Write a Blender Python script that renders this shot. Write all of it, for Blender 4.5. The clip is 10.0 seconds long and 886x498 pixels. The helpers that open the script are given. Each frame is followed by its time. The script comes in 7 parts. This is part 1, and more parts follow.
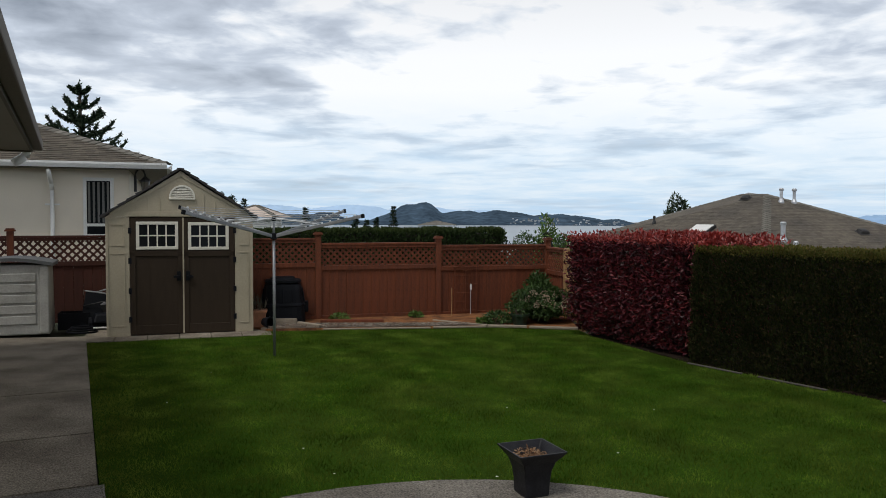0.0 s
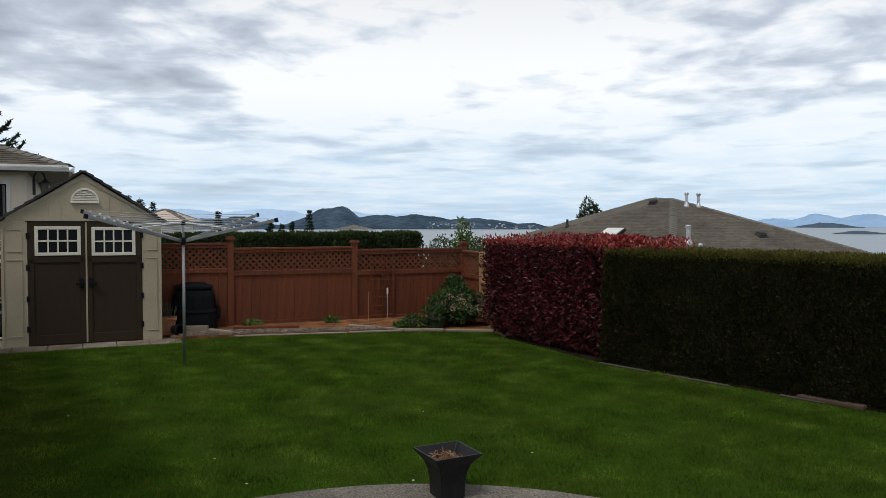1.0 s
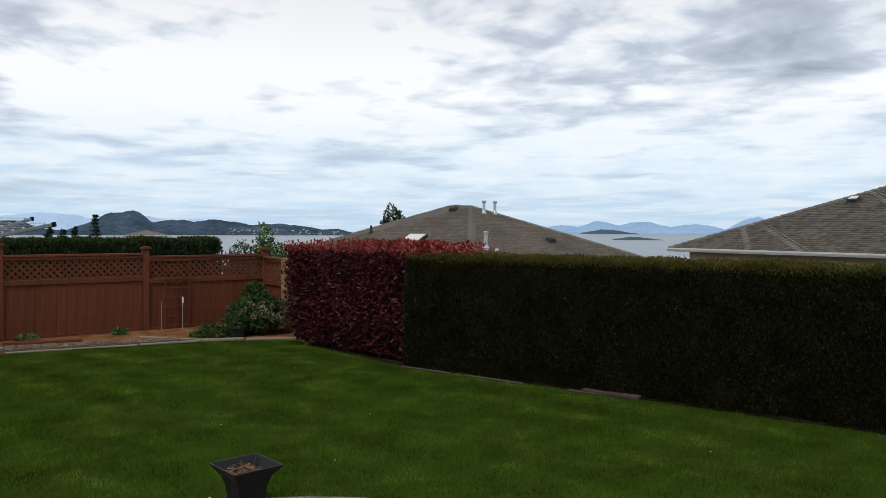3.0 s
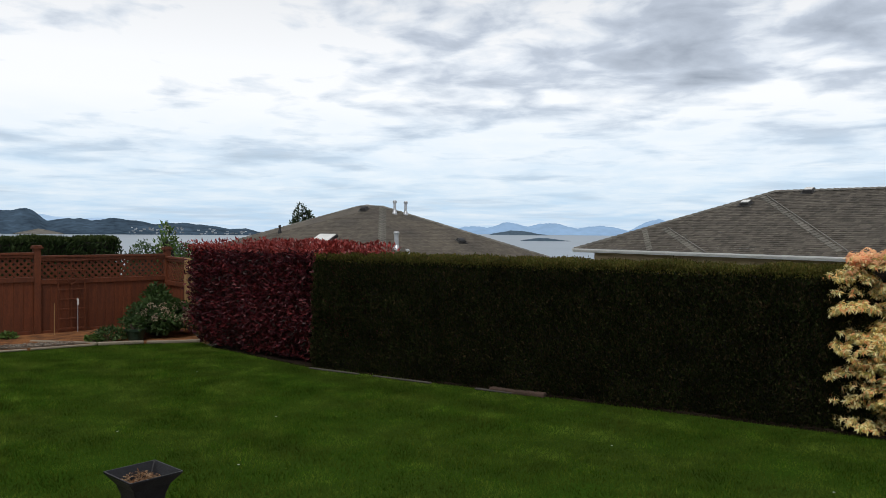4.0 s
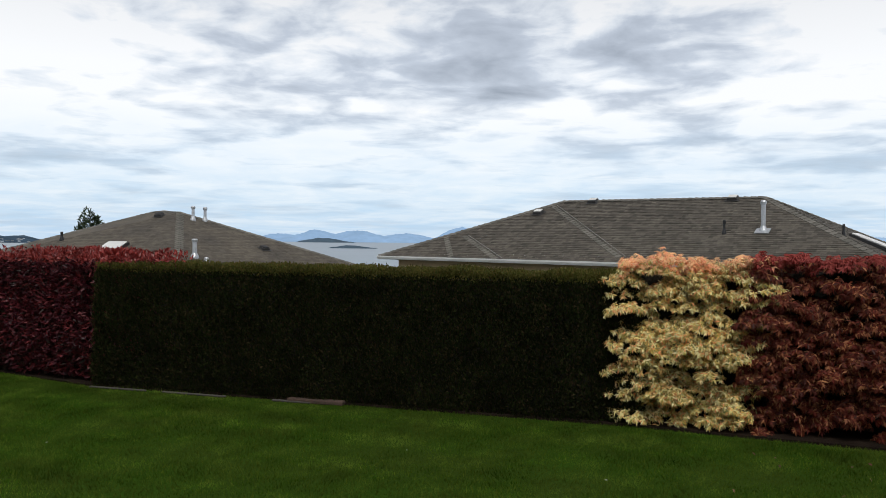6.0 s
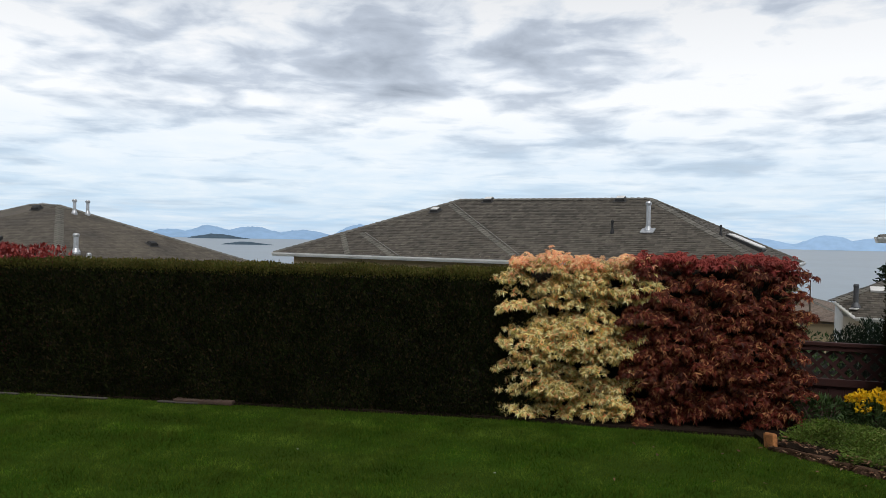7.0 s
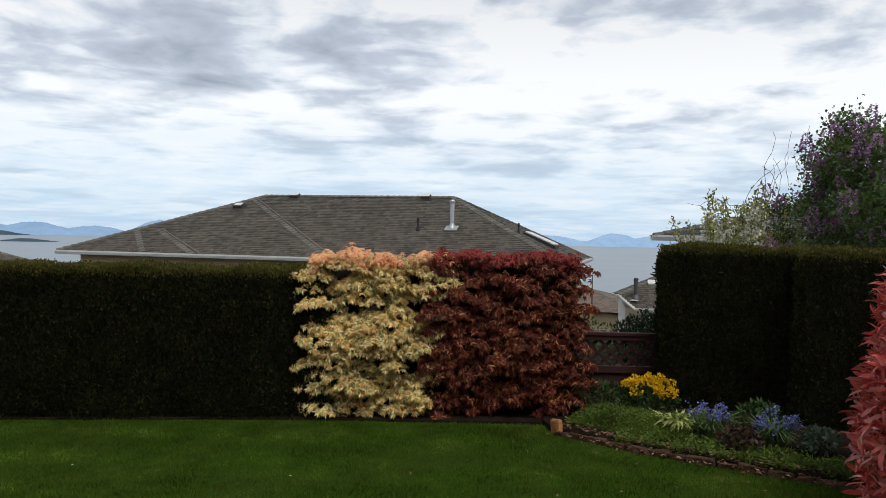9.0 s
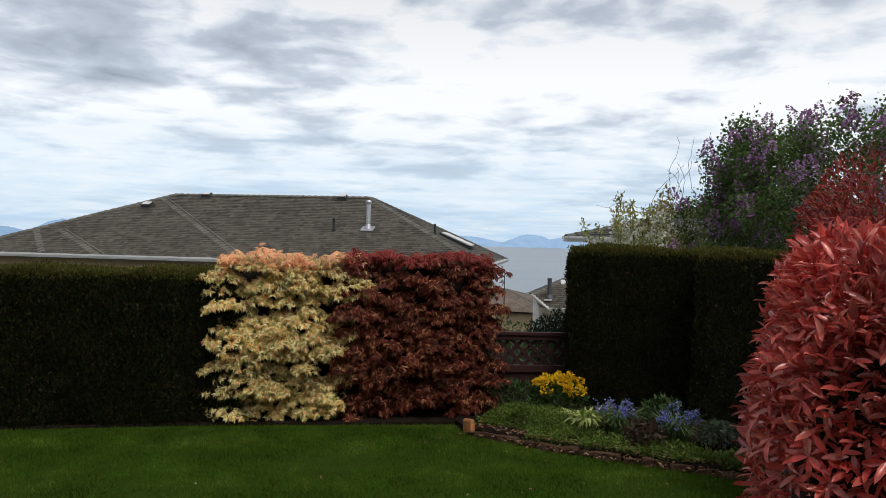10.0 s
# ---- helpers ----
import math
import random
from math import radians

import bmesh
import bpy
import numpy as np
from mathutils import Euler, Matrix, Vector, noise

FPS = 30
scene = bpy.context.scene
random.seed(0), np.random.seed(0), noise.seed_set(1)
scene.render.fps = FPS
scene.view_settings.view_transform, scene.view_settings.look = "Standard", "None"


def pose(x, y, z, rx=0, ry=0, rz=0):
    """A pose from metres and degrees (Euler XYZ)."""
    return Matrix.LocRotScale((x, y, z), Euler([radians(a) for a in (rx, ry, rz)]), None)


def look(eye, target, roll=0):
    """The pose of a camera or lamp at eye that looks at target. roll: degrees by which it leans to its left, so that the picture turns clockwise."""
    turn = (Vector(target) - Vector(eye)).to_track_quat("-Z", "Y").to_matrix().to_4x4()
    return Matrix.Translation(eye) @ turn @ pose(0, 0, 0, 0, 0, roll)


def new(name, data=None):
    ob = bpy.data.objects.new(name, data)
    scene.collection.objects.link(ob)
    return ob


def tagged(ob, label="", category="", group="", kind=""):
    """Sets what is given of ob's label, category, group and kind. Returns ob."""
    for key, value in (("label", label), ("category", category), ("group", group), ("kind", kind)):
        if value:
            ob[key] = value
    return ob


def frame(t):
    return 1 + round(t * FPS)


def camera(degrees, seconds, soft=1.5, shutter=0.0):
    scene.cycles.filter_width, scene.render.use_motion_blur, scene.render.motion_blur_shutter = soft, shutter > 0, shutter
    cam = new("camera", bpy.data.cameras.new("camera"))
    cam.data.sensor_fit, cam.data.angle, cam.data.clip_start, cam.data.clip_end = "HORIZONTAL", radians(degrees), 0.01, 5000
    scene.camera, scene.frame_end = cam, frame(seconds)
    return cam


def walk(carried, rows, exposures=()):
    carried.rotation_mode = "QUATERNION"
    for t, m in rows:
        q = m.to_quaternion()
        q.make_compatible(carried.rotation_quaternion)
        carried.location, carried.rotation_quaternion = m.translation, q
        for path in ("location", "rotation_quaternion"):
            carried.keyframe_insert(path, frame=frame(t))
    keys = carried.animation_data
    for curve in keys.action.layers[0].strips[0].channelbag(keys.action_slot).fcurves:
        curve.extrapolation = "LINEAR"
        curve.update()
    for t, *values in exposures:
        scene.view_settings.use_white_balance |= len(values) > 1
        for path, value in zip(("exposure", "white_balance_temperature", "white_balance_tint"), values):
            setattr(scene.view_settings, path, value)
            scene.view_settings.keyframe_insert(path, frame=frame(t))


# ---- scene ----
HFOV = 59.25
PATH = [
    (0.0, -0.134, 0.03, 1.757, 2.23, -2.34, 0.18),
    (0.2, -0.130, 0.034, 1.756, 0.86, -2.29, 0.16),
    (0.5, -0.124, 0.039, 1.755, -0.71, -2.21, 0.13),
    (1.0, -0.115, 0.037, 1.754, -3.84, -2.03, 0.06),
    (1.5, -0.103, 0.041, 1.752, -7.11, -1.83, 0.13),
    (2.0, -0.09, 0.043, 1.748, -10.16, -1.79, 0.09),
    (2.5, -0.088, 0.059, 1.748, -14.06, -1.71, 0.25),
    (3.0, -0.093, 0.055, 1.75, -18.15, -1.55, 0.27),
    (4.5, -0.05, 0.055, 1.743, -27.84, -1.39, 0.72),
    (5.0, -0.037, 0.039, 1.744, -31.22, -1.21, 0.7),
    (5.5, -0.006, 0.031, 1.748, -34.33, -1.02, 0.57),
    (6.0, 0.031, 0.025, 1.746, -38.74, -0.78, 0.63),
    (7.3, 0.061, -0.024, 1.747, -48.49, -0.91, 1.21),
    (7.5, 0.091, -0.025, 1.747, -50.12, -0.92, 1.25),
    (8.0, 0.108, -0.034, 1.75, -53.94, -0.91, 1.47),
    (8.5, 0.133, -0.049, 1.75, -56.81, -0.73, 1.17),
    (9.0, 0.152, -0.059, 1.748, -60.13, -0.79, 1.25),
    (9.5, 0.158, -0.08, 1.752, -62.86, -0.69, 1.55),
    (10.0, 0.183, -0.095, 1.752, -66.16, -0.61, 1.37),
]


def aim(x, y, z, yaw, pitch, roll):
    yaw, pitch = radians(yaw), radians(pitch)
    ahead = Vector((-math.sin(yaw) * math.cos(pitch), math.cos(yaw) * math.cos(pitch), math.sin(pitch)))
    return look((x, y, z), Vector((x, y, z)) + ahead, roll)


cam = camera(HFOV, 10.0, soft=0.6)
walk(cam, [(t, aim(*row)) for t, *row in PATH], exposures=[(0.0, 0.0), (10.0, 0.0)])

# ---- world and light ----
SUN_AZ, SUN_EL = radians(145), radians(60)  # azimuth to the left of +y, elevation


def build_world():
    w = bpy.data.worlds.new("sky")
    w.use_nodes = True
    scene.world = w
    nt = w.node_tree
    nt.nodes.clear()
    N, L = nt.nodes.new, nt.links.new
    out, bg = N("ShaderNodeOutputWorld"), N("ShaderNodeBackground")
    L(bg.outputs[0], out.inputs[0])
    tc = N("ShaderNodeTexCoord")
    sep = N("ShaderNodeSeparateXYZ")
    L(tc.outputs["Generated"], sep.inputs[0])

    def math_node(op, a, b=None, clamp=False):
        n = N("ShaderNodeMath")
        n.operation, n.use_clamp = op, clamp
        for k, v in enumerate((a, b)):
            if v is None:
                continue
            if isinstance(v, (int, float)):
                n.inputs[k].default_value = v
            else:
                L(v, n.inputs[k])
        return n.outputs[0]

    z = math_node("MAXIMUM", sep.outputs[2], 0.0)
    # level cloud layers: their height in the sky is squeezed towards the horizon
    azi = math_node("ARCTAN2", math_node("MULTIPLY", sep.outputs[0], -1.0), sep.outputs[1])
    comb = N("ShaderNodeCombineXYZ")
    L(math_node("MULTIPLY", azi, 5.0), comb.inputs[0])
    L(math_node("MULTIPLY", math_node("LOGARITHM", math_node("ADD", z, 0.045), 2.718), 3.0), comb.inputs[1])

    def cloud(scale, detail, rough, off, warp=0.3, stretch=(1, 1)):
        m = N("ShaderNodeMapping")
        m.inputs["Location"].default_value = off
        m.inputs["Scale"].default_value = (stretch[0], stretch[1], 1)
        L(comb.outputs[0], m.inputs[0])
        n = N("ShaderNodeTexNoise")
        n.inputs["Scale"].default_value, n.inputs["Detail"].default_value = scale, detail
        n.inputs["Roughness"].default_value, n.inputs["Distortion"].default_value = rough, warp
        L(m.outputs[0], n.inputs[0])
        return n.outputs[0]

    big = cloud(1.1, 8, 0.50, CLOUD_A, 0.30)
    fine = cloud(2.7, 7, 0.52, CLOUD_B, 0.30, (0.85, 1.2))
    mixv = math_node("ADD", math_node("MULTIPLY", big, 0.52), math_node("MULTIPLY", fine, 0.48))
    # heavier grey banks: azimuth, height, half width, half height, weight
    for a0, e0, wa, we, amount in BANKS:
        ca = math_node("DIVIDE", math_node("SUBTRACT", azi, radians(a0)), radians(wa))
        ce = math_node("DIVIDE", math_node("SUBTRACT", sep.outputs[2], math.sin(radians(e0))), radians(we))
        r2 = math_node("ADD", math_node("MULTIPLY", ca, ca), math_node("MULTIPLY", ce, ce))
        bell = math_node("POWER", 2.718, math_node("MULTIPLY", r2, -1.0))
        mixv = math_node("SUBTRACT", mixv, math_node("MULTIPLY", bell, amount))
    ramp = N("ShaderNodeValToRGB")
    L(mixv, ramp.inputs[0])
    els = ramp.color_ramp.elements
    els[0].position, els[0].color = 0.16, (0.22, 0.245, 0.29, 1)
    els[1].position, els[1].color = 0.518, (1.0, 1.0, 1.0, 1)
    e = els.new(0.40)
    e.color = (0.58, 0.63, 0.71, 1)
    e = els.new(0.465)
    e.color = (0.82, 0.86, 0.91, 1)
    # thin blue towards the horizon
    sky = N("ShaderNodeTexSky")
    sky.sky_type, sky.sun_disc = "NISHITA", False
    sky.sun_elevation, sky.sun_rotation = SUN_EL, -SUN_AZ
    low = N("ShaderNodeMixRGB")
    low.inputs[2].default_value = (0.48, 0.68, 0.90, 1)
    # cloud greys upwards; overhead, out of view, it is darkened to dim the ground
    deck = N("ShaderNodeMapRange")
    L(sep.outputs[2], deck.inputs[0])
    deck.inputs[1].default_value, deck.inputs[2].default_value = 0.20, 0.70
    deck.inputs[3].default_value, deck.inputs[4].default_value = 1.0, 0.28
    heavy = N("ShaderNodeMixRGB")
    heavy.blend_type = "MULTIPLY"
    heavy.inputs[0].default_value = 1.0
    L(ramp.outputs[0], heavy.inputs[1])
    L(deck.outputs[0], heavy.inputs[2])
    L(heavy.outputs[0], low.inputs[1])
    fall = N("ShaderNodeMapRange")
    L(sep.outputs[2], fall.inputs[0])
    fall.inputs[1].default_value, fall.inputs[2].default_value = 0.0, 0.16
    fall.inputs[3].default_value, fall.inputs[4].default_value = 1.0, 0.0
    breaks = math_node("SUBTRACT", 1.05, cloud(2.6, 5, 0.6, (1.5, 0.4, 0)))
    L(math_node("MULTIPLY", fall.outputs[0], math_node("MULTIPLY", breaks, 1.5), True), low.inputs[0])
    both = N("ShaderNodeMixRGB")
    both.blend_type = "ADD"
    both.inputs[0].default_value = 0.02
    L(low.outputs[0], both.inputs[1])
    L(sky.outputs[0], both.inputs[2])
    L(both.outputs[0], bg.inputs[0])
    bg.inputs[1].default_value = 0.92


CLOUD_A, CLOUD_B = (3.1, 1.7, 0), (0.3, 5.2, 0)
BANKS = [(25, 13.0, 11, 5.0, 0.18), (17, 9.3, 6, 1.3, 0.08), (9, 2.3, 9, 1.1, 0.09), (-46, 12.3, 15, 2.4, 0.12), (-40, 11.0, 6, 1.5, 0.06), (-52, 14.0, 9, 1.2, 0.05), (-30, 8.0, 6, 0.9, 0.05), (-66, 5.0, 9, 0.8, 0.06), (-12, 5.0, 9, 0.8, 0.06),
         (-58, 6.8, 7, 1.1, 0.09), (-23, 13.0, 5, 2.2, 0.10), (-75, 16.0, 8, 1.6, 0.10), (-36, 8.5, 5, 1.0, 0.05),
         (1, 10.0, 9, 4.0, -0.07), (-11, 12.0, 6, 3.0, -0.08), (-79, 11.5, 9, 2.6, -0.07), (-30, 5.0, 12, 1.6, -0.05), (-68, 10.0, 6, 1.2, -0.05)]
build_world()
sun = new("sun", bpy.data.lights.new("sun", "SUN"))
sun.data.energy, sun.data.angle, sun.data.color = 1.8, radians(20), (1.0, 0.97, 0.92)
sun_from = Vector((-math.sin(SUN_AZ) * math.cos(SUN_EL), math.cos(SUN_AZ) * math.cos(SUN_EL), math.sin(SUN_EL)))
sun.matrix_world = look(sun_from * 60, (0, 0, 0))

# ---- materials ----
MATS = {}


def mat(name, base, rough=0.8, var=0.25, scale=6.0, fine=60.0, bump=0.2, metal=0.0, second=None, island=0.0, objvar=0.0,
        stretch=(1, 1, 1), spec=0.5, bump_scale=None, translucent=0.0):
    """A surface with colour that varies at two scales, and relief. second: a colour that large stains mix in; island, objvar: change from piece to piece."""
    if name in MATS:
        return MATS[name]
    m = bpy.data.materials.new(name)
    m.use_nodes = True
    nt = m.node_tree
    N, L = nt.nodes.new, nt.links.new
    b = nt.nodes["Principled BSDF"]
    b.inputs["Roughness"].default_value, b.inputs["Metallic"].default_value = rough, metal
    b.inputs["Specular IOR Level"].default_value = spec
    tc, mp = N("ShaderNodeTexCoord"), N("ShaderNodeMapping")
    mp.inputs["Scale"].default_value = stretch
    L(tc.outputs["Object"], mp.inputs[0])
    n1, n2 = N("ShaderNodeTexNoise"), N("ShaderNodeTexNoise")
    for n, s, d in ((n1, scale, 4), (n2, fine, 3)):
        n.inputs["Scale"].default_value, n.inputs["Detail"].default_value = s, d
        L(mp.outputs[0], n.inputs[0])
    stain = N("ShaderNodeMapRange")
    L(n1.outputs[0], stain.inputs[0])
    stain.inputs[1].default_value, stain.inputs[2].default_value = 0.38, 0.66
    mix = N("ShaderNodeMixRGB")
    mix.inputs[1].default_value = (*base, 1)
    mix.inputs[2].default_value = (*(second or [c * (1 - var) for c in base]), 1)
    L(stain.outputs[0], mix.inputs[0])
    val = N("ShaderNodeMapRange")
    L(n2.outputs[0], val.inputs[0])
    val.inputs[1].default_value, val.inputs[2].default_value = 0.25, 0.75
    val.inputs[3].default_value, val.inputs[4].default_value = 1 - var, 1 + var
    hsv = N("ShaderNodeHueSaturation")
    L(mix.outputs[0], hsv.inputs["Color"])
    last = val.outputs[0]
    for amount, node, socket in ((island, "ShaderNodeNewGeometry", "Random Per Island"), (objvar, "ShaderNodeObjectInfo", "Random")):
        if amount:
            r, mr, mul = N(node), N("ShaderNodeMapRange"), N("ShaderNodeMath")
            L(r.outputs[socket], mr.inputs[0])
            mr.inputs[3].default_value, mr.inputs[4].default_value = 1 - amount, 1 + amount
            mul.operation = "MULTIPLY"
            L(last, mul.inputs[0])
            L(mr.outputs[0], mul.inputs[1])
            last = mul.outputs[0]
    L(last, hsv.inputs["Value"])
    L(hsv.outputs[0], b.inputs["Base Color"])
    if bump:
        bp, n3 = N("ShaderNodeBump"), N("ShaderNodeTexNoise")
        n3.inputs["Scale"].default_value, n3.inputs["Detail"].default_value = bump_scale or fine, 4
        L(mp.outputs[0], n3.inputs[0])
        bp.inputs["Strength"].default_value, bp.inputs["Distance"].default_value = bump, 0.02
        L(n3.outputs[0], bp.inputs["Height"])
        L(bp.outputs[0], b.inputs["Normal"])
    MATS[name] = m
    return m


def leaf_mat(name, ramp, rough=0.5, through_light=0.25, spec=0.4, single=False):
    """Leaves: each island takes its own tone from the ramp, with some light passing through."""
    if name in MATS:
        return MATS[name]
    m = bpy.data.materials.new(name)
    m.use_nodes = True
    nt = m.node_tree
    N, L = nt.nodes.new, nt.links.new
    b, out = nt.nodes["Principled BSDF"], nt.nodes["Material Output"]
    geo, cr = N("ShaderNodeObjectInfo" if single else "ShaderNodeNewGeometry"), N("ShaderNodeValToRGB")
    L(geo.outputs["Random" if single else "Random Per Island"], cr.inputs[0])
    els = cr.color_ramp.elements
    els[0].color, els[1].color = (*ramp[0], 1), (*ramp[-1], 1)
    for k, c in enumerate(ramp[1:-1]):
        els.new((k + 1) / (len(ramp) - 1)).color = (*c, 1)
    tc, n = N("ShaderNodeTexCoord"), N("ShaderNodeTexNoise")
    L(tc.outputs["Object"], n.inputs[0])
    n.inputs["Scale"].default_value, n.inputs["Detail"].default_value = 3.0, 3
    mr, hsv = N("ShaderNodeMapRange"), N("ShaderNodeHueSaturation")
    L(n.outputs[0], mr.inputs[0])
    mr.inputs[1].default_value, mr.inputs[2].default_value, mr.inputs[3].default_value, mr.inputs[4].default_value = 0.3, 0.7, 0.7, 1.3
    L(cr.outputs[0], hsv.inputs["Color"])
    L(mr.outputs[0], hsv.inputs["Value"])
    L(hsv.outputs[0], b.inputs["Base Color"])
    b.inputs["Roughness"].default_value, b.inputs["Specular IOR Level"].default_value = rough, spec
    if through_light:
        t, mx = N("ShaderNodeBsdfTranslucent"), N("ShaderNodeMixShader")
        L(hsv.outputs[0], t.inputs[0])
        mx.inputs[0].default_value = through_light
        L(b.outputs[0], mx.inputs[1])
        L(t.outputs[0], mx.inputs[2])
        L(mx.outputs[0], out.inputs[0])
    MATS[name] = m
    return m


CREAM = mat("shed_cream_resin", (0.40, 0.35, 0.255), 0.55, 0.08, 3, 40, 0.05)
BROWN = mat("shed_brown_resin", (0.033, 0.0215, 0.0125), 0.65, 0.15, 3, 50, 0.12, spec=0.25, stretch=(6, 6, 1))
WHITE_TRIM = mat("white_trim", (0.72, 0.69, 0.60), 0.5, 0.06, 4, 30, 0.03)
WHITE_PAINT = mat("white_painted_metal", (0.74, 0.74, 0.72), 0.45, 0.08, 3, 30, 0.03)
DARK_SHINGLE = mat("dark_shingle", (0.045, 0.042, 0.042), 0.9, 0.3, 5, 80, 0.3)
FENCE_RED = mat("red_brown_stain", (0.146, 0.0345, 0.0085), 0.75, 0.32, 3, 45, 0.3, objvar=0.14, stretch=(5, 5, 0.6))
# darker copy of the fence red, with the side fence's shade in its colour
FENCE_SHADED = mat("shaded_red_stain", (0.062, 0.0145, 0.0065), 0.8, 0.22, 3, 45, 0.2, objvar=0.10, stretch=(5, 5, 0.6))
NEW_WOOD = mat("new_cedar_wood", (0.38, 0.235, 0.10), 0.7, 0.18, 3, 50, 0.15, objvar=0.08, stretch=(5, 5, 0.6))
BLACK_PLASTIC = mat("black_plastic", (0.008, 0.009, 0.012), 0.55, 0.25, 5, 60, 0.1, spec=0.12)
BLACK_METAL = mat("black_iron", (0.015, 0.015, 0.016), 0.5, 0.2, 5, 60, 0.1)
ALU = mat("dull_aluminium", (0.30, 0.31, 0.32), 0.5, 0.12, 6, 60, 0.04, metal=0.6)
GALV = mat("galvanised_steel", (0.55, 0.57, 0.60), 0.45, 0.2, 4, 40, 0.06, metal=0.6)
CONCRETE = mat("worn_concrete", (0.265, 0.232, 0.185), 0.95, 0.6, 1.7, 70, 0.6, second=(0.150, 0.126, 0.099), spec=0.08)
AGGREGATE = mat("exposed_aggregate", (0.23, 0.21, 0.18), 0.9, 0.75, 2.0, 80, 0.9, second=(0.13, 0.118, 0.10), spec=0.2)
SOIL = mat("bark_soil", (0.27, 0.120, 0.050), 0.95, 0.6, 5, 50, 1.0, second=(0.12, 0.056, 0.030), spec=0.1)
EARTH = mat("dark_earth", (0.026, 0.018, 0.013), 1.0, 0.45, 4, 60, 1.0, spec=0.05)
TIMBER = mat("weathered_timber", (0.30, 0.25, 0.19), 0.85, 0.25, 3, 40, 0.3, stretch=(1, 6, 6))
GREY_RESIN = mat("grey_resin", (0.37, 0.365, 0.34), 0.65, 0.14, 2.5, 40, 0.08, second=(0.27, 0.265, 0.24))
DARK_GREY_RESIN = mat("dark_grey_resin", (0.10, 0.105, 0.105), 0.6, 0.2, 3, 40, 0.15)
TERRACOTTA = mat("terracotta", (0.36, 0.16, 0.085), 0.85, 0.25, 5, 50, 0.2)
STUCCO = mat("cream_stucco", (0.76, 0.69, 0.58), 0.9, 0.07, 1.5, 120, 0.35)
STUCCO_TAN = mat("tan_stucco", (0.50, 0.38, 0.24), 0.9, 0.08, 1.5, 120, 0.35)
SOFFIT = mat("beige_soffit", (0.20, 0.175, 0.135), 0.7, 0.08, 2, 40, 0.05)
FASCIA = mat("taupe_fascia", (0.115, 0.094, 0.072), 0.75, 0.1, 2, 40, 0.05)
ROOF_TAN = mat("tan_grey_shingle", (0.098, 0.082, 0.062), 0.92, 0.22, 1.2, 30, 0.35, island=0.30)
ROOF_GREY = mat("grey_shingle", (0.093, 0.081, 0.065), 0.92, 0.2, 1.0, 14, 0.35, island=0.38)
ROOF_OLD = mat("weathered_shingle", (0.108, 0.092, 0.071), 0.92, 0.25, 0.7, 30, 0.35, second=(0.070, 0.061, 0.050), island=0.22)
ROOF_CAP = mat("roof_cap", (0.15, 0.14, 0.12), 0.9, 0.2, 3, 40, 0.3, objvar=0.25)
BARK = mat("bark", (0.10, 0.075, 0.055), 0.95, 0.35, 6, 60, 0.7, stretch=(1, 1, 0.3))
# near-black filling: the shade inside hedges and shrubs put into a colour
HEDGE_CORE = mat("hedge_inner_shade", (0.016, 0.014, 0.008), 0.95, 0.4, 8, 60, 0.8)
VENT_DARK = mat("dark_vent_metal", (0.035, 0.034, 0.034), 0.6, 0.2, 4, 40, 0.05)
STONE = mat("edging_stone", (0.105, 0.060, 0.038), 0.95, 0.4, 9, 60, 0.8, objvar=0.35, spec=0.15)
BLIND = mat("window_blind", (0.14, 0.14, 0.135), 0.7, 0.1, 3, 30, 0.0)


def glass_mat():
    m = bpy.data.materials.new("dark_glass")
    m.use_nodes = True
    b = m.node_tree.nodes["Principled BSDF"]
    b.inputs["Base Color"].default_value = (0.010, 0.012, 0.014, 1)
    b.inputs["Roughness"].default_value = 0.05
    b.inputs["Specular IOR Level"].default_value = 0.12
    return m


GLASS = glass_mat()

# ---- building blocks ----


def shape(verts, faces, material=None, name="part", smooth=False):
    me = bpy.data.meshes.new(name)
    me.from_pydata([tuple(v) for v in verts], [], faces)
    me.update()
    if material:
        me.materials.append(material)
    if smooth:
        me.shade_smooth()
    return me


def thing(name, label, category, m=None, group="", kind=""):
    ob = new(name)
    ob.matrix_world = m or Matrix()
    ob.empty_display_size = 0.2
    return tagged(ob, label, category, group, kind)


def put(name, me, parent=None, m=None, label=""):
    ob = new(name, me)
    if parent:
        ob.parent = parent
    ob.matrix_basis = m or Matrix()
    return tagged(ob, label)


def add_box(bm, x0, x1, y0, y1, z0, z1, m=None):
    r = bmesh.ops.create_cube(bm, size=1, matrix=Matrix.LocRotScale(((x0 + x1) / 2, (y0 + y1) / 2, (z0 + z1) / 2), None, (x1 - x0, y1 - y0, z1 - z0)))
    if m:
        bmesh.ops.transform(bm, matrix=m, verts=r["verts"])
    return r["verts"]


def finish(bm, material, bevel=0.0, name="part", smooth=False, segments=2):
    if bevel:
        bmesh.ops.bevel(bm, geom=bm.edges[:], offset=bevel, segments=segments, profile=0.5, affect="EDGES", clamp_overlap=True)
    bmesh.ops.recalc_face_normals(bm, faces=bm.faces[:])
    me = bpy.data.meshes.new(name)
    bm.to_mesh(me)
    bm.free()
    me.materials.append(material)
    if smooth:
        me.shade_smooth()
    return me


def part(name, bm, material, parent, label="", bevel=0.0, m=None, smooth=False):
    return put(name, finish(bm, material, bevel, name, smooth), parent, m, label)


def box(name, dims, material, parent=None, m=None, bevel=0.004, label=""):
    """dims: x0, x1, y0, y1, z0, z1."""
    bm = bmesh.new()
    add_box(bm, *dims)
    return part(name, bm, material, parent, label, bevel, m)


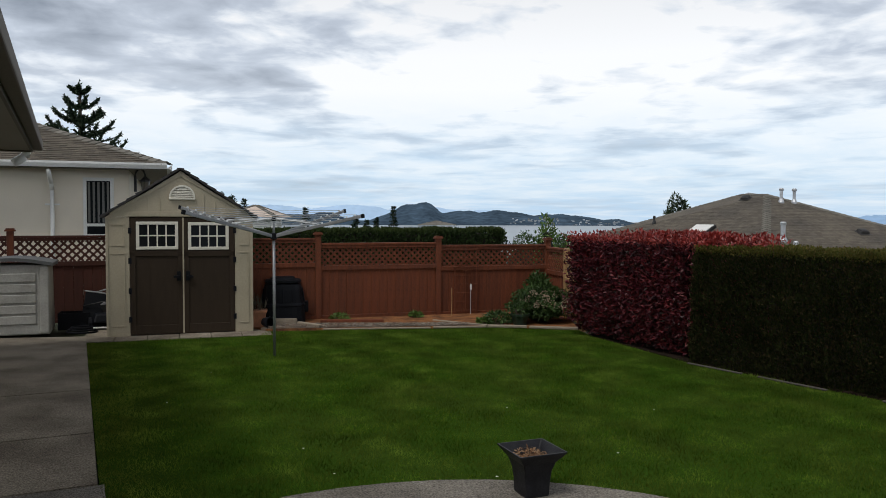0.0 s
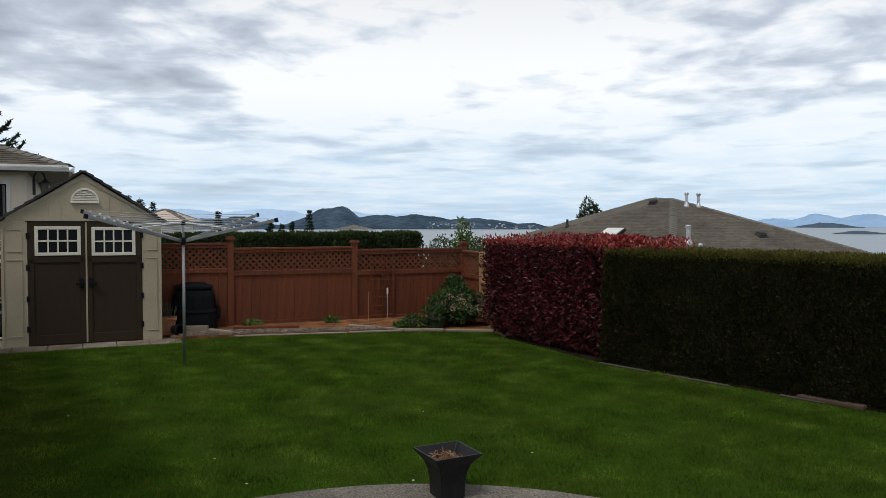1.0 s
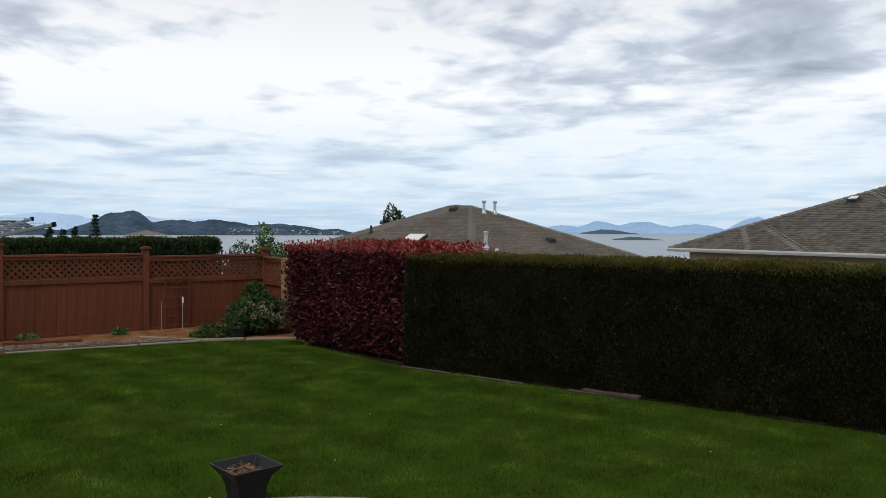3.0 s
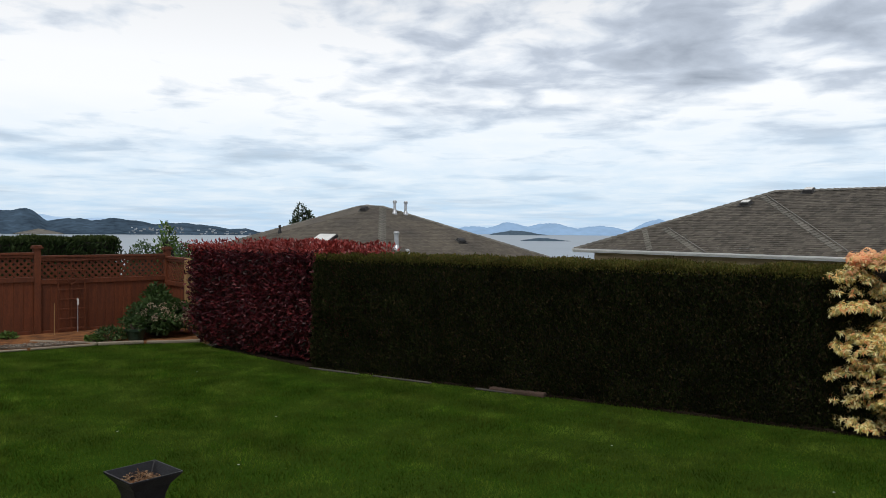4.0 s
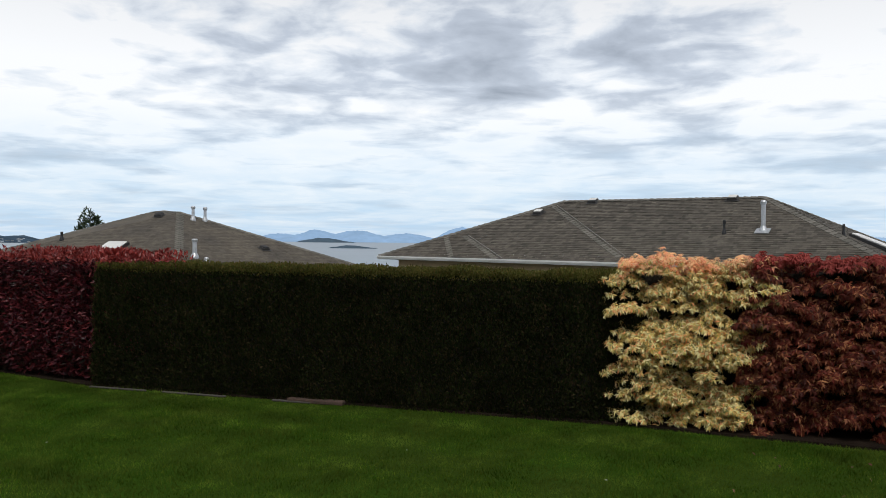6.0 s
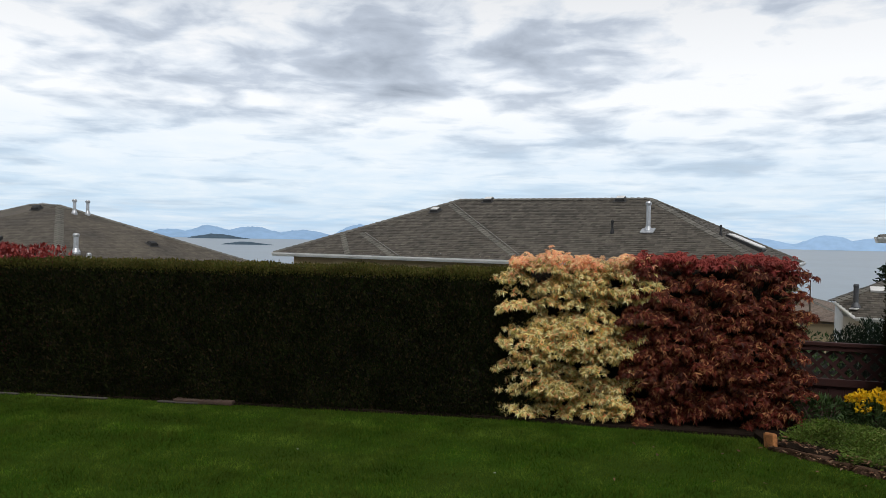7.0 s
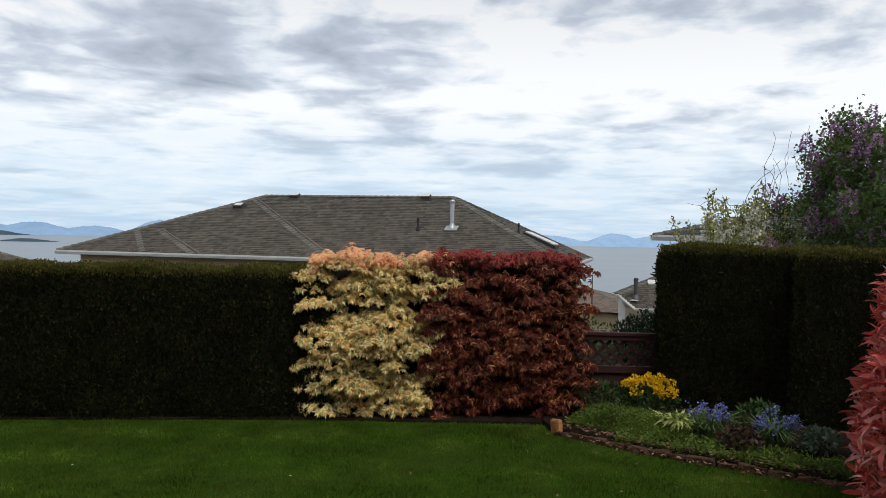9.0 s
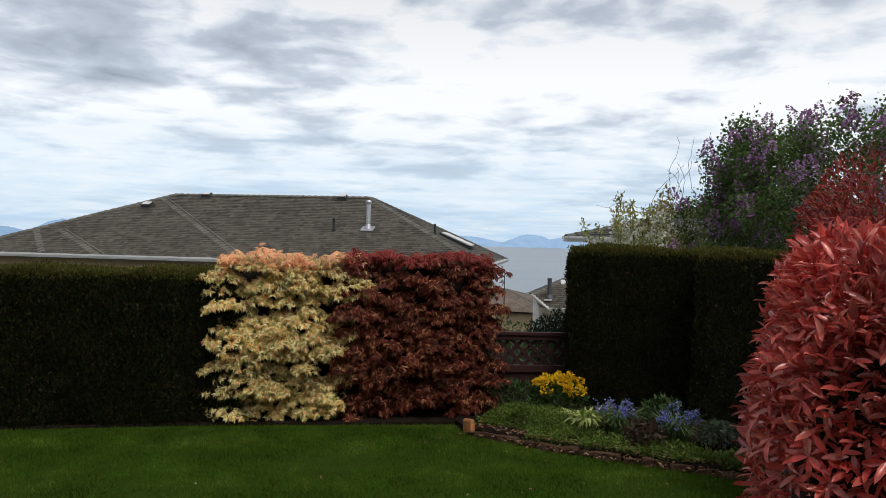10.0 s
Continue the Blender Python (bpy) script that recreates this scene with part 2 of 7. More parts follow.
def add_tube(bm, a, b, r0, r1=None, sides=8, caps=True):
    a, b = Vector(a), Vector(b)
    d = b - a
    m = Matrix.Translation((a + b) / 2) @ d.to_track_quat("Z", "Y").to_matrix().to_4x4()
    bmesh.ops.create_cone(bm, cap_ends=caps, segments=sides, radius1=r0, radius2=r0 if r1 is None else r1, depth=d.length, matrix=m)


def tube(name, points, r, material, parent=None, label="", sides=8, m=None):
    bm = bmesh.new()
    for a, b in zip(points, points[1:]):
        add_tube(bm, a, b, r, sides=sides)
    return part(name, bm, material, parent, label, m=m, smooth=True)


def lathe(bm, profile, sides=20, centre=(0, 0, 0)):
    cx, cy, cz = centre
    rings = [[bm.verts.new((cx + r * math.cos(k * math.tau / sides), cy + r * math.sin(k * math.tau / sides), cz + z)) for k in range(sides)] for r, z in profile]
    for lo, hi in zip(rings, rings[1:]):
        for k in range(sides):
            bm.faces.new((lo[k], lo[(k + 1) % sides], hi[(k + 1) % sides], hi[k]))
    bm.faces.new(rings[0][::-1])
    bm.faces.new(rings[-1])


def frame_along(p, q, z=0.0):
    """A pose at p whose x axis points to q, level, with z up."""
    a = math.atan2(q[1] - p[1], q[0] - p[0])
    return Matrix.Translation((p[0], p[1], z)) @ Matrix.Rotation(a, 4, "Z")


RNG = np.random.default_rng(7)
# leaf outlines: along x the length, y the width, z the fold
LEAF = (np.array([(0, 0, 0), (0.42, -0.5, 0.10), (0.42, 0.5, 0.10), (0.46, 0, -0.02), (1, 0, -0.12)]), [(0, 1, 3), (0, 3, 2), (1, 4, 3), (3, 4, 2)])
LEAF_OVAL = (np.array([(0, 0, 0), (0.2, -0.34, 0.07), (0.2, 0.34, 0.07), (0.22, 0, 0), (0.52, -0.5, 0.08), (0.52, 0.5, 0.08), (0.54, 0, -0.02), (0.82, -0.34, 0.02), (0.82, 0.34, 0.02), (0.84, 0, -0.09), (1, 0, -0.17)]),
             [(0, 1, 3), (0, 3, 2), (1, 4, 6), (1, 6, 3), (3, 6, 5), (3, 5, 2), (4, 7, 9), (4, 9, 6), (6, 9, 8), (6, 8, 5), (7, 10, 9), (9, 10, 8)])
SPRIG = (np.array([(0, 0, 0), (0.5, -0.5, 0.06), (0.5, 0.5, -0.06), (1, 0, 0)]), [(0, 1, 3), (0, 3, 2)])
BLADE = (np.array([(0, -0.5, 0), (0, 0.5, 0), (1, 0, 0)]), [(0, 1, 2)])


def unit(a):
    return a / np.maximum(np.linalg.norm(a, axis=-1, keepdims=True), 1e-9)


def scatter(name, pos, tip, side_hint, length, width, material, shape_of=LEAF, flat=0.6):
    """One mesh of many leaves: places, directions of the tips, the way each leaf's face looks, lengths and widths."""
    tmpl, tris = shape_of
    n, k = len(pos), len(tmpl)
    x = unit(tip)
    y = unit(np.cross(side_hint, x))
    z = np.cross(x, y)
    length, width = np.broadcast_to(length, n), np.broadcast_to(width, n)
    v = (pos[:, None] + x[:, None] * (tmpl[None, :, :1] * length[:, None, None]) + y[:, None] * (tmpl[None, :, 1:2] * width[:, None, None])
         + z[:, None] * (tmpl[None, :, 2:] * length[:, None, None] * flat))
    f = (np.arange(n)[:, None, None] * k + np.array(tris)[None]).reshape(-1, 3)
    me = bpy.data.meshes.new(name)
    me.vertices.add(n * k)
    me.vertices.foreach_set("co", v.reshape(-1).astype(np.float32))
    me.loops.add(f.size)
    me.loops.foreach_set("vertex_index", f.reshape(-1).astype(np.int32))
    me.polygons.add(len(f))
    me.polygons.foreach_set("loop_start", (np.arange(len(f)) * 3).astype(np.int32))
    me.polygons.foreach_set("loop_total", np.full(len(f), 3, np.int32))
    me.update(calc_edges=True)
    me.materials.append(material)
    if shape_of is LEAF_OVAL:
        me.shade_smooth()
    return me


def rough_dirs(n):
    return unit(RNG.normal(size=(n, 3)))

# ---- ground, water and distance ----


def smooth_step(a, b, x):
    t = np.clip((x - a) / (b - a), 0, 1)
    return t * t * (3 - 2 * t)


def land(x, y):
    """Height of the land outside the garden: level near it, then falling to the sea."""
    r, az = np.hypot(x, y), np.degrees(np.arctan2(-x, y))
    left = smooth_step(5, 20, az) * smooth_step(175, 160, az)
    start = 10.5 + 8 * left + 4 * smooth_step(-25, 0, az)
    h = -0.06 - 2.7 * smooth_step(start, start + 13, r) * (1 - left) - 4.5 * smooth_step(30, 75, r) - 22 * smooth_step(75, 330, r)
    return h - 4 * smooth_step(330, 700, r)


def ground():
    rings = np.concatenate([np.linspace(0.5, 30, 46), 30 * 1.09 ** np.arange(1, 60)])
    rings = rings[rings < 4700]
    na = 120
    a = np.linspace(0, math.tau, na, endpoint=False)
    R, A = np.meshgrid(rings, a, indexing="ij")
    X, Y = R * np.cos(A), R * np.sin(A)
    Z = land(X, Y)
    verts = [(0, 0, -0.06)] + list(zip(X.ravel(), Y.ravel(), Z.ravel()))
    faces = [(0, 1 + k, 1 + (k + 1) % na) for k in range(na)]
    for i in range(len(rings) - 1):
        for k in range(na):
            p, q = 1 + i * na + k, 1 + i * na + (k + 1) % na
            faces.append((p, p + na, q + na, q))
    m = mat("rough_grass_land", (0.035, 0.05, 0.018), 0.95, 0.4, 0.4, 6, 0.5, second=(0.05, 0.042, 0.025))
    return tagged(put("ground", shape(verts, faces, m, "ground", True)), "dark grassy ground falling away to the sea", "ground", kind="structure")


ground()


def sea():
    verts, faces, n = [], [], 72
    for r in (150, 4900):
        verts += [(r * math.cos(k * math.tau / n), r * math.sin(k * math.tau / n), -25.0) for k in range(n)]
    faces = [(k, n + k, n + (k + 1) % n, (k + 1) % n) for k in range(n)]
    m = mat("calm_sea", (0.14, 0.195, 0.25), 0.32, 0.12, 0.01, 0.08, 0.12, stretch=(1, 1, 1), bump_scale=0.25)
    return tagged(put("water", shape(verts, faces, m, "water")), "calm grey-blue sea below the houses", "water", kind="structure")


sea()


def ridge(name, label, az0, az1, dist, peaks, rough, material, base=-27.0, seed=0, deep=0.12):
    """A far range of hills: peaks are (azimuth, height above the sea, half width in degrees)."""
    n, m = 240, 8
    verts = []
    for j in range(m):
        for i in range(n):
            az = az0 + (az1 - az0) * i / (n - 1)
            h = max(hh * math.exp(-(((az - a) / w) ** 2)) for a, hh, w in peaks)
            edge = min(1, (i / (n - 1)) * 14, (1 - i / (n - 1)) * 14)
            s = j / (m - 1)
            d = dist * (1 + deep * s)
            nz = noise.fractal(Vector((az * 0.9 + seed, s * 3, seed)), 0.6, 2.0, 5)
            top = (h + rough * nz * (0.3 + min(1, h / 60))) * edge
            z = base + max(0.0, top + 2) * math.sin(s * math.pi / 2)
            verts.append((-math.sin(radians(az)) * d, math.cos(radians(az)) * d, z))
    faces = [(j * n + i, j * n + i + 1, (j + 1) * n + i + 1, (j + 1) * n + i) for j in range(m - 1) for i in range(n - 1)]
    return tagged(put(name, shape(verts, faces, material, name, True)), label, "hills", kind="structure")




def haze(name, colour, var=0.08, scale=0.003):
    """Distant land: the haze of the air is put into its colour and a glow."""
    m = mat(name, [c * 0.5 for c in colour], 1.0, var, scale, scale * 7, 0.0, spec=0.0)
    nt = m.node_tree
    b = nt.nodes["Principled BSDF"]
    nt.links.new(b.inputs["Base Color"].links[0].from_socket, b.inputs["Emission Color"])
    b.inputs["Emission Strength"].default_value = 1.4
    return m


HILL_NEAR = haze("hazy_wooded_hill", (0.050, 0.078, 0.112), 0.38, 0.006)
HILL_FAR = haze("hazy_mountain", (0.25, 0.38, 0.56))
HILL_RIGHT = haze("hazy_blue_mountain", (0.29, 0.43, 0.62))
HILL_PALE = haze("hazy_pale_mountain", (0.36, 0.50, 0.68))
# the islands carry their haze in a bluish base colour
ISLE = mat("hazy_low_island", (0.085, 0.125, 0.165), 1.0, 0.2, 0.01, 0.1, 0.0, spec=0.0)
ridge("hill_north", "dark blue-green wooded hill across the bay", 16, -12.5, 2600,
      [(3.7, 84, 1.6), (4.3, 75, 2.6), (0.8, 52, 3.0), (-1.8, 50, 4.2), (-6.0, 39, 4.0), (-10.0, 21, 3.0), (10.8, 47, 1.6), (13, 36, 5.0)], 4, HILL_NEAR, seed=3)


def far_town():
    """Small pale houses on the near slope of the hill, past counting."""
    peaks = [(0.8, 48, 2.2), (-1.8, 50, 4.2), (-6.0, 39, 4.0), (-10.0, 21, 3.0)]
    rng = np.random.default_rng(40)
    bm = bmesh.new()
    for k in range(70):
        az = rng.uniform(-11, -2.5)
        s = rng.uniform(0.06, 0.42)
        h = max(hh * math.exp(-(((az - a) / w) ** 2)) for a, hh, w in peaks)
        z = -27 + (h + 2) * math.sin(s * math.pi / 2) + 1.0
        d = 2600 * (1 + 0.12 * s)
        w, t = rng.uniform(2.0, 5), rng.uniform(0.8, 2.2)
        add_box(bm, -w, w, -4, 4, -3, t, Matrix.Translation((-math.sin(radians(az)) * d, math.cos(radians(az)) * d, z)) @ Matrix.Rotation(radians(az), 4, "Z"))
    tagged(part("far_town", bm, mat("far_pale_walls", (0.34, 0.37, 0.40), 0.9, 0.2, 0.02, 0.3, 0, island=0.6, spec=0.0), None), "tiny pale houses on the far hillside", "houses", kind="stuff")


far_town()
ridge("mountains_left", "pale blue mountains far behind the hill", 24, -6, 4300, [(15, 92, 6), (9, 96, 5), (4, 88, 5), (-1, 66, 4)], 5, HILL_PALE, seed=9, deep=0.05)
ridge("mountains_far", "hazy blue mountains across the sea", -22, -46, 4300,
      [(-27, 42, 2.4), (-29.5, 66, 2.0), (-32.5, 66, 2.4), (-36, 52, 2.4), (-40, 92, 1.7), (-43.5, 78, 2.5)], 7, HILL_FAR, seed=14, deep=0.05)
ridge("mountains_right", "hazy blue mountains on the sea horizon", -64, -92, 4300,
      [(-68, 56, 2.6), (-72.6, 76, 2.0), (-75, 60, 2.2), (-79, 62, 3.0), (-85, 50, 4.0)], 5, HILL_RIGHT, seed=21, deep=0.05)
ridge("island_large", "low wooded island in the sea", -28.0, -32.4, 3900, [(-30.0, 22, 1.6)], 5, ISLE, seed=5, deep=0.02)
ridge("island_small", "flat dark islet in the sea", -30.3, -34.0, 1900, [(-32, 7, 1.4)], 2, ISLE, seed=6, deep=0.01)

# ---- garden ground ----
DRIVE_A, DRIVE_B = Vector((-5.75, 11.07)), Vector((-1.20, 2.30))  # edge between the path and the lawn
SHED_DIR = Vector((0.935, 0.354))
SHED_BACK = Vector((-0.354, 0.935))
SHED_L = Vector((-5.43, 11.05))  # front left corner
FENCE_A, FENCE_B, FENCE_C = Vector((-2.75, 13.055)), Vector((-0.757, 13.784)), Vector((1.23, 14.51))
HEDGE_A, HEDGE_B, HEDGE_C = Vector((2.51, 9.50)), Vector((5.91, 4.75)), Vector((7.45, 2.58))


def slab(name, outline, z0, z1, material, label, category, kind="structure", bevel=0.0):
    bm = bmesh.new()
    lo = [bm.verts.new((x, y, z0)) for x, y in outline]
    hi = [bm.verts.new((x, y, z1)) for x, y in outline]
    bm.faces.new(hi)
    n = len(outline)
    for k in range(n):
        bm.faces.new((lo[k], lo[(k + 1) % n], hi[(k + 1) % n], hi[k]))
    return tagged(part(name, bm, material, None, bevel=bevel), label, category, kind=kind)


PATIO_R, PATIO_C = 2.35, Vector((-0.02, 2.80))
LAWN = [(-5.47, 10.53), (-3.30, 11.36), (-3.25, 11.76), (-2.50, 11.93), (-0.76, 12.22), (0.12, 12.38), (1.52, 12.20), (1.62, 11.6), (2.45, 9.62), (5.85, 4.75), (7.02, 2.75),
        (6.76, 2.55), (6.58, 1.75), (6.52, 0.85), (6.47, -0.3), (6.2, -2.6), (2.4, -2.6)]
LAWN += [(PATIO_C.x + PATIO_R * math.cos(radians(a)), PATIO_C.y + PATIO_R * math.sin(radians(a))) for a in range(-40, 151, 10)]
slab("lawn", LAWN, -0.05, 0.0, mat("lawn_turf", (0.030, 0.068, 0.007), 0.95, 0.35, 0.9, 40, 0.8, second=(0.035, 0.062, 0.009), spec=0.0), "mown green lawn with pale patches and wheel stripes", "lawn")


def drive():
    d = (DRIVE_A - DRIVE_B).normalized()
    side = Vector((-d.y, d.x))
    cuts = [2.98, 4.32, 6.05, 9.88]
    for a, b in zip(cuts, cuts[1:]):
        p, q = DRIVE_B + d * (a + 0.012), DRIVE_B + d * (b - 0.012)
        out = [tuple(p), tuple(q), tuple(q + side * 3.2 + (d * 0.9 if b > 9 else d * 0)), tuple(p + side * 3.2)]
        slab("pavement", out[::-1], -0.05, 0.012, CONCRETE, "worn grey concrete path slab beside the lawn", "path")


drive()
PATIO = [(PATIO_C.x + PATIO_R * math.cos(radians(a)), PATIO_C.y + PATIO_R * math.sin(radians(a))) for a in range(-70, 251, 8)]
slab("patio", PATIO, -0.05, 0.016, AGGREGATE, "exposed aggregate concrete patio with a rounded edge", "patio")
slab("patio_strip", [(-1.16, 2.31), (-2.53, 4.95), (-5.41, 3.47), (1.0, -8.8), (4.0, -7.3), (2.4, -2.62)], -0.05, 0.010, AGGREGATE, "exposed aggregate concrete beside the house", "patio")

# planting beds
slab("flower_bed", [(-2.5, 11.96), (-0.76, 12.25), (0.12, 12.42), (1.5, 12.25), (1.56, 14.6), (1.2, 14.6), (-4.2, 12.62), (-3.3, 11.80)], -0.05, 0.035, SOIL, "red-brown bark soil bed along the fence", "bed")
slab("gravel_strip", [(-3.38, 11.80), (-2.5, 11.965), (-0.76, 12.26), (0.02, 12.43), (-0.35, 12.66), (-2.6, 12.50), (-3.4, 12.30)], -0.04, 0.045,
     mat("mixed_gravel", (0.15, 0.115, 0.085), 0.9, 0.6, 8, 55, 1.0, second=(0.085, 0.058, 0.042)), "pebble gravel strip in front of the bed", "gravel")


def pebbles():
    """Loose stones on the gravel strip, past counting."""
    rng = np.random.default_rng(52)
    n = 1500
    t = rng.random(n) * 0.97 + 0.01
    x = -3.35 + 3.2 * t
    y = np.interp(x, [-3.38, -2.5, -0.76, 0.02], [11.84, 12.0, 12.29, 12.46]) + rng.random(n) ** 1.3 * np.interp(x, [-3.4, -2.6, -0.35, 0.0], [0.45, 0.42, 0.26, 0.04])
    r = rng.uniform(0.008, 0.022, n)
    octa = np.array([(1, 0, 0), (0, 1, 0), (-1, 0, 0), (0, -1, 0), (0, 0, 0.7), (0, 0, -0.7)], float)
    turn = rng.uniform(0, math.tau, n)
    c, q = np.cos(turn)[:, None], np.sin(turn)[:, None]
    wide = rng.uniform(0.6, 1.0, (n, 1))
    v = np.stack([c * octa[:, 0] - q * octa[:, 1] * wide, q * octa[:, 0] + c * octa[:, 1] * wide, np.tile(octa[:, 2], (n, 1))], -1) * r[:, None, None]
    v += np.c_[x, y, 0.048 + r * 0.3][:, None]
    tri = np.array([(0, 1, 4), (1, 2, 4), (2, 3, 4), (3, 0, 4), (1, 0, 5), (2, 1, 5), (3, 2, 5), (0, 3, 5)])
    f = (np.arange(n)[:, None, None] * 6 + tri[None]).reshape(-1, 3)
    me = shape(v.reshape(-1, 3), [tuple(int(k) for k in a) for a in f], leaf_mat("pebble", [(0.19, 0.165, 0.135), (0.10, 0.085, 0.07), (0.27, 0.24, 0.20), (0.15, 0.09, 0.06), (0.07, 0.06, 0.05)], 0.85, 0.0, 0.2), "pebbles")
    tagged(put("pebbles", me), "loose grey and brown pebbles on the gravel strip", "pebbles", kind="stuff")


pebbles()
slab("planting_bed", [(7.03, 2.76), (6.79, 2.56), (6.61, 1.75), (6.55, 0.85), (6.50, -0.3), (6.3, -2.0), (11.0, -2.0), (11.0, 2.2), (8.4, 3.2)], -0.05, 0.05, EARTH, "dark planting bed in front of the clipped hedge", "bed")
slab("hedge_border", [(2.43, 9.60), (5.86, 4.77), (7.05, 2.75), (8.3, 3.5), (3.7, 10.6), (1.9, 12.2), (1.6, 11.65)], -0.05, 0.02, EARTH, "bare dark earth under the hedges", "bed")


def timber(p, q, w=0.09, h=0.09, name="timber_edging", label="weathered timber edging along the bed", material=None, z=0.0):
    m = frame_along(p, q, z)
    ob = box(name, (0, (Vector(q) - Vector(p)).length, -w / 2, w / 2, 0, h), material or TIMBER, None, m, 0.012)
    return tagged(ob, label, "edging", group="timber edging")


timber((-2.92, 12.30), (-2.50, 11.97), h=0.06, w=0.07, z=0.03)
timber((-2.46, 11.955), (-0.80, 12.235), h=0.03, w=0.05)
timber((-0.76, 12.24), (0.06, 12.395), h=0.035, w=0.05)
timber((-2.62, 12.60), (-1.60, 12.72), h=0.05, w=0.08, z=0.03, label="stained board edging lying in the bed", material=FENCE_RED)
timber((-0.80, 12.98), (0.10, 12.40), h=0.05, w=0.07)
timber((0.10, 12.40), (0.72, 12.37), h=0.05, w=0.07)
timber((0.76, 12.35), (1.52, 12.22), h=0.045, w=0.07)
timber((-3.56, 12.30), (-2.95, 12.33), h=0.10, z=0.03)
timber((3.92, 7.46), (4.29, 6.95), w=0.10, h=0.045, name="log", label="short weathered log lying under the hedge", material=mat("log_wood", (0.085, 0.052, 0.038), 0.9, 0.3, 4, 50, 0.4))
d_h = (HEDGE_B - HEDGE_A).normalized()
for a, b in ((0.0, 0.75), (0.95, 1.75), (2.3, 2.75)):
    timber(HEDGE_A + d_h * a + Vector((-0.06, -0.05)), HEDGE_A + d_h * b + Vector((-0.06, -0.05)), w=0.04, h=0.022, material=mat("grey_edging", (0.07, 0.062, 0.055), 0.9, 0.25, 4, 50, 0.2))


# ---- fences ----
SLATS = {}


def slat(length, w, t, material):
    key = (round(length, 2), w, material.name)
    if key not in SLATS:
        bm = bmesh.new()
        add_box(bm, 0, length, -t / 2, t / 2, -w / 2, w / 2)
        SLATS[key] = finish(bm, material, 0, "slat")
    return SLATS[key]


def lattice(parent, x0, x1, z0, z1, pitch, material, y=0.0, w=0.036):
    h = z1 - z0
    for s in (1, -1):
        u = x0 - h
        while u < x1:
            a, b = max(u, x0), min(u + h, x1)
            if b - a > 0.02:
                za, zb = (z0 + a - u, z0 + b - u) if s > 0 else (z1 - (a - u), z1 - (b - u))
                ang = math.atan2(zb - za, b - a)
                put("slat", slat((b - a) * math.sqrt(2), w, 0.008, material), parent,
                    Matrix.Translation((a, y + 0.005 * s, za)) @ Matrix.Rotation(-ang, 4, "Y"))
            u += pitch


def panel(parent, x0, x1, top, lat, bottom, material, pitch=0.105, board=0.142, slope=0.0):
    """Rails, lattice and upright boards between two posts. lat: height where the lattice ends."""
    W = x1 - x0
    sh = Matrix.Rotation(math.atan2(-slope, W), 4, "Y")
    hold = Matrix.Translation((x0, 0, 0))
    box("top_rail", (x0, x1, -0.045, 0.045, top - 0.035, top), material, parent, bevel=0.004)
    box("rail", (x0, x1, -0.03, 0.03, top - 0.085, top - 0.037), material, parent, bevel=0.004)
    box("middle_rail", (x0, x1, -0.035, 0.035, lat - 0.075, lat), material, parent, bevel=0.004)
    box("bottom_rail", (x0, x1, -0.03, 0.03, bottom, bottom + 0.06), material, parent, bevel=0.004)
    lattice(parent, x0 + 0.003, x1 - 0.003, lat, top - 0.085, pitch, material)
    n = max(1, round(W / board))
    step = W / n
    bm = bmesh.new()
    add_box(bm, 0.0003, step - 0.0003, -0.011, 0.011, bottom + 0.062, lat - 0.077)
    bmesh.ops.bevel(bm, geom=[e for e in bm.edges if abs(e.verts[0].co.z - e.verts[1].co.z) > 0.1], offset=0.005, segments=1, affect="EDGES")
    me = finish(bm, material, 0, "board")
    for k in range(n):
        put("board", me, parent, Matrix.Translation((x0 + k * step, RNG.uniform(-0.002, 0.002), 0)))


def post(parent, x, h, material, w=0.10, y=0.0, cap=True):
    box("post", (x - w / 2, x + w / 2, y - w / 2, y + w / 2, -0.15, h - 0.05), material, parent, bevel=0.005)
    if cap:
        bm = bmesh.new()
        add_box(bm, x - w / 2 - 0.025, x + w / 2 + 0.025, y - w / 2 - 0.025, y + w / 2 + 0.025, h - 0.05, h - 0.022)
        r = add_box(bm, x - w / 2 - 0.01, x + w / 2 + 0.01, y - w / 2 - 0.01, y + w / 2 + 0.01, h - 0.022, h)
        part("post_cap", bm, material, parent, bevel=0.004)


def back_fence():
    f = thing("garden_fence", "red-brown stained board fence with lattice top", "fence", frame_along(FENCE_A, FENCE_C))
    L = (FENCE_B - FENCE_A).length
    post(f, 0, 1.50, FENCE_RED)
    post(f, L, 1.425, FENCE_RED)
    post(f, 2 * L, 1.385, FENCE_RED)
    panel(f, -2.1, -0.05, 1.40, 0.985, 0.03, FENCE_RED)
    panel(f, 0.05, L - 0.05, 1.315, 0.93, 0.03, FENCE_RED)
    panel(f, L + 0.05, 2 * L - 0.05, 1.265, 0.885, 0.02, FENCE_RED)
    return f


back_fence()


def corner_fence():
    end = Vector((1.485, 13.60))
    f = thing("corner_fence", "short red-brown lattice fence return", "fence", frame_along(FENCE_C, end))
    L = (end - FENCE_C).length
    panel(f, 0.06, L - 0.06, 1.22, 0.80, 0.02, FENCE_RED)
    g = thing("wooden_gate", "new pale cedar gate with lattice top", "gate", frame_along(end, (1.62, 12.3)))
    post(g, 0, 1.27, NEW_WOOD, cap=False, w=0.095)
    panel(g, 0.06, 1.1, 1.07, 0.72, 0.04, NEW_WOOD)
    post(g, 1.16, 1.07, NEW_WOOD, cap=False, w=0.09)


corner_fence()


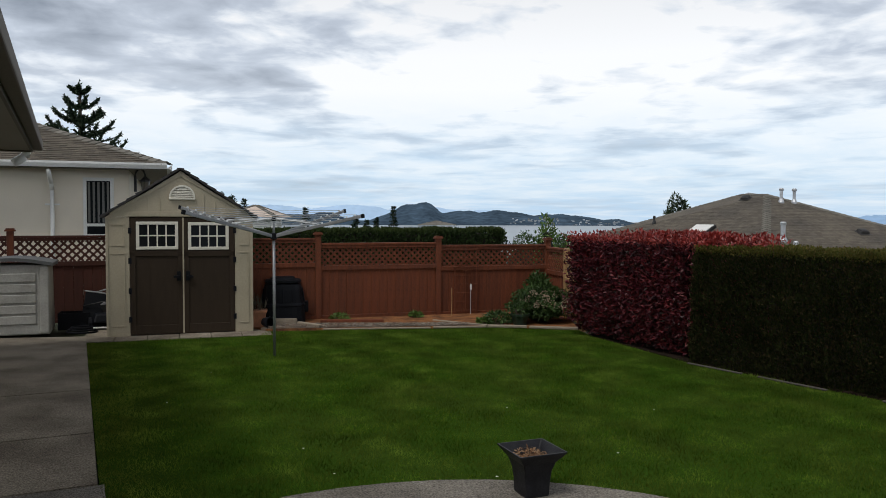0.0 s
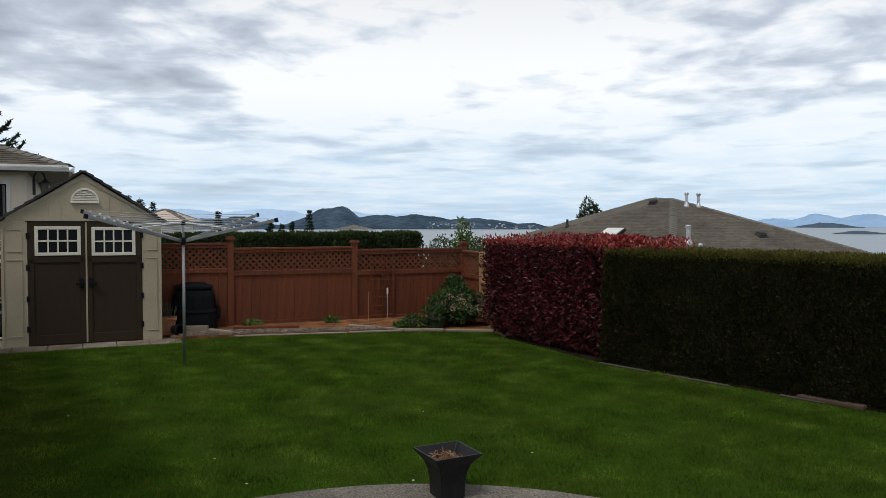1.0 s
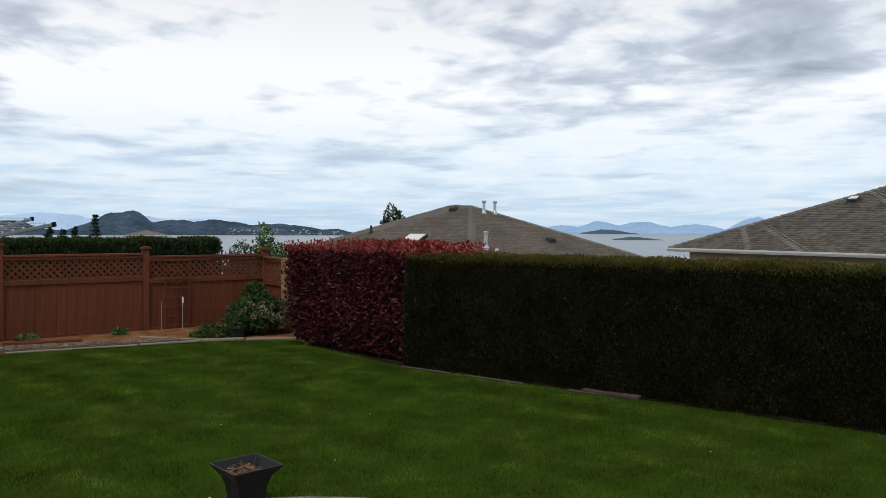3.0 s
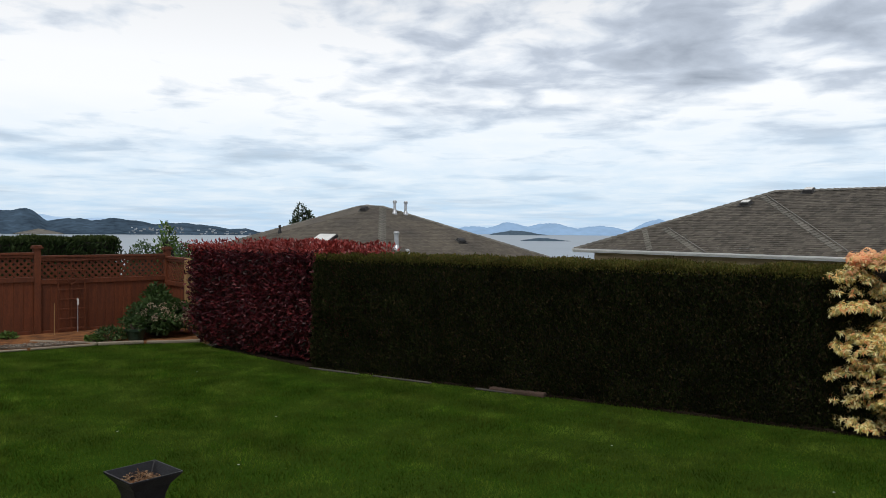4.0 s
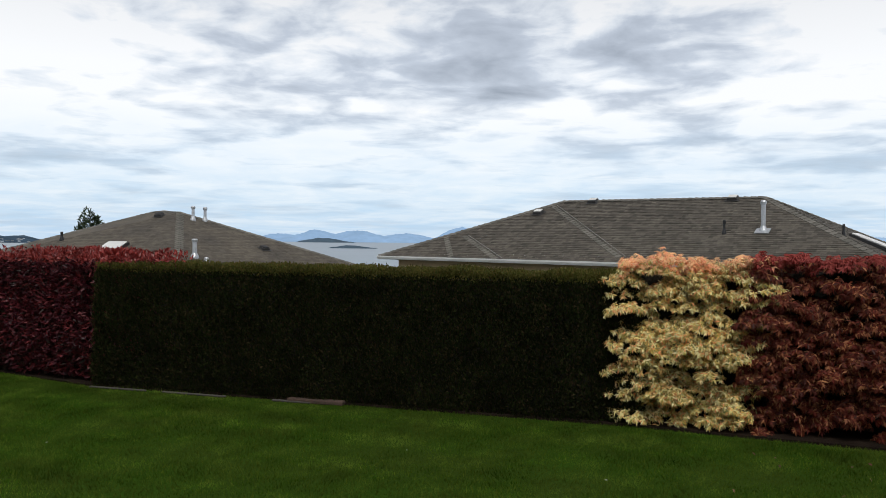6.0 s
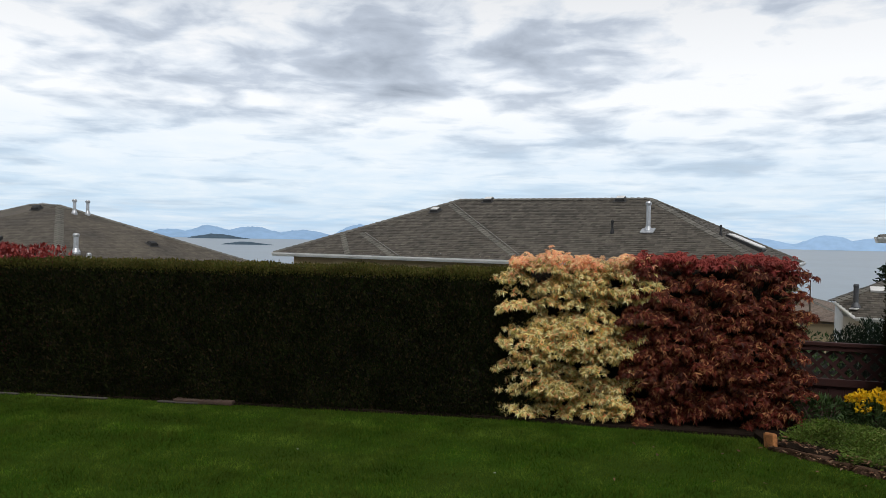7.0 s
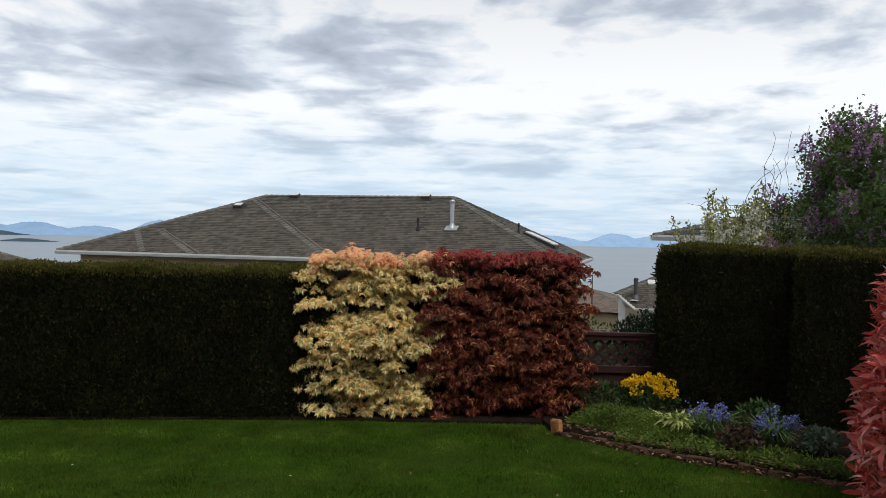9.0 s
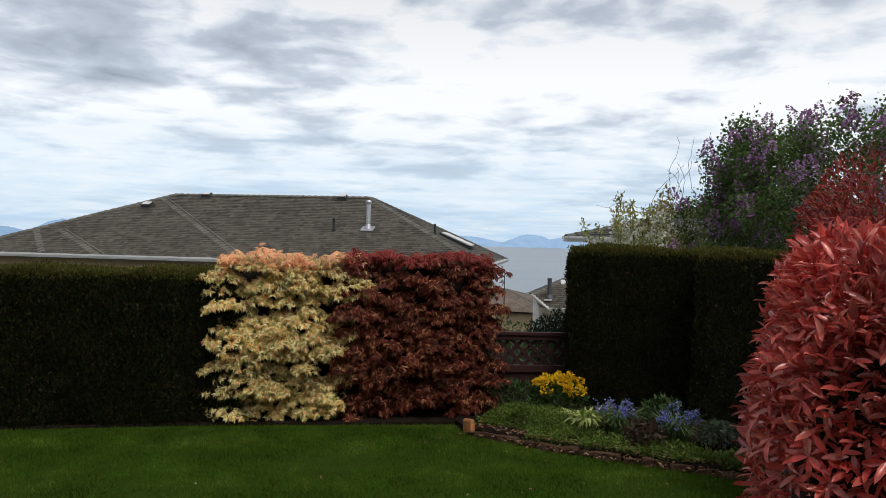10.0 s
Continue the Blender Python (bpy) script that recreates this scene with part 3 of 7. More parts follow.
def left_fence():
    p, q = Vector((-8.3, 11.7)), Vector((-5.0, 13.28))
    f = thing("side_fence", "dark red-brown board fence with lattice top", "fence", frame_along(p, q))
    d = (q - p).normalized()
    x = (Vector((-7.47, 12.1)) - p).dot(d)
    post(f, x, 1.56, FENCE_RED)
    panel(f, 0.0, x - 0.05, 1.44, 1.02, 0.02, FENCE_SHADED, pitch=0.125)
    panel(f, x + 0.05, x + 1.75, 1.44, 1.02, 0.02, FENCE_SHADED, pitch=0.125)


left_fence()


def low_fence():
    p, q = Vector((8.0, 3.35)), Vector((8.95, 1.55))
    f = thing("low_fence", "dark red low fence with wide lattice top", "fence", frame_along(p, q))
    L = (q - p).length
    # red stain darkened here: the fence's shade is put into its colour
    panel(f, 0.0, L, 0.765, 0.40, -0.05, mat("shaded_deep_red", (0.040, 0.009, 0.007), 0.8, 0.22, 3, 45, 0.2, objvar=0.10, stretch=(5, 5, 0.6)), pitch=0.15)


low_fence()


# ---- roofs ----


def courses(poly, material, name, parent, exposure=0.15, tab=0.16, thick=0.011, label=""):
    """A roof plane laid in shingle courses. poly: convex outline whose first edge is the eave."""
    P = [Vector(p) for p in poly]
    u = (P[1] - P[0]).normalized()
    n = (P[1] - P[0]).cross(P[-1] - P[0]).normalized()
    if n.z < 0:
        n = -n
    v = n.cross(u)
    if v.z < 0:
        v = -v
    flat = [((p - P[0]).dot(u), (p - P[0]).dot(v)) for p in P]

    def span(h):
        xs = []
        for (a0, b0), (a1, b1) in zip(flat, flat[1:] + flat[:1]):
            if abs(b1 - b0) < 1e-9:
                if abs(b0 - h) < 1e-6:
                    xs += [a0, a1]
            elif min(b0, b1) - 1e-9 <= h <= max(b0, b1) + 1e-9:
                xs.append(a0 + (a1 - a0) * (h - b0) / (b1 - b0))
        return (min(xs), max(xs)) if xs else None

    top = max(b for _, b in flat)
    verts, faces = [], []
    h, row = 0.0, 0
    while h < top - 0.01:
        h2 = min(h + exposure, top)
        a, b = span(h + 1e-6), span(h2 - 1e-6)
        x = a[0] - RNG.uniform(0, tab)
        while x < a[1]:
            w = tab * RNG.uniform(0.55, 1.3)
            x0, x1 = max(x, a[0]), min(x + w, a[1])
            if x1 - x0 > 0.01:
                t0, t1 = min(max(x0, b[0]), b[1]), min(max(x1, b[0]), b[1])
                up = thick * RNG.uniform(0.7, 1.5)
                k = len(verts)
                for (xx, hh, zz) in ((x0, h, up), (x1, h, up), (t1, h2, 0.002), (t0, h2, 0.002), (x0, h, -0.01), (x1, h, -0.01)):
                    verts.append(P[0] + u * xx + v * hh + n * zz)
                faces += [(k, k + 1, k + 2, k + 3), (k + 4, k + 5, k + 1, k)]
            x += w
        h, row = h2, row + 1
    return put(name, shape(verts, faces, material, name), parent, None, label)


def caps(parent, a, b, material=None, w=0.16, step=0.22, lift=0.02):
    """Overlapping cap shingles along a hip or ridge."""
    a, b = Vector(a), Vector(b)
    d = b - a
    n = max(2, int(d.length / step))
    s = d.length / n
    bm = bmesh.new()
    ridge_v = []
    for x, z in ((-0.02, 0.03), (s * 1.05, 0.008)):
        ridge_v.append([bm.verts.new((x, y, z - abs(y) * 0.38)) for y in (-w, 0, w)] + [bm.verts.new((x, y, z - 0.016 - abs(y) * 0.38)) for y in (w, 0, -w)])
    lo, hi = ridge_v
    for k in range(6):
        bm.faces.new((lo[k], lo[(k + 1) % 6], hi[(k + 1) % 6], hi[k]))
    bm.faces.new(lo[::-1])
    me = finish(bm, material or ROOF_CAP, 0, "ridge_cap")
    x = d.normalized()
    y = Vector((0, 0, 1)).cross(x).normalized()
    rot = Matrix((x, y, x.cross(y))).transposed().to_4x4()
    for k in range(n):
        put("ridge_cap", me, parent, Matrix.Translation(a + x * (k * s) + Vector((0, 0, lift))) @ rot)


def gutter(parent, a, b, material, inward, h=0.12, w=0.11):
    """A white gutter along an eave, on its fascia."""
    a, b = Vector(a), Vector(b)
    m = frame_along(a, b, a.z)
    L = (b - a).length
    bm = bmesh.new()
    prof = [(0.0, -h), (-w * 0.7, -h), (-w, -h * 0.35), (-w, 0.0), (-w + 0.012, 0.0), (-w + 0.012, -h * 0.3), (-0.012, -h * 0.8), (0.0, 0.0)]
    s = 1 if inward else -1
    ends = [[bm.verts.new((x, s * p, z)) for p, z in prof] for x in (0, L)]
    n = len(prof)
    for k in range(n):
        bm.faces.new((ends[0][k], ends[0][(k + 1) % n], ends[1][(k + 1) % n], ends[1][k]))
    bm.faces.new(ends[0][::-1])
    bm.faces.new(ends[1])
    return part("gutter", bm, material, parent, m=m, label="white metal gutter")


def wall_ring(parent, corners, z0, z1, material, name="wall"):
    bm = bmesh.new()
    n = len(corners)
    lo = [bm.verts.new((x, y, z0)) for x, y in corners]
    hi = [bm.verts.new((x, y, z1)) for x, y in corners]
    for k in range(n):
        bm.faces.new((lo[k], lo[(k + 1) % n], hi[(k + 1) % n], hi[k]))
    bm.faces.new(hi)
    return part(name, bm, material, parent)


def hip_house(name, label, origin, along, length, depth, eave, slope, ground_z, roof, wall, overhang=0.5, expo=0.15, hip_left=None, hip_right=None, gutters=True, back_hip=True, short=0.0):
    """A house with a hipped roof. origin: front left eave corner in plan; along: unit vector of the front eave; depth goes to its left-hand side."""
    h = thing(name, label, "house")
    o, e = Vector((*origin, 0)), Vector((*along, 0)).normalized()
    b = Vector((-e.y, e.x, 0))
    half = depth / 2
    hl = half if hip_left is None else hip_left
    hr = half if hip_right is None else hip_right

    def P(u, v, z):
        return o + e * u + b * v + Vector((0, 0, z))

    top = eave + slope * half
    c = [P(0, 0, eave), P(length, 0, eave), P(length, depth, eave), P(0, depth, eave)]
    r0, r1 = P(hl, half, top), P(length - hr, half, top)
    courses([c[0], c[1], r1, r0], roof, "roof", h, expo)
    courses([c[1], c[2], r1], roof, "roof", h, expo)
    courses([c[2], c[3], r0, r1], roof, "roof", h, 0.4, 2.0)
    courses([c[3], c[0], r0], roof, "roof", h, expo)
    for a, z in ((c[0], r0), (c[1], r1), (c[2], r1), (c[3], r0), (r0, r1)):
        caps(h, a, z)
    k = overhang
    ring = [P(k, k, 0), P(length - k - short, k, 0), P(length - k - short, depth - k, 0), P(k, depth - k, 0)]
    wall_ring(h, [(p.x, p.y) for p in ring], ground_z, eave - 0.12, wall)
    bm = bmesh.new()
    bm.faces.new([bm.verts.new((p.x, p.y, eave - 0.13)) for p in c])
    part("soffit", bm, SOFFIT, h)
    if gutters:
        gutter(h, c[0], c[1], WHITE_PAINT, True)
        gutter(h, c[3], c[0], WHITE_PAINT, True)
        gutter(h, c[1], c[2], WHITE_PAINT, True)
    return h, P, top

# ---- houses ----


def flue(parent, base, h, r=0.075, cap_r=0.12, material=None, name="flue_pipe"):
    x, y, z = base
    bm = bmesh.new()
    lathe(bm, [(r * 1.9, -0.12), (r * 1.9, 0.02), (r * 1.15, 0.14), (r, 0.16), (r, h - 0.12), (cap_r * 0.9, h - 0.11), (cap_r, h - 0.05), (r * 0.9, h)], 14, (x, y, z))
    part(name, bm, material or GALV, parent, smooth=False)


def roof_vent(parent, at, normal, facing, material, size=0.32, lid_mat=None):
    """A low box vent lying on a roof plane."""
    n = Vector(normal).normalized()
    x = Vector(facing).normalized()
    m = Matrix.Translation(at) @ Matrix((x, n.cross(x), n)).transposed().to_4x4()
    s = size / 2
    v = put("roof_vent", None, parent, m)
    box("flashing", (-s * 1.3, s * 1.3, -s * 1.3, s * 1.1, 0.015, 0.028), VENT_DARK, v)
    bm = bmesh.new()
    add_box(bm, -s, s, -s * 0.9, s * 0.9, 0.03, 0.11)
    for q in bm.verts:
        if q.co.z > 0.1:
            q.co.x *= 0.9
            q.co.y *= 0.9
    part("hood", bm, VENT_DARK, v, bevel=0.01)
    box("vent_lid", (-s * 0.8, s * 0.8, -s * 0.55, s * 0.75, 0.112, 0.135), lid_mat or material, v, bevel=0.008)


# neighbour in front: long grey hip roof seen over the hedge
H3_L, H3_R = Vector((15.855, 23.433)), Vector((20.509, 6.85))
h3_e = (H3_R - H3_L).normalized()
house3, P3, top3 = hip_house("neighbour_house", "single-storey house with grey shingled hip roof and white gutter", tuple(H3_L), tuple(h3_e), 16.5, 9.8, 1.10, 0.425, -2.9, ROOF_GREY, STUCCO_TAN, expo=0.145, hip_right=4.4)
N3 = (Vector((-h3_e.y, h3_e.x, 0)) * -0.425 + Vector((0, 0, 1))).normalized()
F3 = Vector((*h3_e, 0))


def on3(u, v, up=0.0):
    return P3(u, v, 1.10 + 0.425 * v) + N3 * up


for a, b in (((4.75, 4.45), (9.1, 0.35)), ((1.8, 1.72), (3.2, 0.05)), ((2.6, 1.75), (5.0, 0.02))):
    caps(house3, on3(*b, 0.0), on3(*a, 0.0), w=0.15, lift=0.012)
bm = bmesh.new()
for a, b in (((4.85, 4.45), (9.25, 0.35)), ((2.7, 1.75), (5.18, 0.03))):
    add_tube(bm, on3(*a, 0.03), on3(*b, 0.015), 0.014, sides=6)
part("valley_flashing", bm, mat("dull_flashing", (0.24, 0.23, 0.21), 0.6, 0.2), house3, "pale metal flashing in the roof valley")
for u, v in ((4.45, 3.75), (6.15, 4.75), (11.1, 4.75)):
    roof_vent(house3, on3(u, v), N3, F3, WHITE_PAINT, 0.34)
flue(house3, on3(12.65, 2.25), 0.90, 0.066, 0.095)
box("flashing", (-0.20, 0.20, -0.18, 0.18, -0.01, 0.02), GALV, house3, Matrix.Translation(on3(12.65, 2.2, 0.03)) @ Matrix((F3, N3.cross(F3), N3)).transposed().to_4x4())
flue(house3, on3(11.6, 2.05), 0.42, 0.035, 0.05, BLACK_METAL, "vent_pipe")
flue(house3, P3(14.7, 2.6, 1.10 + 0.47 * 1.75), 0.35, 0.03, 0.04, BLACK_METAL, "vent_pipe")
# skylight on the end slope
m = Matrix.Translation(P3(15.22, 4.0, 1.10 + 0.473 * 1.28)) @ Matrix((-Vector((*h3_e, 0)) * 0.92 + Vector((0, 0, 0.39)), Vector((-h3_e.y, h3_e.x, 0)) * -1, Vector((*h3_e, 0)) * 0.39 + Vector((0, 0, 0.92)))).transposed().to_4x4()
sk = put("skylight", None, house3, m)
box("curb", (-0.56, 0.56, -0.6, 0.6, 0.0, 0.09), BLACK_METAL, sk)
box("dome", (-0.52, 0.52, -0.55, 0.55, 0.09, 0.15), WHITE_PAINT, sk, bevel=0.03)
# downpipe at the end corner
tube("downpipe", [P3(16.45, 0.0, 0.98), P3(16.3, 0.2, 0.75), P3(16.05, 0.45, 0.55), P3(16.05, 0.45, -2.5)], 0.045, WHITE_PAINT, house3)


# neighbour further left: weathered pyramid roof with a near corner
def corner_house():
    h = thing("corner_house", "house with weathered brown-grey hip roof, flues and skylight", "house")

    def at(az, d, z):
        return Vector((-math.sin(radians(az)) * d, math.cos(radians(az)) * d, z))

    near = at(-20.0, 29.0, 0.24)
    right = at(-34.0, 35.0, 0.24)
    left = at(-4.5, 35.5, 0.24)
    back = right + left - near
    apex = at(-20.1, 36.0, 2.75)
    apex2 = at(-18.45, 38.2, 2.82)
    courses([near, right, apex], ROOF_OLD, "roof", h, 0.16, 0.17, 0.006)
    courses([left, near, apex], ROOF_OLD, "roof", h, 0.16, 0.17, 0.006)
    low = Vector((0, 0, -0.03))
    deck = [p + low for p in (near, right, back, left)] + [apex, apex2]
    put("roof_deck", shape(deck, [(0, 1, 4), (3, 0, 4), (3, 4, 5), (1, 2, 5, 4), (2, 3, 5)], ROOF_OLD, "roof_deck"), h)
    courses([right, back, apex2, apex], ROOF_OLD, "roof", h, 0.4, 2.0)
    courses([back, left, apex2], ROOF_OLD, "roof", h, 0.4, 2.0)
    for a, b in ((near, apex), (right, apex), (left, apex2), (apex, apex2)):
        caps(h, a, b, w=0.17)
    mid = (near + right + left + back) / 4
    ring = [mid + (p - mid) * 0.95 for p in (near, right, back, left)]
    wall_ring(h, [(p.x, p.y) for p in ring], -4.5, 0.25, STUCCO_TAN)
    nr = (right - near).cross(apex - near).normalized()
    nr = nr if nr.z > 0 else -nr
    nl = (left - near).cross(apex - near).normalized()
    nl = nl if nl.z > 0 else -nl

    def onto(az, z, normal, up=0.0):
        """The place on a slope in a direction from the garden, at a height."""
        k = near.dot(normal)
        dx, dy = -math.sin(radians(az)), math.cos(radians(az))
        d = (k - normal.z * z) / (normal.x * dx + normal.y * dy)
        return Vector((dx * d, dy * d, z)) + normal * up

    flue(h, onto(-20.97, 2.42, nr), 0.60, 0.065, 0.10)
    flue(h, onto(-21.77, 2.40, nr), 0.60, 0.065, 0.10)
    flue(h, onto(-21.10, 0.93, nr), 0.70, 0.085, 0.12)
    roof_vent(h, onto(-25.85, 1.20, nr), nr, right - near, BLACK_METAL, 0.36)
    roof_vent(h, onto(-18.75, 2.58, nl), nl, near - left, BLACK_METAL, 0.34)
    x = (near - left).normalized()
    sk = put("skylight", None, h, Matrix.Translation(onto(-15.75, 1.16, nl)) @ Matrix((x, nl.cross(x), nl)).transposed().to_4x4())
    box("curb", (-0.45, 0.45, -0.55, 0.55, 0.0, 0.12), BLACK_METAL, sk)
    box("dome", (-0.4, 0.4, -0.5, 0.5, 0.12, 0.17), WHITE_PAINT, sk, bevel=0.03)
    flue(h, onto(-12.7, 1.5, nl), 0.35, 0.05, 0.06, BLACK_METAL, "vent_pipe")
    flue(h, onto(-21.9, 0.72, nr), 0.22, 0.06, 0.09)


corner_house()

# neighbour on the left behind the side fence
house1, P1, top1 = hip_house("stucco_house", "cream stucco bungalow with brown shingled hip roof", (-16.86, 12.30), (0.931, 0.365), 11.0, 9.0, 2.87, 0.355, -0.1, ROOF_TAN, STUCCO, expo=0.15, short=0.27)


def window(parent, m, w, h, frame_w=0.06, bars=(), blind=False, label="white framed window"):
    """A window set in a wall: m at its lower left corner, x along the wall, y out of the wall."""
    o = put("window", None, parent, m, label)
    for dims in ((0, w, -0.03, 0.035, 0, frame_w), (0, w, -0.03, 0.035, h - frame_w, h), (0, frame_w, -0.03, 0.035, frame_w, h - frame_w), (w - frame_w, w, -0.03, 0.035, frame_w, h - frame_w)):
        box("window_frame", dims, WHITE_PAINT, o)
    for z in bars:
        box("window_bar", (frame_w, w - frame_w, -0.02, 0.03, z - 0.03, z + 0.03), WHITE_PAINT, o)
    box("pane", (frame_w, w - frame_w, -0.025, 0.004, frame_w, h - frame_w), GLASS, o, bevel=0)
    if blind:
        n = 5
        for k in range(n):
            x = frame_w + (w - 2 * frame_w) * (k + 0.5) / n
            box("blind_slat", (x - 0.022, x + 0.022, 0.006, 0.012, bars[0] + 0.05 if bars else frame_w, h - frame_w - 0.02), BLIND, o, bevel=0)


def wall1(u, z):
    return P1(u, 0.5, z)


w1 = Matrix((Vector((0.931, 0.365, 0)), Vector((0.365, -0.931, 0)), Vector((0, 0, 1)))).transposed().to_4x4()
window(house1, Matrix.Translation(P1(9.33, 0.495, 1.30)) @ w1, 0.60, 1.27, 0.07, bars=(0.27,), blind=True)
tube("downpipe", [P1(8.75, -0.05, 2.68), P1(8.75, 0.3, 2.45), P1(8.75, 0.43, 2.3), P1(8.75, 0.43, 0.0)], 0.042, WHITE_PAINT, house1, "white downpipe on the wall")
box("pipe_strap", (-0.14, 0.14, -0.012, 0.012, 0, 0.035), WHITE_PAINT, house1, Matrix.Translation(P1(8.75, 0.46, 1.98)) @ w1)


def own_house():
    """The eave overhead and the wall beside and behind the camera."""
    far, d = Vector((-5.84, 9.96)), Vector((0.470, -0.883))
    inn = Vector((-d.y, d.x)) * -1
    h = thing("home", "beige house with wide eaves beside the patio", "house")

    def P(a, b, z):
        q = far + d * a + inn * b
        return Vector((q.x, q.y, z))

    L = 19.0
    side = courses([P(0, 0, 2.72), P(L, 0, 2.72), P(L - 4.5, 4.5, 4.2), P(4.5, 4.5, 4.2)], ROOF_TAN, "roof", h, 0.16, 0.5)
    courses([P(0, 9, 2.72), P(0, 0, 2.72), P(4.5, 4.5, 4.2)], ROOF_TAN, "roof", h, 0.16, 0.5)
    courses([P(L, 0, 2.72), P(L, 9, 2.72), P(L - 4.5, 4.5, 4.2)], ROOF_TAN, "roof", h, 0.4, 2.0)
    courses([P(L, 9, 2.72), P(0, 9, 2.72), P(4.5, 4.5, 4.2), P(L - 4.5, 4.5, 4.2)], ROOF_TAN, "roof", h, 0.4, 2.0)
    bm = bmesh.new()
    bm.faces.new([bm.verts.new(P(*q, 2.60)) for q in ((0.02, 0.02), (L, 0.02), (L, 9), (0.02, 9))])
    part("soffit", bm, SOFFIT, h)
    m = Matrix((Vector((*d, 0)), Vector((*inn, 0)), Vector((0, 0, 1)))).transposed().to_4x4()
    base = Matrix.Translation((far.x, far.y, 0)) @ m
    box("fascia", (0, L, 0.0, 0.03, 2.58, 2.72), FASCIA, h, base)
    box("fascia", (0, 0.03, 0.03, 9, 2.58, 2.72), FASCIA, h, base)
    for a0, a1, b0, b1 in ((-0.09, L, -0.11, -0.002), (-0.10, -0.002, 0.0, 9)):
        bm = bmesh.new()
        vs = add_box(bm, a0, a1, b0, b1, 2.61, 2.735)
        part("gutter", bm, FASCIA, h, "taupe metal gutter", 0.012, base)
    tube("downpipe", [(-5.97, 10.03, 2.62), (-5.99, 10.02, 2.53), (-6.10, 9.94, 2.44)], 0.055, WHITE_PAINT, h, "white downpipe elbow under the eave", 10)
    wall_ring(h, [(P(a, b, 0).x, P(a, b, 0).y) for a, b in ((0.65, 0.65), (L - 0.6, 0.65), (L - 0.6, 8.4), (0.65, 8.4))], -0.1, 2.6, STUCCO)


own_house()


# houses lower down the slope
def at(az, d, z):
    return Vector((-math.sin(radians(az)) * d, math.cos(radians(az)) * d, z))


def far_house(name, label, az0, az1, d0, d1, depth, eave, slope, gz, roof, wall, expo=0.2, gutters=True):
    a, b = at(az0, d0, 0), at(az1, d1, 0)
    e = (b - a).normalized()
    return hip_house(name, label, (a.x, a.y), (e.x, e.y), (b - a).length, depth, eave, slope, gz, roof, wall, 0.45, expo, gutters=gutters)


WHITE_WALL = mat("white_siding", (0.84, 0.84, 0.82), 0.7, 0.06, 2, 40, 0.1)
ROOF_BROWN = mat("brown_shingle", (0.19, 0.145, 0.115), 0.92, 0.2, 1.0, 20, 0.3, island=0.2)
far_house("brown_roof_house", "low house with brown shingled hip roof down the slope", -64.5, -74.6, 52, 50, 8, -2.70, 0.30, -8.0, ROOF_BROWN, STUCCO_TAN, gutters=False)


def white_house():
    """A white house whose short rake and hip face the garden."""
    h = thing("white_house", "white house with grey shingled roof and steel chimney", "house")
    b0, b1 = at(-74.27, 29.0, -0.61), at(-86.0, 30.0, -0.61)
    u = (b1 - b0).normalized()
    back = Vector((-u.y, u.x, 0))
    back = back if back.dot(b0) > 0 else -back
    k = 0.45

    def Q(a, b, up=0.0):
        return b0 + u * a + back * b + Vector((0, 0, k * b + up))

    W, half = (b1 - b0).length, 4.0
    courses([Q(0, 0), Q(W, 0), Q(W - half, half), Q(2.75, half), Q(-0.57, 0.95)], ROOF_GREY, "roof", h, 0.16)
    ridge_a, ridge_b, low = Q(2.75, half), Q(W - half, half), Q(-0.57, 0.95)
    far_l, far_r = b0 + u * -0.57 + back * 8, b0 + u * W + back * 8
    courses([far_r, far_l, ridge_a, ridge_b], ROOF_GREY, "roof", h, 0.4, 2.0)
    courses([far_l, low, ridge_a], ROOF_GREY, "roof", h, 0.4, 2.0)
    for a, b in ((low, ridge_a), (ridge_a, ridge_b)):
        caps(h, a, b)
    tube("barge_board", [Q(0, 0, -0.06), Q(-0.57, 0.95, -0.06)], 0.06, WHITE_PAINT, h, "white barge board")
    gutter(h, Q(0, 0), Q(W, 0), WHITE_PAINT, True)
    ring = [b0 + u * -0.30 + back * 0.9, b0 + u * 0.35 + back * 0.4, b0 + u * (W - 0.4) + back * 0.4, b0 + u * (W - 0.4) + back * 7.6, b0 + u * -0.30 + back * 7.6]
    wall_ring(h, [(p.x, p.y) for p in ring], -6.5, -0.68, WHITE_WALL)
    flue(h, Q(0.05, 0.62), 0.78, 0.08, 0.09, mat("dark_steel", (0.11, 0.115, 0.125), 0.45, 0.2, 4, 40, 0.05, metal=0.5), "chimney_pipe")
    box("flashing", (-0.22, 0.22, -0.12, 0.12, -0.02, 0.02), WHITE_PAINT, h, Matrix.Translation(Q(0.02, 0.50, 0.02)))
    a = math.atan2(u.y, u.x)
    sk = put("skylight", None, h, Matrix.Translation(Q(1.05, 1.75, 0.06)) @ Matrix.Rotation(a, 4, "Z") @ Matrix.Rotation(math.atan(k), 4, "X"))
    box("curb", (-0.5, 0.5, -0.16, 0.16, -0.04, 0.04), WHITE_PAINT, sk)


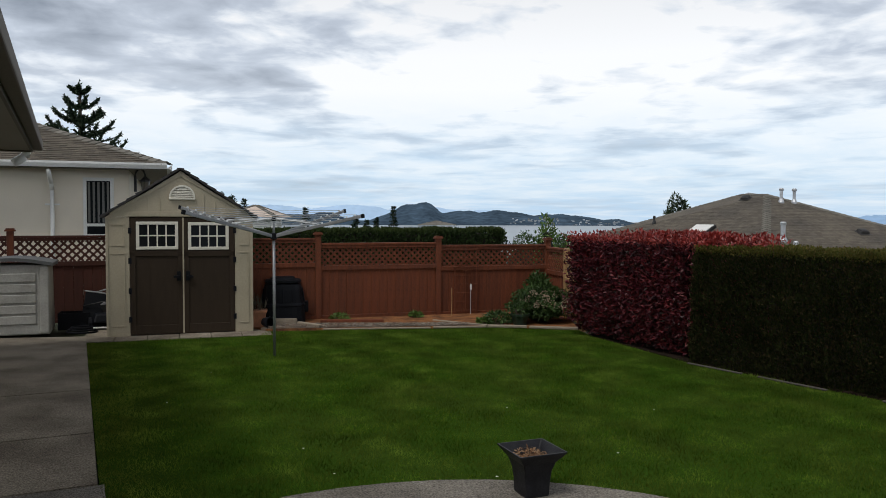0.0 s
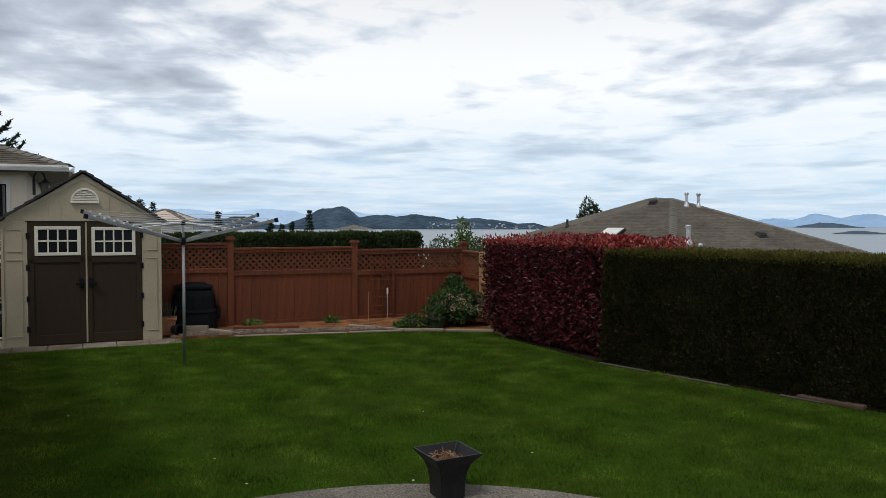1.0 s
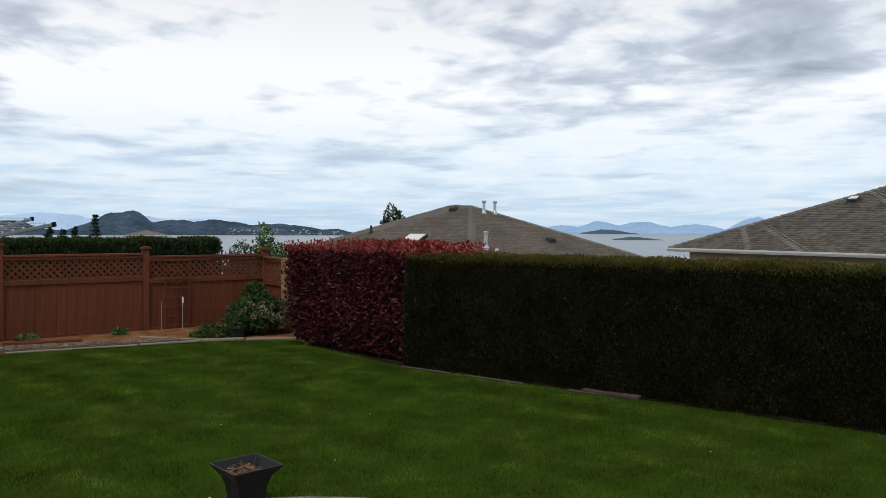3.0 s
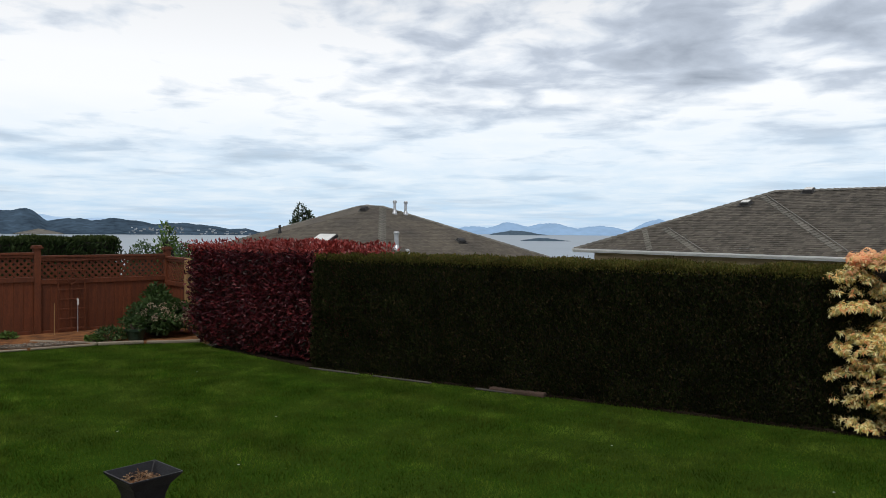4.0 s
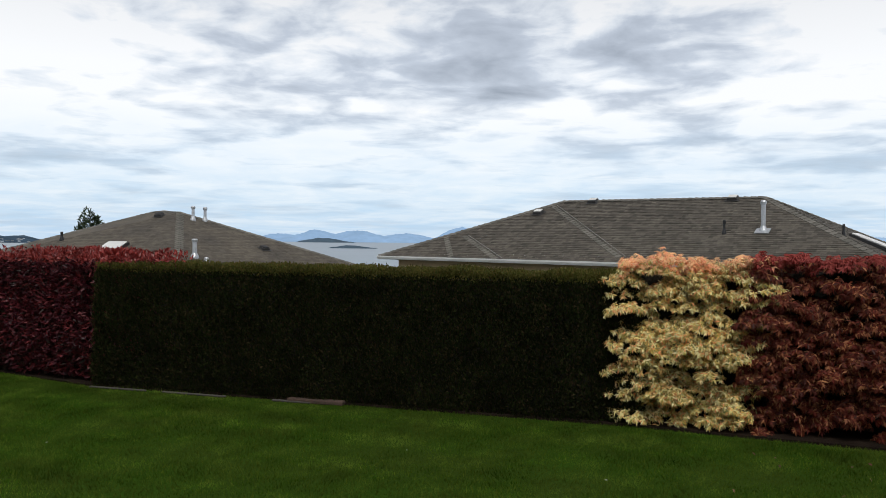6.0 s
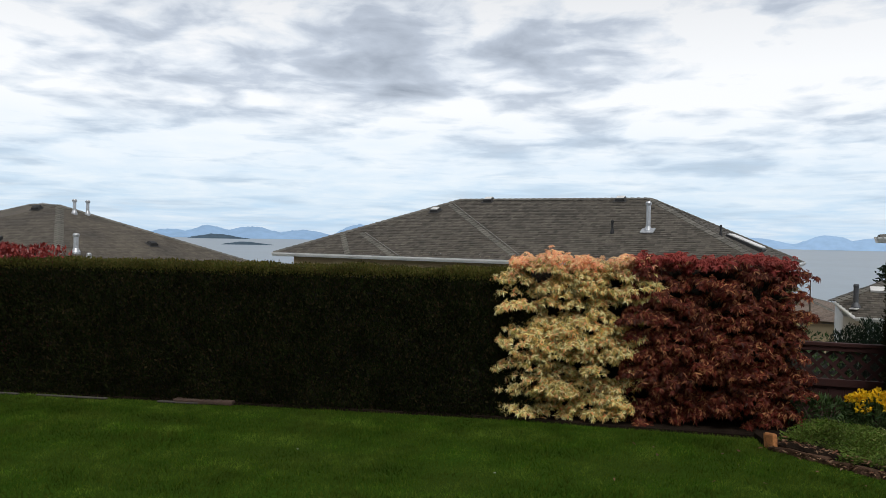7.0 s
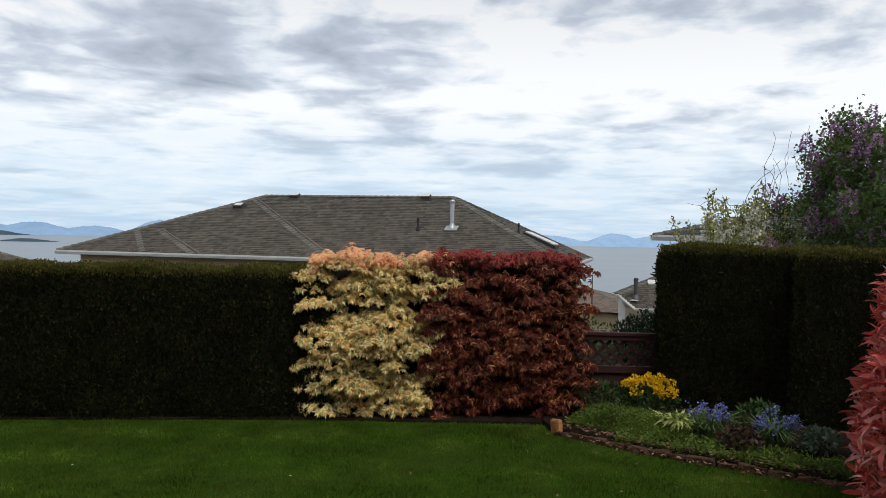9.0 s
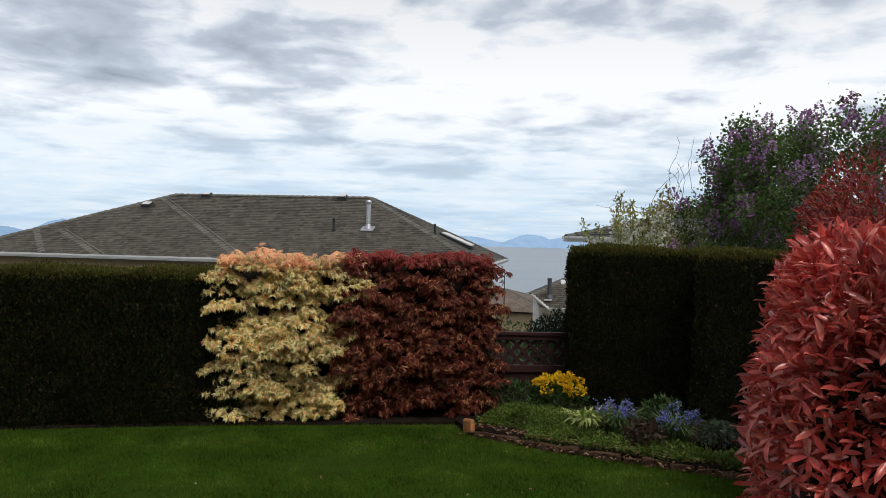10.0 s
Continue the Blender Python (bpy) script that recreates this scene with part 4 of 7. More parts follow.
white_house()
far_house("hedge_house", "house with dark grey shingled roof behind the clipped hedge", -75.6, -104.0, 17.5, 16.0, 9, 1.92, 0.30, -1.5, mat("charcoal_shingle", (0.060, 0.058, 0.058), 0.92, 0.2, 1.0, 30, 0.35, island=0.2), WHITE_WALL, 0.15)
far_house("ridge_house", "distant house with pale shingled roof beyond the hedge", 4.2, 1.4, 62, 62, 3.0, 1.12, 0.22, -4, ROOF_CAP, WHITE_WALL, gutters=False)
# the sky's reflection on this roof is put into its pale colour
far_house("pale_roof_house", "distant house with sunlit pale roof behind the fence", 18.5, 14.4, 44, 43, 3.0, 1.75, 0.42, -3, mat("sky_bright_shingle", (0.62, 0.52, 0.45), 0.7, 0.1, 1, 20, 0.1), WHITE_WALL, gutters=False)

# ---- shed ----


def shed():
    m = Matrix.Translation((SHED_L.x, SHED_L.y, 0.004)) @ Matrix((Vector((*SHED_DIR, 0)), Vector((*SHED_BACK, 0)), Vector((0, 0, 1)))).transposed().to_4x4()
    s = thing("garden_shed", "cream resin shed with brown double doors and small white windows", "shed", m)
    W, D, E, T = 2.07, 2.10, 1.76, 2.42
    d0, d1, dt = 0.325, 1.80, 1.745
    # front: side strips, header and gable
    for x0, x1 in ((0.0, d0 - 0.004), (d1 + 0.004, W)):
        o = box("front_panel", (x0, x1, 0.0, 0.05, 0.0, E - 0.02), CREAM, s, bevel=0.006)
        w = x1 - x0
        for z0, z1 in ((0.14, 1.22), (1.32, 1.64)):
            for a, b, c, d in ((x0 + 0.07, x1 - 0.06, z0, z0 + 0.018), (x0 + 0.07, x1 - 0.06, z1 - 0.018, z1), (x1 - 0.078, x1 - 0.06, z0 + 0.018, z1 - 0.018)):
                box("moulding", (a, b, -0.010, -0.001, c, d), CREAM, o, bevel=0.003)
        box("corner_trim", (x0 if x0 == 0 else x1 - 0.035, x0 + 0.035 if x0 == 0 else x1, -0.012, -0.001, 0, E - 0.03), CREAM, o, bevel=0.004)
    bm = bmesh.new()
    pts = [(0, E - 0.02), (d0, dt), (d1, dt), (W, E - 0.02), (W / 2, T)]
    lo = [bm.verts.new((x, 0.0, z)) for x, z in pts]
    hi = [bm.verts.new((x, 0.05, z)) for x, z in pts]
    bm.faces.new(lo)
    bm.faces.new(hi[::-1])
    for k in range(5):
        bm.faces.new((lo[k], hi[k], hi[(k + 1) % 5], lo[(k + 1) % 5]))
    gable = part("gable", bm, CREAM, s)
    box("header", (d0 - 0.06, d1 + 0.06, -0.016, -0.002, dt + 0.004, dt + 0.075), CREAM, gable, bevel=0.004)
    for x in (0.42, 0.58, 0.74, 1.36, 1.52, 1.68):
        zt = E + (T - E) * (1 - abs(x - W / 2) / (W / 2)) - 0.10
        if zt > dt + 0.12:
            box("batten", (x - 0.009, x + 0.009, -0.009, -0.001, dt + 0.08, zt), CREAM, gable, bevel=0.002)
    for sgn in (-1, 1):
        a, b = Vector((W / 2 + sgn * (W / 2 - 0.06), -0.01, E + 0.03)), Vector((W / 2, -0.01, T - 0.06))
        dd = b - a
        bm = bmesh.new()
        add_box(bm, 0, dd.length, -0.007, 0.007, -0.02, 0.02)
        part("rake_trim", bm, CREAM, gable, bevel=0.003, m=Matrix.Translation(a) @ Matrix.Rotation(-math.atan2(dd.z, dd.x), 4, "Y"))
    # louvred half-round vent
    v = put("vent", None, s, Matrix.Translation((W / 2 + 0.02, -0.004, 2.03)), "white half-round louvred vent")
    R = 0.185
    bm = bmesh.new()
    n = 16
    arcs = [[bm.verts.new((r * math.cos(math.pi * k / n), y, r * math.sin(math.pi * k / n))) for k in range(n + 1)] for r, y in ((R, 0), (R, -0.03), (R - 0.025, -0.03), (R - 0.025, 0))]
    for a, b in zip(arcs, arcs[1:]):
        for k in range(n):
            bm.faces.new((a[k], a[k + 1], b[k + 1], b[k]))
    part("vent_frame", bm, WHITE_TRIM, v)
    box("vent_sill", (-R, R, -0.032, 0, -0.03, 0.0), WHITE_TRIM, v)
    for k in range(6):
        z = 0.012 + k * 0.024
        w = math.sqrt(max(0.0, (R - 0.026) ** 2 - (z + 0.012) ** 2))
        box("louvre", (-w, w, -0.022, -0.004, z, z + 0.016), WHITE_TRIM, v, bevel=0.002)
    # back sheet in a darker cream: shade between the louvres painted on
    box("vent_back", (-R * 0.7, R * 0.7, -0.0035, -0.001, 0.0, R * 0.66), mat("vent_shade", (0.25, 0.23, 0.18), 0.8, 0.1), v, bevel=0)
    box("door_stop", (d0 - 0.03, d1 + 0.03, 0.058, 0.075, dt - 0.06, dt + 0.06), BROWN, s, bevel=0)
    # doors
    mid = (d0 + d1) / 2
    for x0, x1, side in ((d0, mid - 0.004, 1), (mid + 0.004, d1, -1)):
        door = put("door", None, s, None, "brown resin door")
        w0, w1, wz0, wz1 = (x0 + 0.085, x1 - 0.065, 1.265, 1.675) if side > 0 else (x0 + 0.065, x1 - 0.085, 1.255, 1.665)
        box("door_panel", (x0, x1, 0.012, 0.055, 0.015, dt - 0.008), BROWN, door, bevel=0.005)
        for dims in ((x0, x0 + 0.075, -0.004, 0.011, 0.015, wz0 - 0.03), (x1 - 0.075, x1, -0.004, 0.011, 0.015, wz0 - 0.03), (x0 + 0.075, x1 - 0.075, -0.004, 0.011, 0.015, 0.15), (x0, x1, -0.004, 0.011, wz0 - 0.10, wz0 - 0.012)):
            box("door_rail", dims, BROWN, door, bevel=0.005)
        for dims in ((x0, w0 - 0.004, -0.004, 0.011, wz0 - 0.012, dt - 0.01), (w1 + 0.004, x1, -0.004, 0.011, wz0 - 0.012, dt - 0.01), (w0 - 0.004, w1 + 0.004, -0.004, 0.011, wz1 + 0.004, dt - 0.01)):
            box("door_rail", dims, BROWN, door, bevel=0.004)
        for k in range(1, 3):
            gx = x0 + 0.075 + (x1 - x0 - 0.15) * k / 3
            box("door_groove", (gx - 0.004, gx + 0.004, 0.0095, 0.0115, 0.16, wz0 - 0.11), BROWN, door, bevel=0)
        win = [((w0, w1, -0.014, 0.011, wz0, wz0 + 0.045)), ((w0, w1, -0.014, 0.011, wz1 - 0.045, wz1)), ((w0, w0 + 0.045, -0.014, 0.011, wz0 + 0.045, wz1 - 0.045)), ((w1 - 0.045, w1, -0.014, 0.011, wz0 + 0.045, wz1 - 0.045))]
        for dims in win:
            box("window_frame", dims, WHITE_TRIM, door)
        for k in range(1, 4):
            x = w0 + 0.045 + (w1 - w0 - 0.09) * k / 4
            box("muntin", (x - 0.010, x + 0.010, -0.008, 0.009, wz0 + 0.045, wz1 - 0.045), WHITE_TRIM, door, bevel=0.002)
        zc = (wz0 + wz1) / 2
        box("muntin", (w0 + 0.045, w1 - 0.045, -0.009, 0.009, zc - 0.010, zc + 0.010), WHITE_TRIM, door, bevel=0.002)
        box("pane", (w0 + 0.04, w1 - 0.04, 0.002, 0.0115, wz0 + 0.04, wz1 - 0.04), GLASS, door, bevel=0)
        for z in (0.2, 0.62, 1.06, 1.50):
            hx = x0 if side > 0 else x1
            box("hinge", (hx - 0.022, hx + 0.022, -0.014, -0.004, z, z + 0.085), BLACK_PLASTIC, door, bevel=0.003)
        hx = x1 - 0.06 if side > 0 else x0 + 0.06
        bm = bmesh.new()
        add_box(bm, hx - 0.03, hx + 0.03, -0.018, -0.004, 0.80, 0.94)
        add_box(bm, hx - (0.075 if side > 0 else 0), hx + (0 if side > 0 else 0.075), -0.055, -0.03, 0.845, 0.88)
        add_tube(bm, (hx, -0.004, 0.865), (hx, -0.05, 0.865), 0.012)
        part("handle", bm, BLACK_PLASTIC, door, "black lever handle")
    box("astragal", (mid - 0.011, mid + 0.011, -0.010, -0.0045, 0.02, dt - 0.01), CREAM, s, bevel=0.002)
    # other walls
    for x0, x1, y0, y1 in ((0.002, 0.05, 0.052, D), (W - 0.05, W - 0.002, 0.052, D), (0.052, W - 0.052, D - 0.05, D)):
        box("side_wall", (x0, x1, y0, y1, 0.0, E - 0.03), CREAM, s, bevel=0.004)
    # roof: boards in shingle steps
    for sgn in (-1, 1):
        a = Vector((W / 2 + sgn * (W / 2 + 0.055), -0.06, E - 0.035))
        b = Vector((W / 2, -0.06, T + 0.025))
        sl = (b - a).length
        dx = (b - a).normalized()
        n = 9
        r = put("roof", None, s, None, "dark brown shingled roof")
        for k in range(n):
            p0, p1 = a + dx * (sl * k / n), a + dx * (sl * (k + 1) / n + (0.03 if k < n - 1 else 0.0))
            up = Vector((-dx.z, 0, dx.x)) * sgn * (-1)
            up = up if up.z > 0 else -up
            bm = bmesh.new()
            vs = []
            for y in (0, D + 0.12):
                vs.append([bm.verts.new(q + Vector((0, y, 0))) for q in (p0, p1, p1 + up * 0.022, p0 + up * 0.042)])
            lo, hi = vs
            for j in range(4):
                bm.faces.new((lo[j], lo[(j + 1) % 4], hi[(j + 1) % 4], hi[j]))
            bm.faces.new(lo)
            bm.faces.new(hi)
            part("shingle_course", bm, DARK_SHINGLE, r, bevel=0.003)
    box("ridge_cap", (W / 2 - 0.05, W / 2 + 0.05, -0.06, D + 0.07, T + 0.028, T + 0.044), DARK_SHINGLE, s, bevel=0.006)


shed()


def shed_pad():
    base = thing("shed_base", "row of concrete pavers under the shed", "pavers", Matrix.Translation((SHED_L.x, SHED_L.y, 0)) @ Matrix.Rotation(math.atan2(SHED_DIR.y, SHED_DIR.x), 4, "Z"), kind="structure")
    for j, (y0, y1) in enumerate(((-0.44, 0.16), (0.17, 2.2))):
        x = -0.32
        while x < 2.25:
            w = 0.44 if j == 0 else 1.3
            box("paver", (x + 0.004, min(x + w, 2.32) - 0.004, y0, y1, -0.05, 0.008 + RNG.uniform(-0.003, 0.003)), CONCRETE, base, bevel=0.008)
            x += w


shed_pad()


def clothes_line():
    c = thing("rotary_clothes_line", "grey metal rotary clothes line with four raised arms", "clothes line", pose(-2.63, 9.69, 0))
    bm = bmesh.new()
    add_tube(bm, (0, 0, -0.05), (0, 0, 1.53), 0.017, sides=14)
    part("pole", bm, ALU, c, smooth=True)
    bm = bmesh.new()
    add_tube(bm, (0, 0, 1.45), (0, 0, 1.75), 0.015, sides=12)
    part("upper_pole", bm, ALU, c, smooth=True)
    for z, h, r, nm in ((1.47, 0.085, 0.042, "lower_hub"), (1.705, 0.055, 0.032, "upper_hub")):
        bm = bmesh.new()
        lathe(bm, [(r * 0.7, z), (r, z + 0.012), (r, z + h - 0.012), (r * 0.7, z + h)], 14)
        part(nm, bm, BLACK_PLASTIC, c)
    z0 = 1.515
    ways = [(radians(-16), 1.765, 1.20), (radians(60), 1.835, 1.37), (radians(164), 1.87, 1.37), (radians(240), 1.80, 1.37)]
    for a, z1, L in ways:
        u = Vector((math.cos(a), math.sin(a), 0))
        arm = put("arm", None, c)
        bm = bmesh.new()
        p, q = u * 0.03 + Vector((0, 0, z0)), u * L + Vector((0, 0, z1))
        d = q - p
        m = Matrix.Translation(p) @ Matrix.Rotation(a, 4, "Z") @ Matrix.Rotation(-math.atan2(z1 - z0, L - 0.03), 4, "Y")
        add_box(bm, 0, d.length, -0.011, 0.011, -0.020, 0.020)
        part("tube", bm, ALU, arm, bevel=0.005, m=m)
        box("end_cap", (d.length - 0.005, d.length + 0.035, -0.015, 0.015, -0.025, 0.025), BLACK_PLASTIC, arm, m)
        s = u * 0.68 + Vector((0, 0, z0 + (z1 - z0) * 0.49 + 0.02))
        bm = bmesh.new()
        add_tube(bm, u * 0.02 + Vector((0, 0, 1.735)), s, 0.009)
        part("brace", bm, mat("white_coated_tube", (0.7, 0.71, 0.72), 0.4, 0.05), arm, smooth=True)
        for j in range(7):
            f = 0.36 + j * 0.095
            box("line_clip", (d.length * f - 0.008, d.length * f + 0.008, -0.014, 0.014, 0.018, 0.040), mat("white_clip", (0.6, 0.62, 0.64), 0.5, 0.05), arm, m, bevel=0.002)
    wire = mat("coated_line", (0.36, 0.38, 0.40), 0.5, 0.1)
    for j in range(7):
        f = 0.36 + j * 0.095
        bm, loop = bmesh.new(), []
        for one, two in zip(ways, ways[1:] + ways[:1]):
            pa, pb = (Vector((L * f * math.cos(a), L * f * math.sin(a), z0 + (z1 - z0) * f + 0.035)) for a, z1, L in (one, two))
            mid = (pa + pb) / 2 - Vector((0, 0, 0.012 + 0.02 * f))
            loop += [pa, mid]
        side = []
        for p in loop:
            out = Vector((p.x, p.y, 0)).normalized() * 0.003
            side.append([bm.verts.new(p + q) for q in (out, Vector((0, 0, 0.003)), -out, Vector((0, 0, -0.003)))])
        for p, q in zip(side, side[1:] + side[:1]):
            for k in range(4):
                bm.faces.new((p[k], p[(k + 1) % 4], q[(k + 1) % 4], q[k]))
        part("line", bm, wire, c)


clothes_line()


def compost_bin():
    c = thing("compost_bin", "black plastic compost bin with lid and side hatch", "compost bin", pose(-3.27, 12.74, 0.03, 0, 0, 14) @ Matrix.Diagonal((1.06, 1.06, 1.0, 1)))

    def rounded(bm, profile, n=32, p=3.4):
        """A tapered body with rounded square rings."""
        rings = []
        for r, z in profile:
            ring = []
            for k in range(n):
                a = k * math.tau / n
                f = r / (abs(math.cos(a)) ** p + abs(math.sin(a)) ** p) ** (1 / p)
                ring.append(bm.verts.new((f * math.cos(a), f * math.sin(a), z)))
            rings.append(ring)
        for lo, hi in zip(rings, rings[1:]):
            for k in range(n):
                bm.faces.new((lo[k], lo[(k + 1) % n], hi[(k + 1) % n], hi[k]))
        bm.faces.new(rings[0][::-1])
        bm.faces.new(rings[-1])

    bm = bmesh.new()
    rounded(bm, [(0.335, 0.0), (0.345, 0.03), (0.325, 0.27), (0.34, 0.285), (0.335, 0.31), (0.315, 0.33), (0.295, 0.54), (0.275, 0.62), (0.24, 0.655)])
    part("body", bm, BLACK_PLASTIC, c)
    bm = bmesh.new()
    rounded(bm, [(0.25, 0.645), (0.275, 0.655), (0.275, 0.685), (0.255, 0.70), (0.19, 0.705), (0.175, 0.735), (0.14, 0.745)])
    part("lid", bm, BLACK_PLASTIC, c)
    for a in range(4):
        m = Matrix.Rotation(a * math.pi / 2, 4, "Z")
        for x in (-0.14, 0.0, 0.14):
            bm = bmesh.new()
            add_tube(bm, (x, -0.322, 0.34), (x, -0.290, 0.56), 0.014, 0.010, 6)
            part("rib", bm, BLACK_PLASTIC, c, m=m)
    box("hatch", (0.30, 0.385, -0.11, 0.11, 0.16, 0.33), BLACK_PLASTIC, c, bevel=0.012)


compost_bin()


def pot_box():
    c = thing("planter_box", "terracotta coloured planter box with dry stems", "planter", pose(-3.55, 12.08, 0.03, 0, 0, 14))
    bm = bmesh.new()
    add_box(bm, -0.17, 0.17, -0.14, 0.14, 0, 0.26)
    for v in bm.verts:
        if v.co.z < 0.1:
            v.co.x *= 0.85
            v.co.y *= 0.85
    part("body", bm, TERRACOTTA, c, bevel=0.012)
    box("rim", (-0.185, 0.185, -0.155, 0.155, 0.225, 0.265), TERRACOTTA, c, bevel=0.008)
    n = 60
    pos = np.c_[RNG.uniform(-0.14, 0.14, n), RNG.uniform(-0.11, 0.11, n), np.full(n, 0.25)]
    tip = np.c_[RNG.normal(0, 0.3, n), RNG.normal(0, 0.3, n), np.ones(n)]
    put("stems", scatter("stems", pos, tip, rough_dirs(n), RNG.uniform(0.1, 0.3, n), 0.012, leaf_mat("dry_stem", [(0.05, 0.05, 0.03), (0.12, 0.10, 0.07), (0.2, 0.2, 0.18)]), SPRIG), c)
    d = thing("flower_pot", "small black plastic flower pot lying beside the planter", "pot", pose(-3.32, 11.95, 0.12, 90, 0, 50))
    bm = bmesh.new()
    lathe(bm, [(0.065, -0.08), (0.085, 0.06), (0.095, 0.06), (0.095, 0.085), (0.075, 0.085), (0.06, -0.06)], 16)
    part("pot", bm, BLACK_PLASTIC, d)


pot_box()


def storage_box():
    b = thing("storage_box", "pale grey resin storage box with dark grey lid", "storage box",
              Matrix.Translation((-6.37, 11.24, 0.012)) @ Matrix.Rotation(math.atan2(SHED_DIR.y, SHED_DIR.x) + 0.05, 4, "Z"))
    W, D, H = 1.05, 0.75, 1.03
    bm = bmesh.new()
    add_box(bm, -W, 0, 0, D, 0, H)
    for v in bm.verts:
        if v.co.z > 0.5:
            v.co.x = -W / 2 + (v.co.x + W / 2) * 0.96
    part("body", bm, GREY_RESIN, b, bevel=0.02)
    for k in range(5):
        z = 0.16 + k * 0.155
        box("panel_slat", (-W + 0.14, -0.18, -0.016, 0.002, z, z + 0.125), GREY_RESIN, b, bevel=0.012)
    for x0, x1 in ((-W + 0.01, -W + 0.10), (-0.13, -0.012)):
        box("corner_post", (x0, x1, -0.022, 0.002, 0.02, H - 0.02), GREY_RESIN, b, bevel=0.012)
    bm = bmesh.new()
    n = 10
    prof = [(-W - 0.03 + (W + 0.08) * k / n, H + 0.03 + 0.075 * math.sin(math.pi * k / n)) for k in range(n + 1)]
    lo = [bm.verts.new((x, -0.05, z)) for x, z in prof] + [bm.verts.new((x, -0.05, z - 0.05)) for x, z in prof[::-1]]
    hi = [bm.verts.new((v.co.x, D + 0.04, v.co.z)) for v in lo]
    k = len(lo)
    for i in range(k):
        bm.faces.new((lo[i], lo[(i + 1) % k], hi[(i + 1) % k], hi[i]))
    bm.faces.new(lo)
    bm.faces.new(hi[::-1])
    part("lid", bm, DARK_GREY_RESIN, b, "dark grey arched lid")


storage_box()


def mower():
    m = thing("lawn_mower", "black push mower with folded silver handle", "lawn mower", pose(-5.88, 12.02, 0.02, 0, 0, 30))
    bm = bmesh.new()
    add_box(bm, -0.24, 0.24, -0.35, 0.3, 0.10, 0.24)
    for v in bm.verts:
        if v.co.z > 0.2:
            v.co.x *= 0.8
            v.co.y *= 0.85
    part("deck", bm, BLACK_PLASTIC, m, bevel=0.03)
    bm = bmesh.new()
    lathe(bm, [(0.14, 0.22), (0.15, 0.28), (0.15, 0.36), (0.10, 0.41), (0.03, 0.42)], 16)
    part("engine", bm, BLACK_METAL, m)
    for x in (-0.27, 0.27):
        for y in (-0.28, 0.26):
            bm = bmesh.new()
            lathe(bm, [(0.06, -0.025), (0.10, -0.02), (0.10, 0.02), (0.06, 0.025)], 18)
            part("wheel", bm, BLACK_PLASTIC, m, m=Matrix.Translation((x, y, 0.10)) @ Matrix.Rotation(math.pi / 2, 4, "Y"))
    tube("handle", [(-0.22, 0.28, 0.25), (-0.22, 0.10, 0.52), (0.05, -0.15, 0.62), (0.30, -0.28, 0.70)], 0.012, ALU, m, "silver tube handle")
    tube("handle_bar", [(-0.35, -0.1, 0.35), (0.1, -0.2, 0.45)], 0.010, BLACK_METAL, m)
    d = thing("white_rail", "white metal rail lying on the concrete", "rail", pose(-5.62, 11.5, 0.07, 0, 0, 12))
    box("bar", (-0.22, 0.26, -0.012, 0.012, 0, 0.022), WHITE_PAINT, d)
    box("foot", (-0.2, -0.17, -0.03, 0.03, -0.058, 0.0), BLACK_PLASTIC, d)
    box("foot", (0.2, 0.23, -0.03, 0.03, -0.058, 0.0), BLACK_PLASTIC, d)
    o = thing("garden_hose", "coiled black hose on the concrete", "hose", pose(-6.0, 11.45, 0.012))
    bm = bmesh.new()
    for j in range(3):
        r = 0.22 - j * 0.03
        for k in range(20):
            a, b = k * math.tau / 20, (k + 1) * math.tau / 20
            add_tube(bm, (r * math.cos(a), r * 0.8 * math.sin(a), 0.015 + j * 0.03), (r * math.cos(b), r * 0.8 * math.sin(b), 0.015 + j * 0.03), 0.014, sides=6, caps=False)
    part("coil", bm, BLACK_PLASTIC, o)


mower()


def gap_clutter():
    """A black board that leans on its edge, with a bright rail along its top."""
    p = thing("leaning_board", "black board with a silver edge leaning beside the shed", "table", pose(-6.02, 11.75, 0.02, -14, 10, 24))
    box("tabletop", (-0.16, 0.24, -0.012, 0.012, 0.0, 0.56), BLACK_PLASTIC, p, bevel=0.006)
    box("edge_rail", (-0.18, 0.26, -0.018, 0.018, 0.562, 0.585), ALU, p, bevel=0.005)
    # made-up black box: unidentified clutter that darkens the gap beside the shed
    q = thing("clutter_box", "added black box standing for dark clutter on the concrete", "crate", pose(-6.30, 11.82, 0.012, 0, 0, 20))
    for dims in ((-0.22, 0.22, -0.16, -0.14, 0.0, 0.26), (-0.22, 0.22, 0.14, 0.16, 0.0, 0.26), (-0.22, -0.20, -0.14, 0.14, 0.0, 0.26), (0.20, 0.22, -0.14, 0.14, 0.0, 0.26), (-0.20, 0.20, -0.14, 0.14, 0.0, 0.02)):
        box("crate_side", dims, BLACK_PLASTIC, q)


gap_clutter()


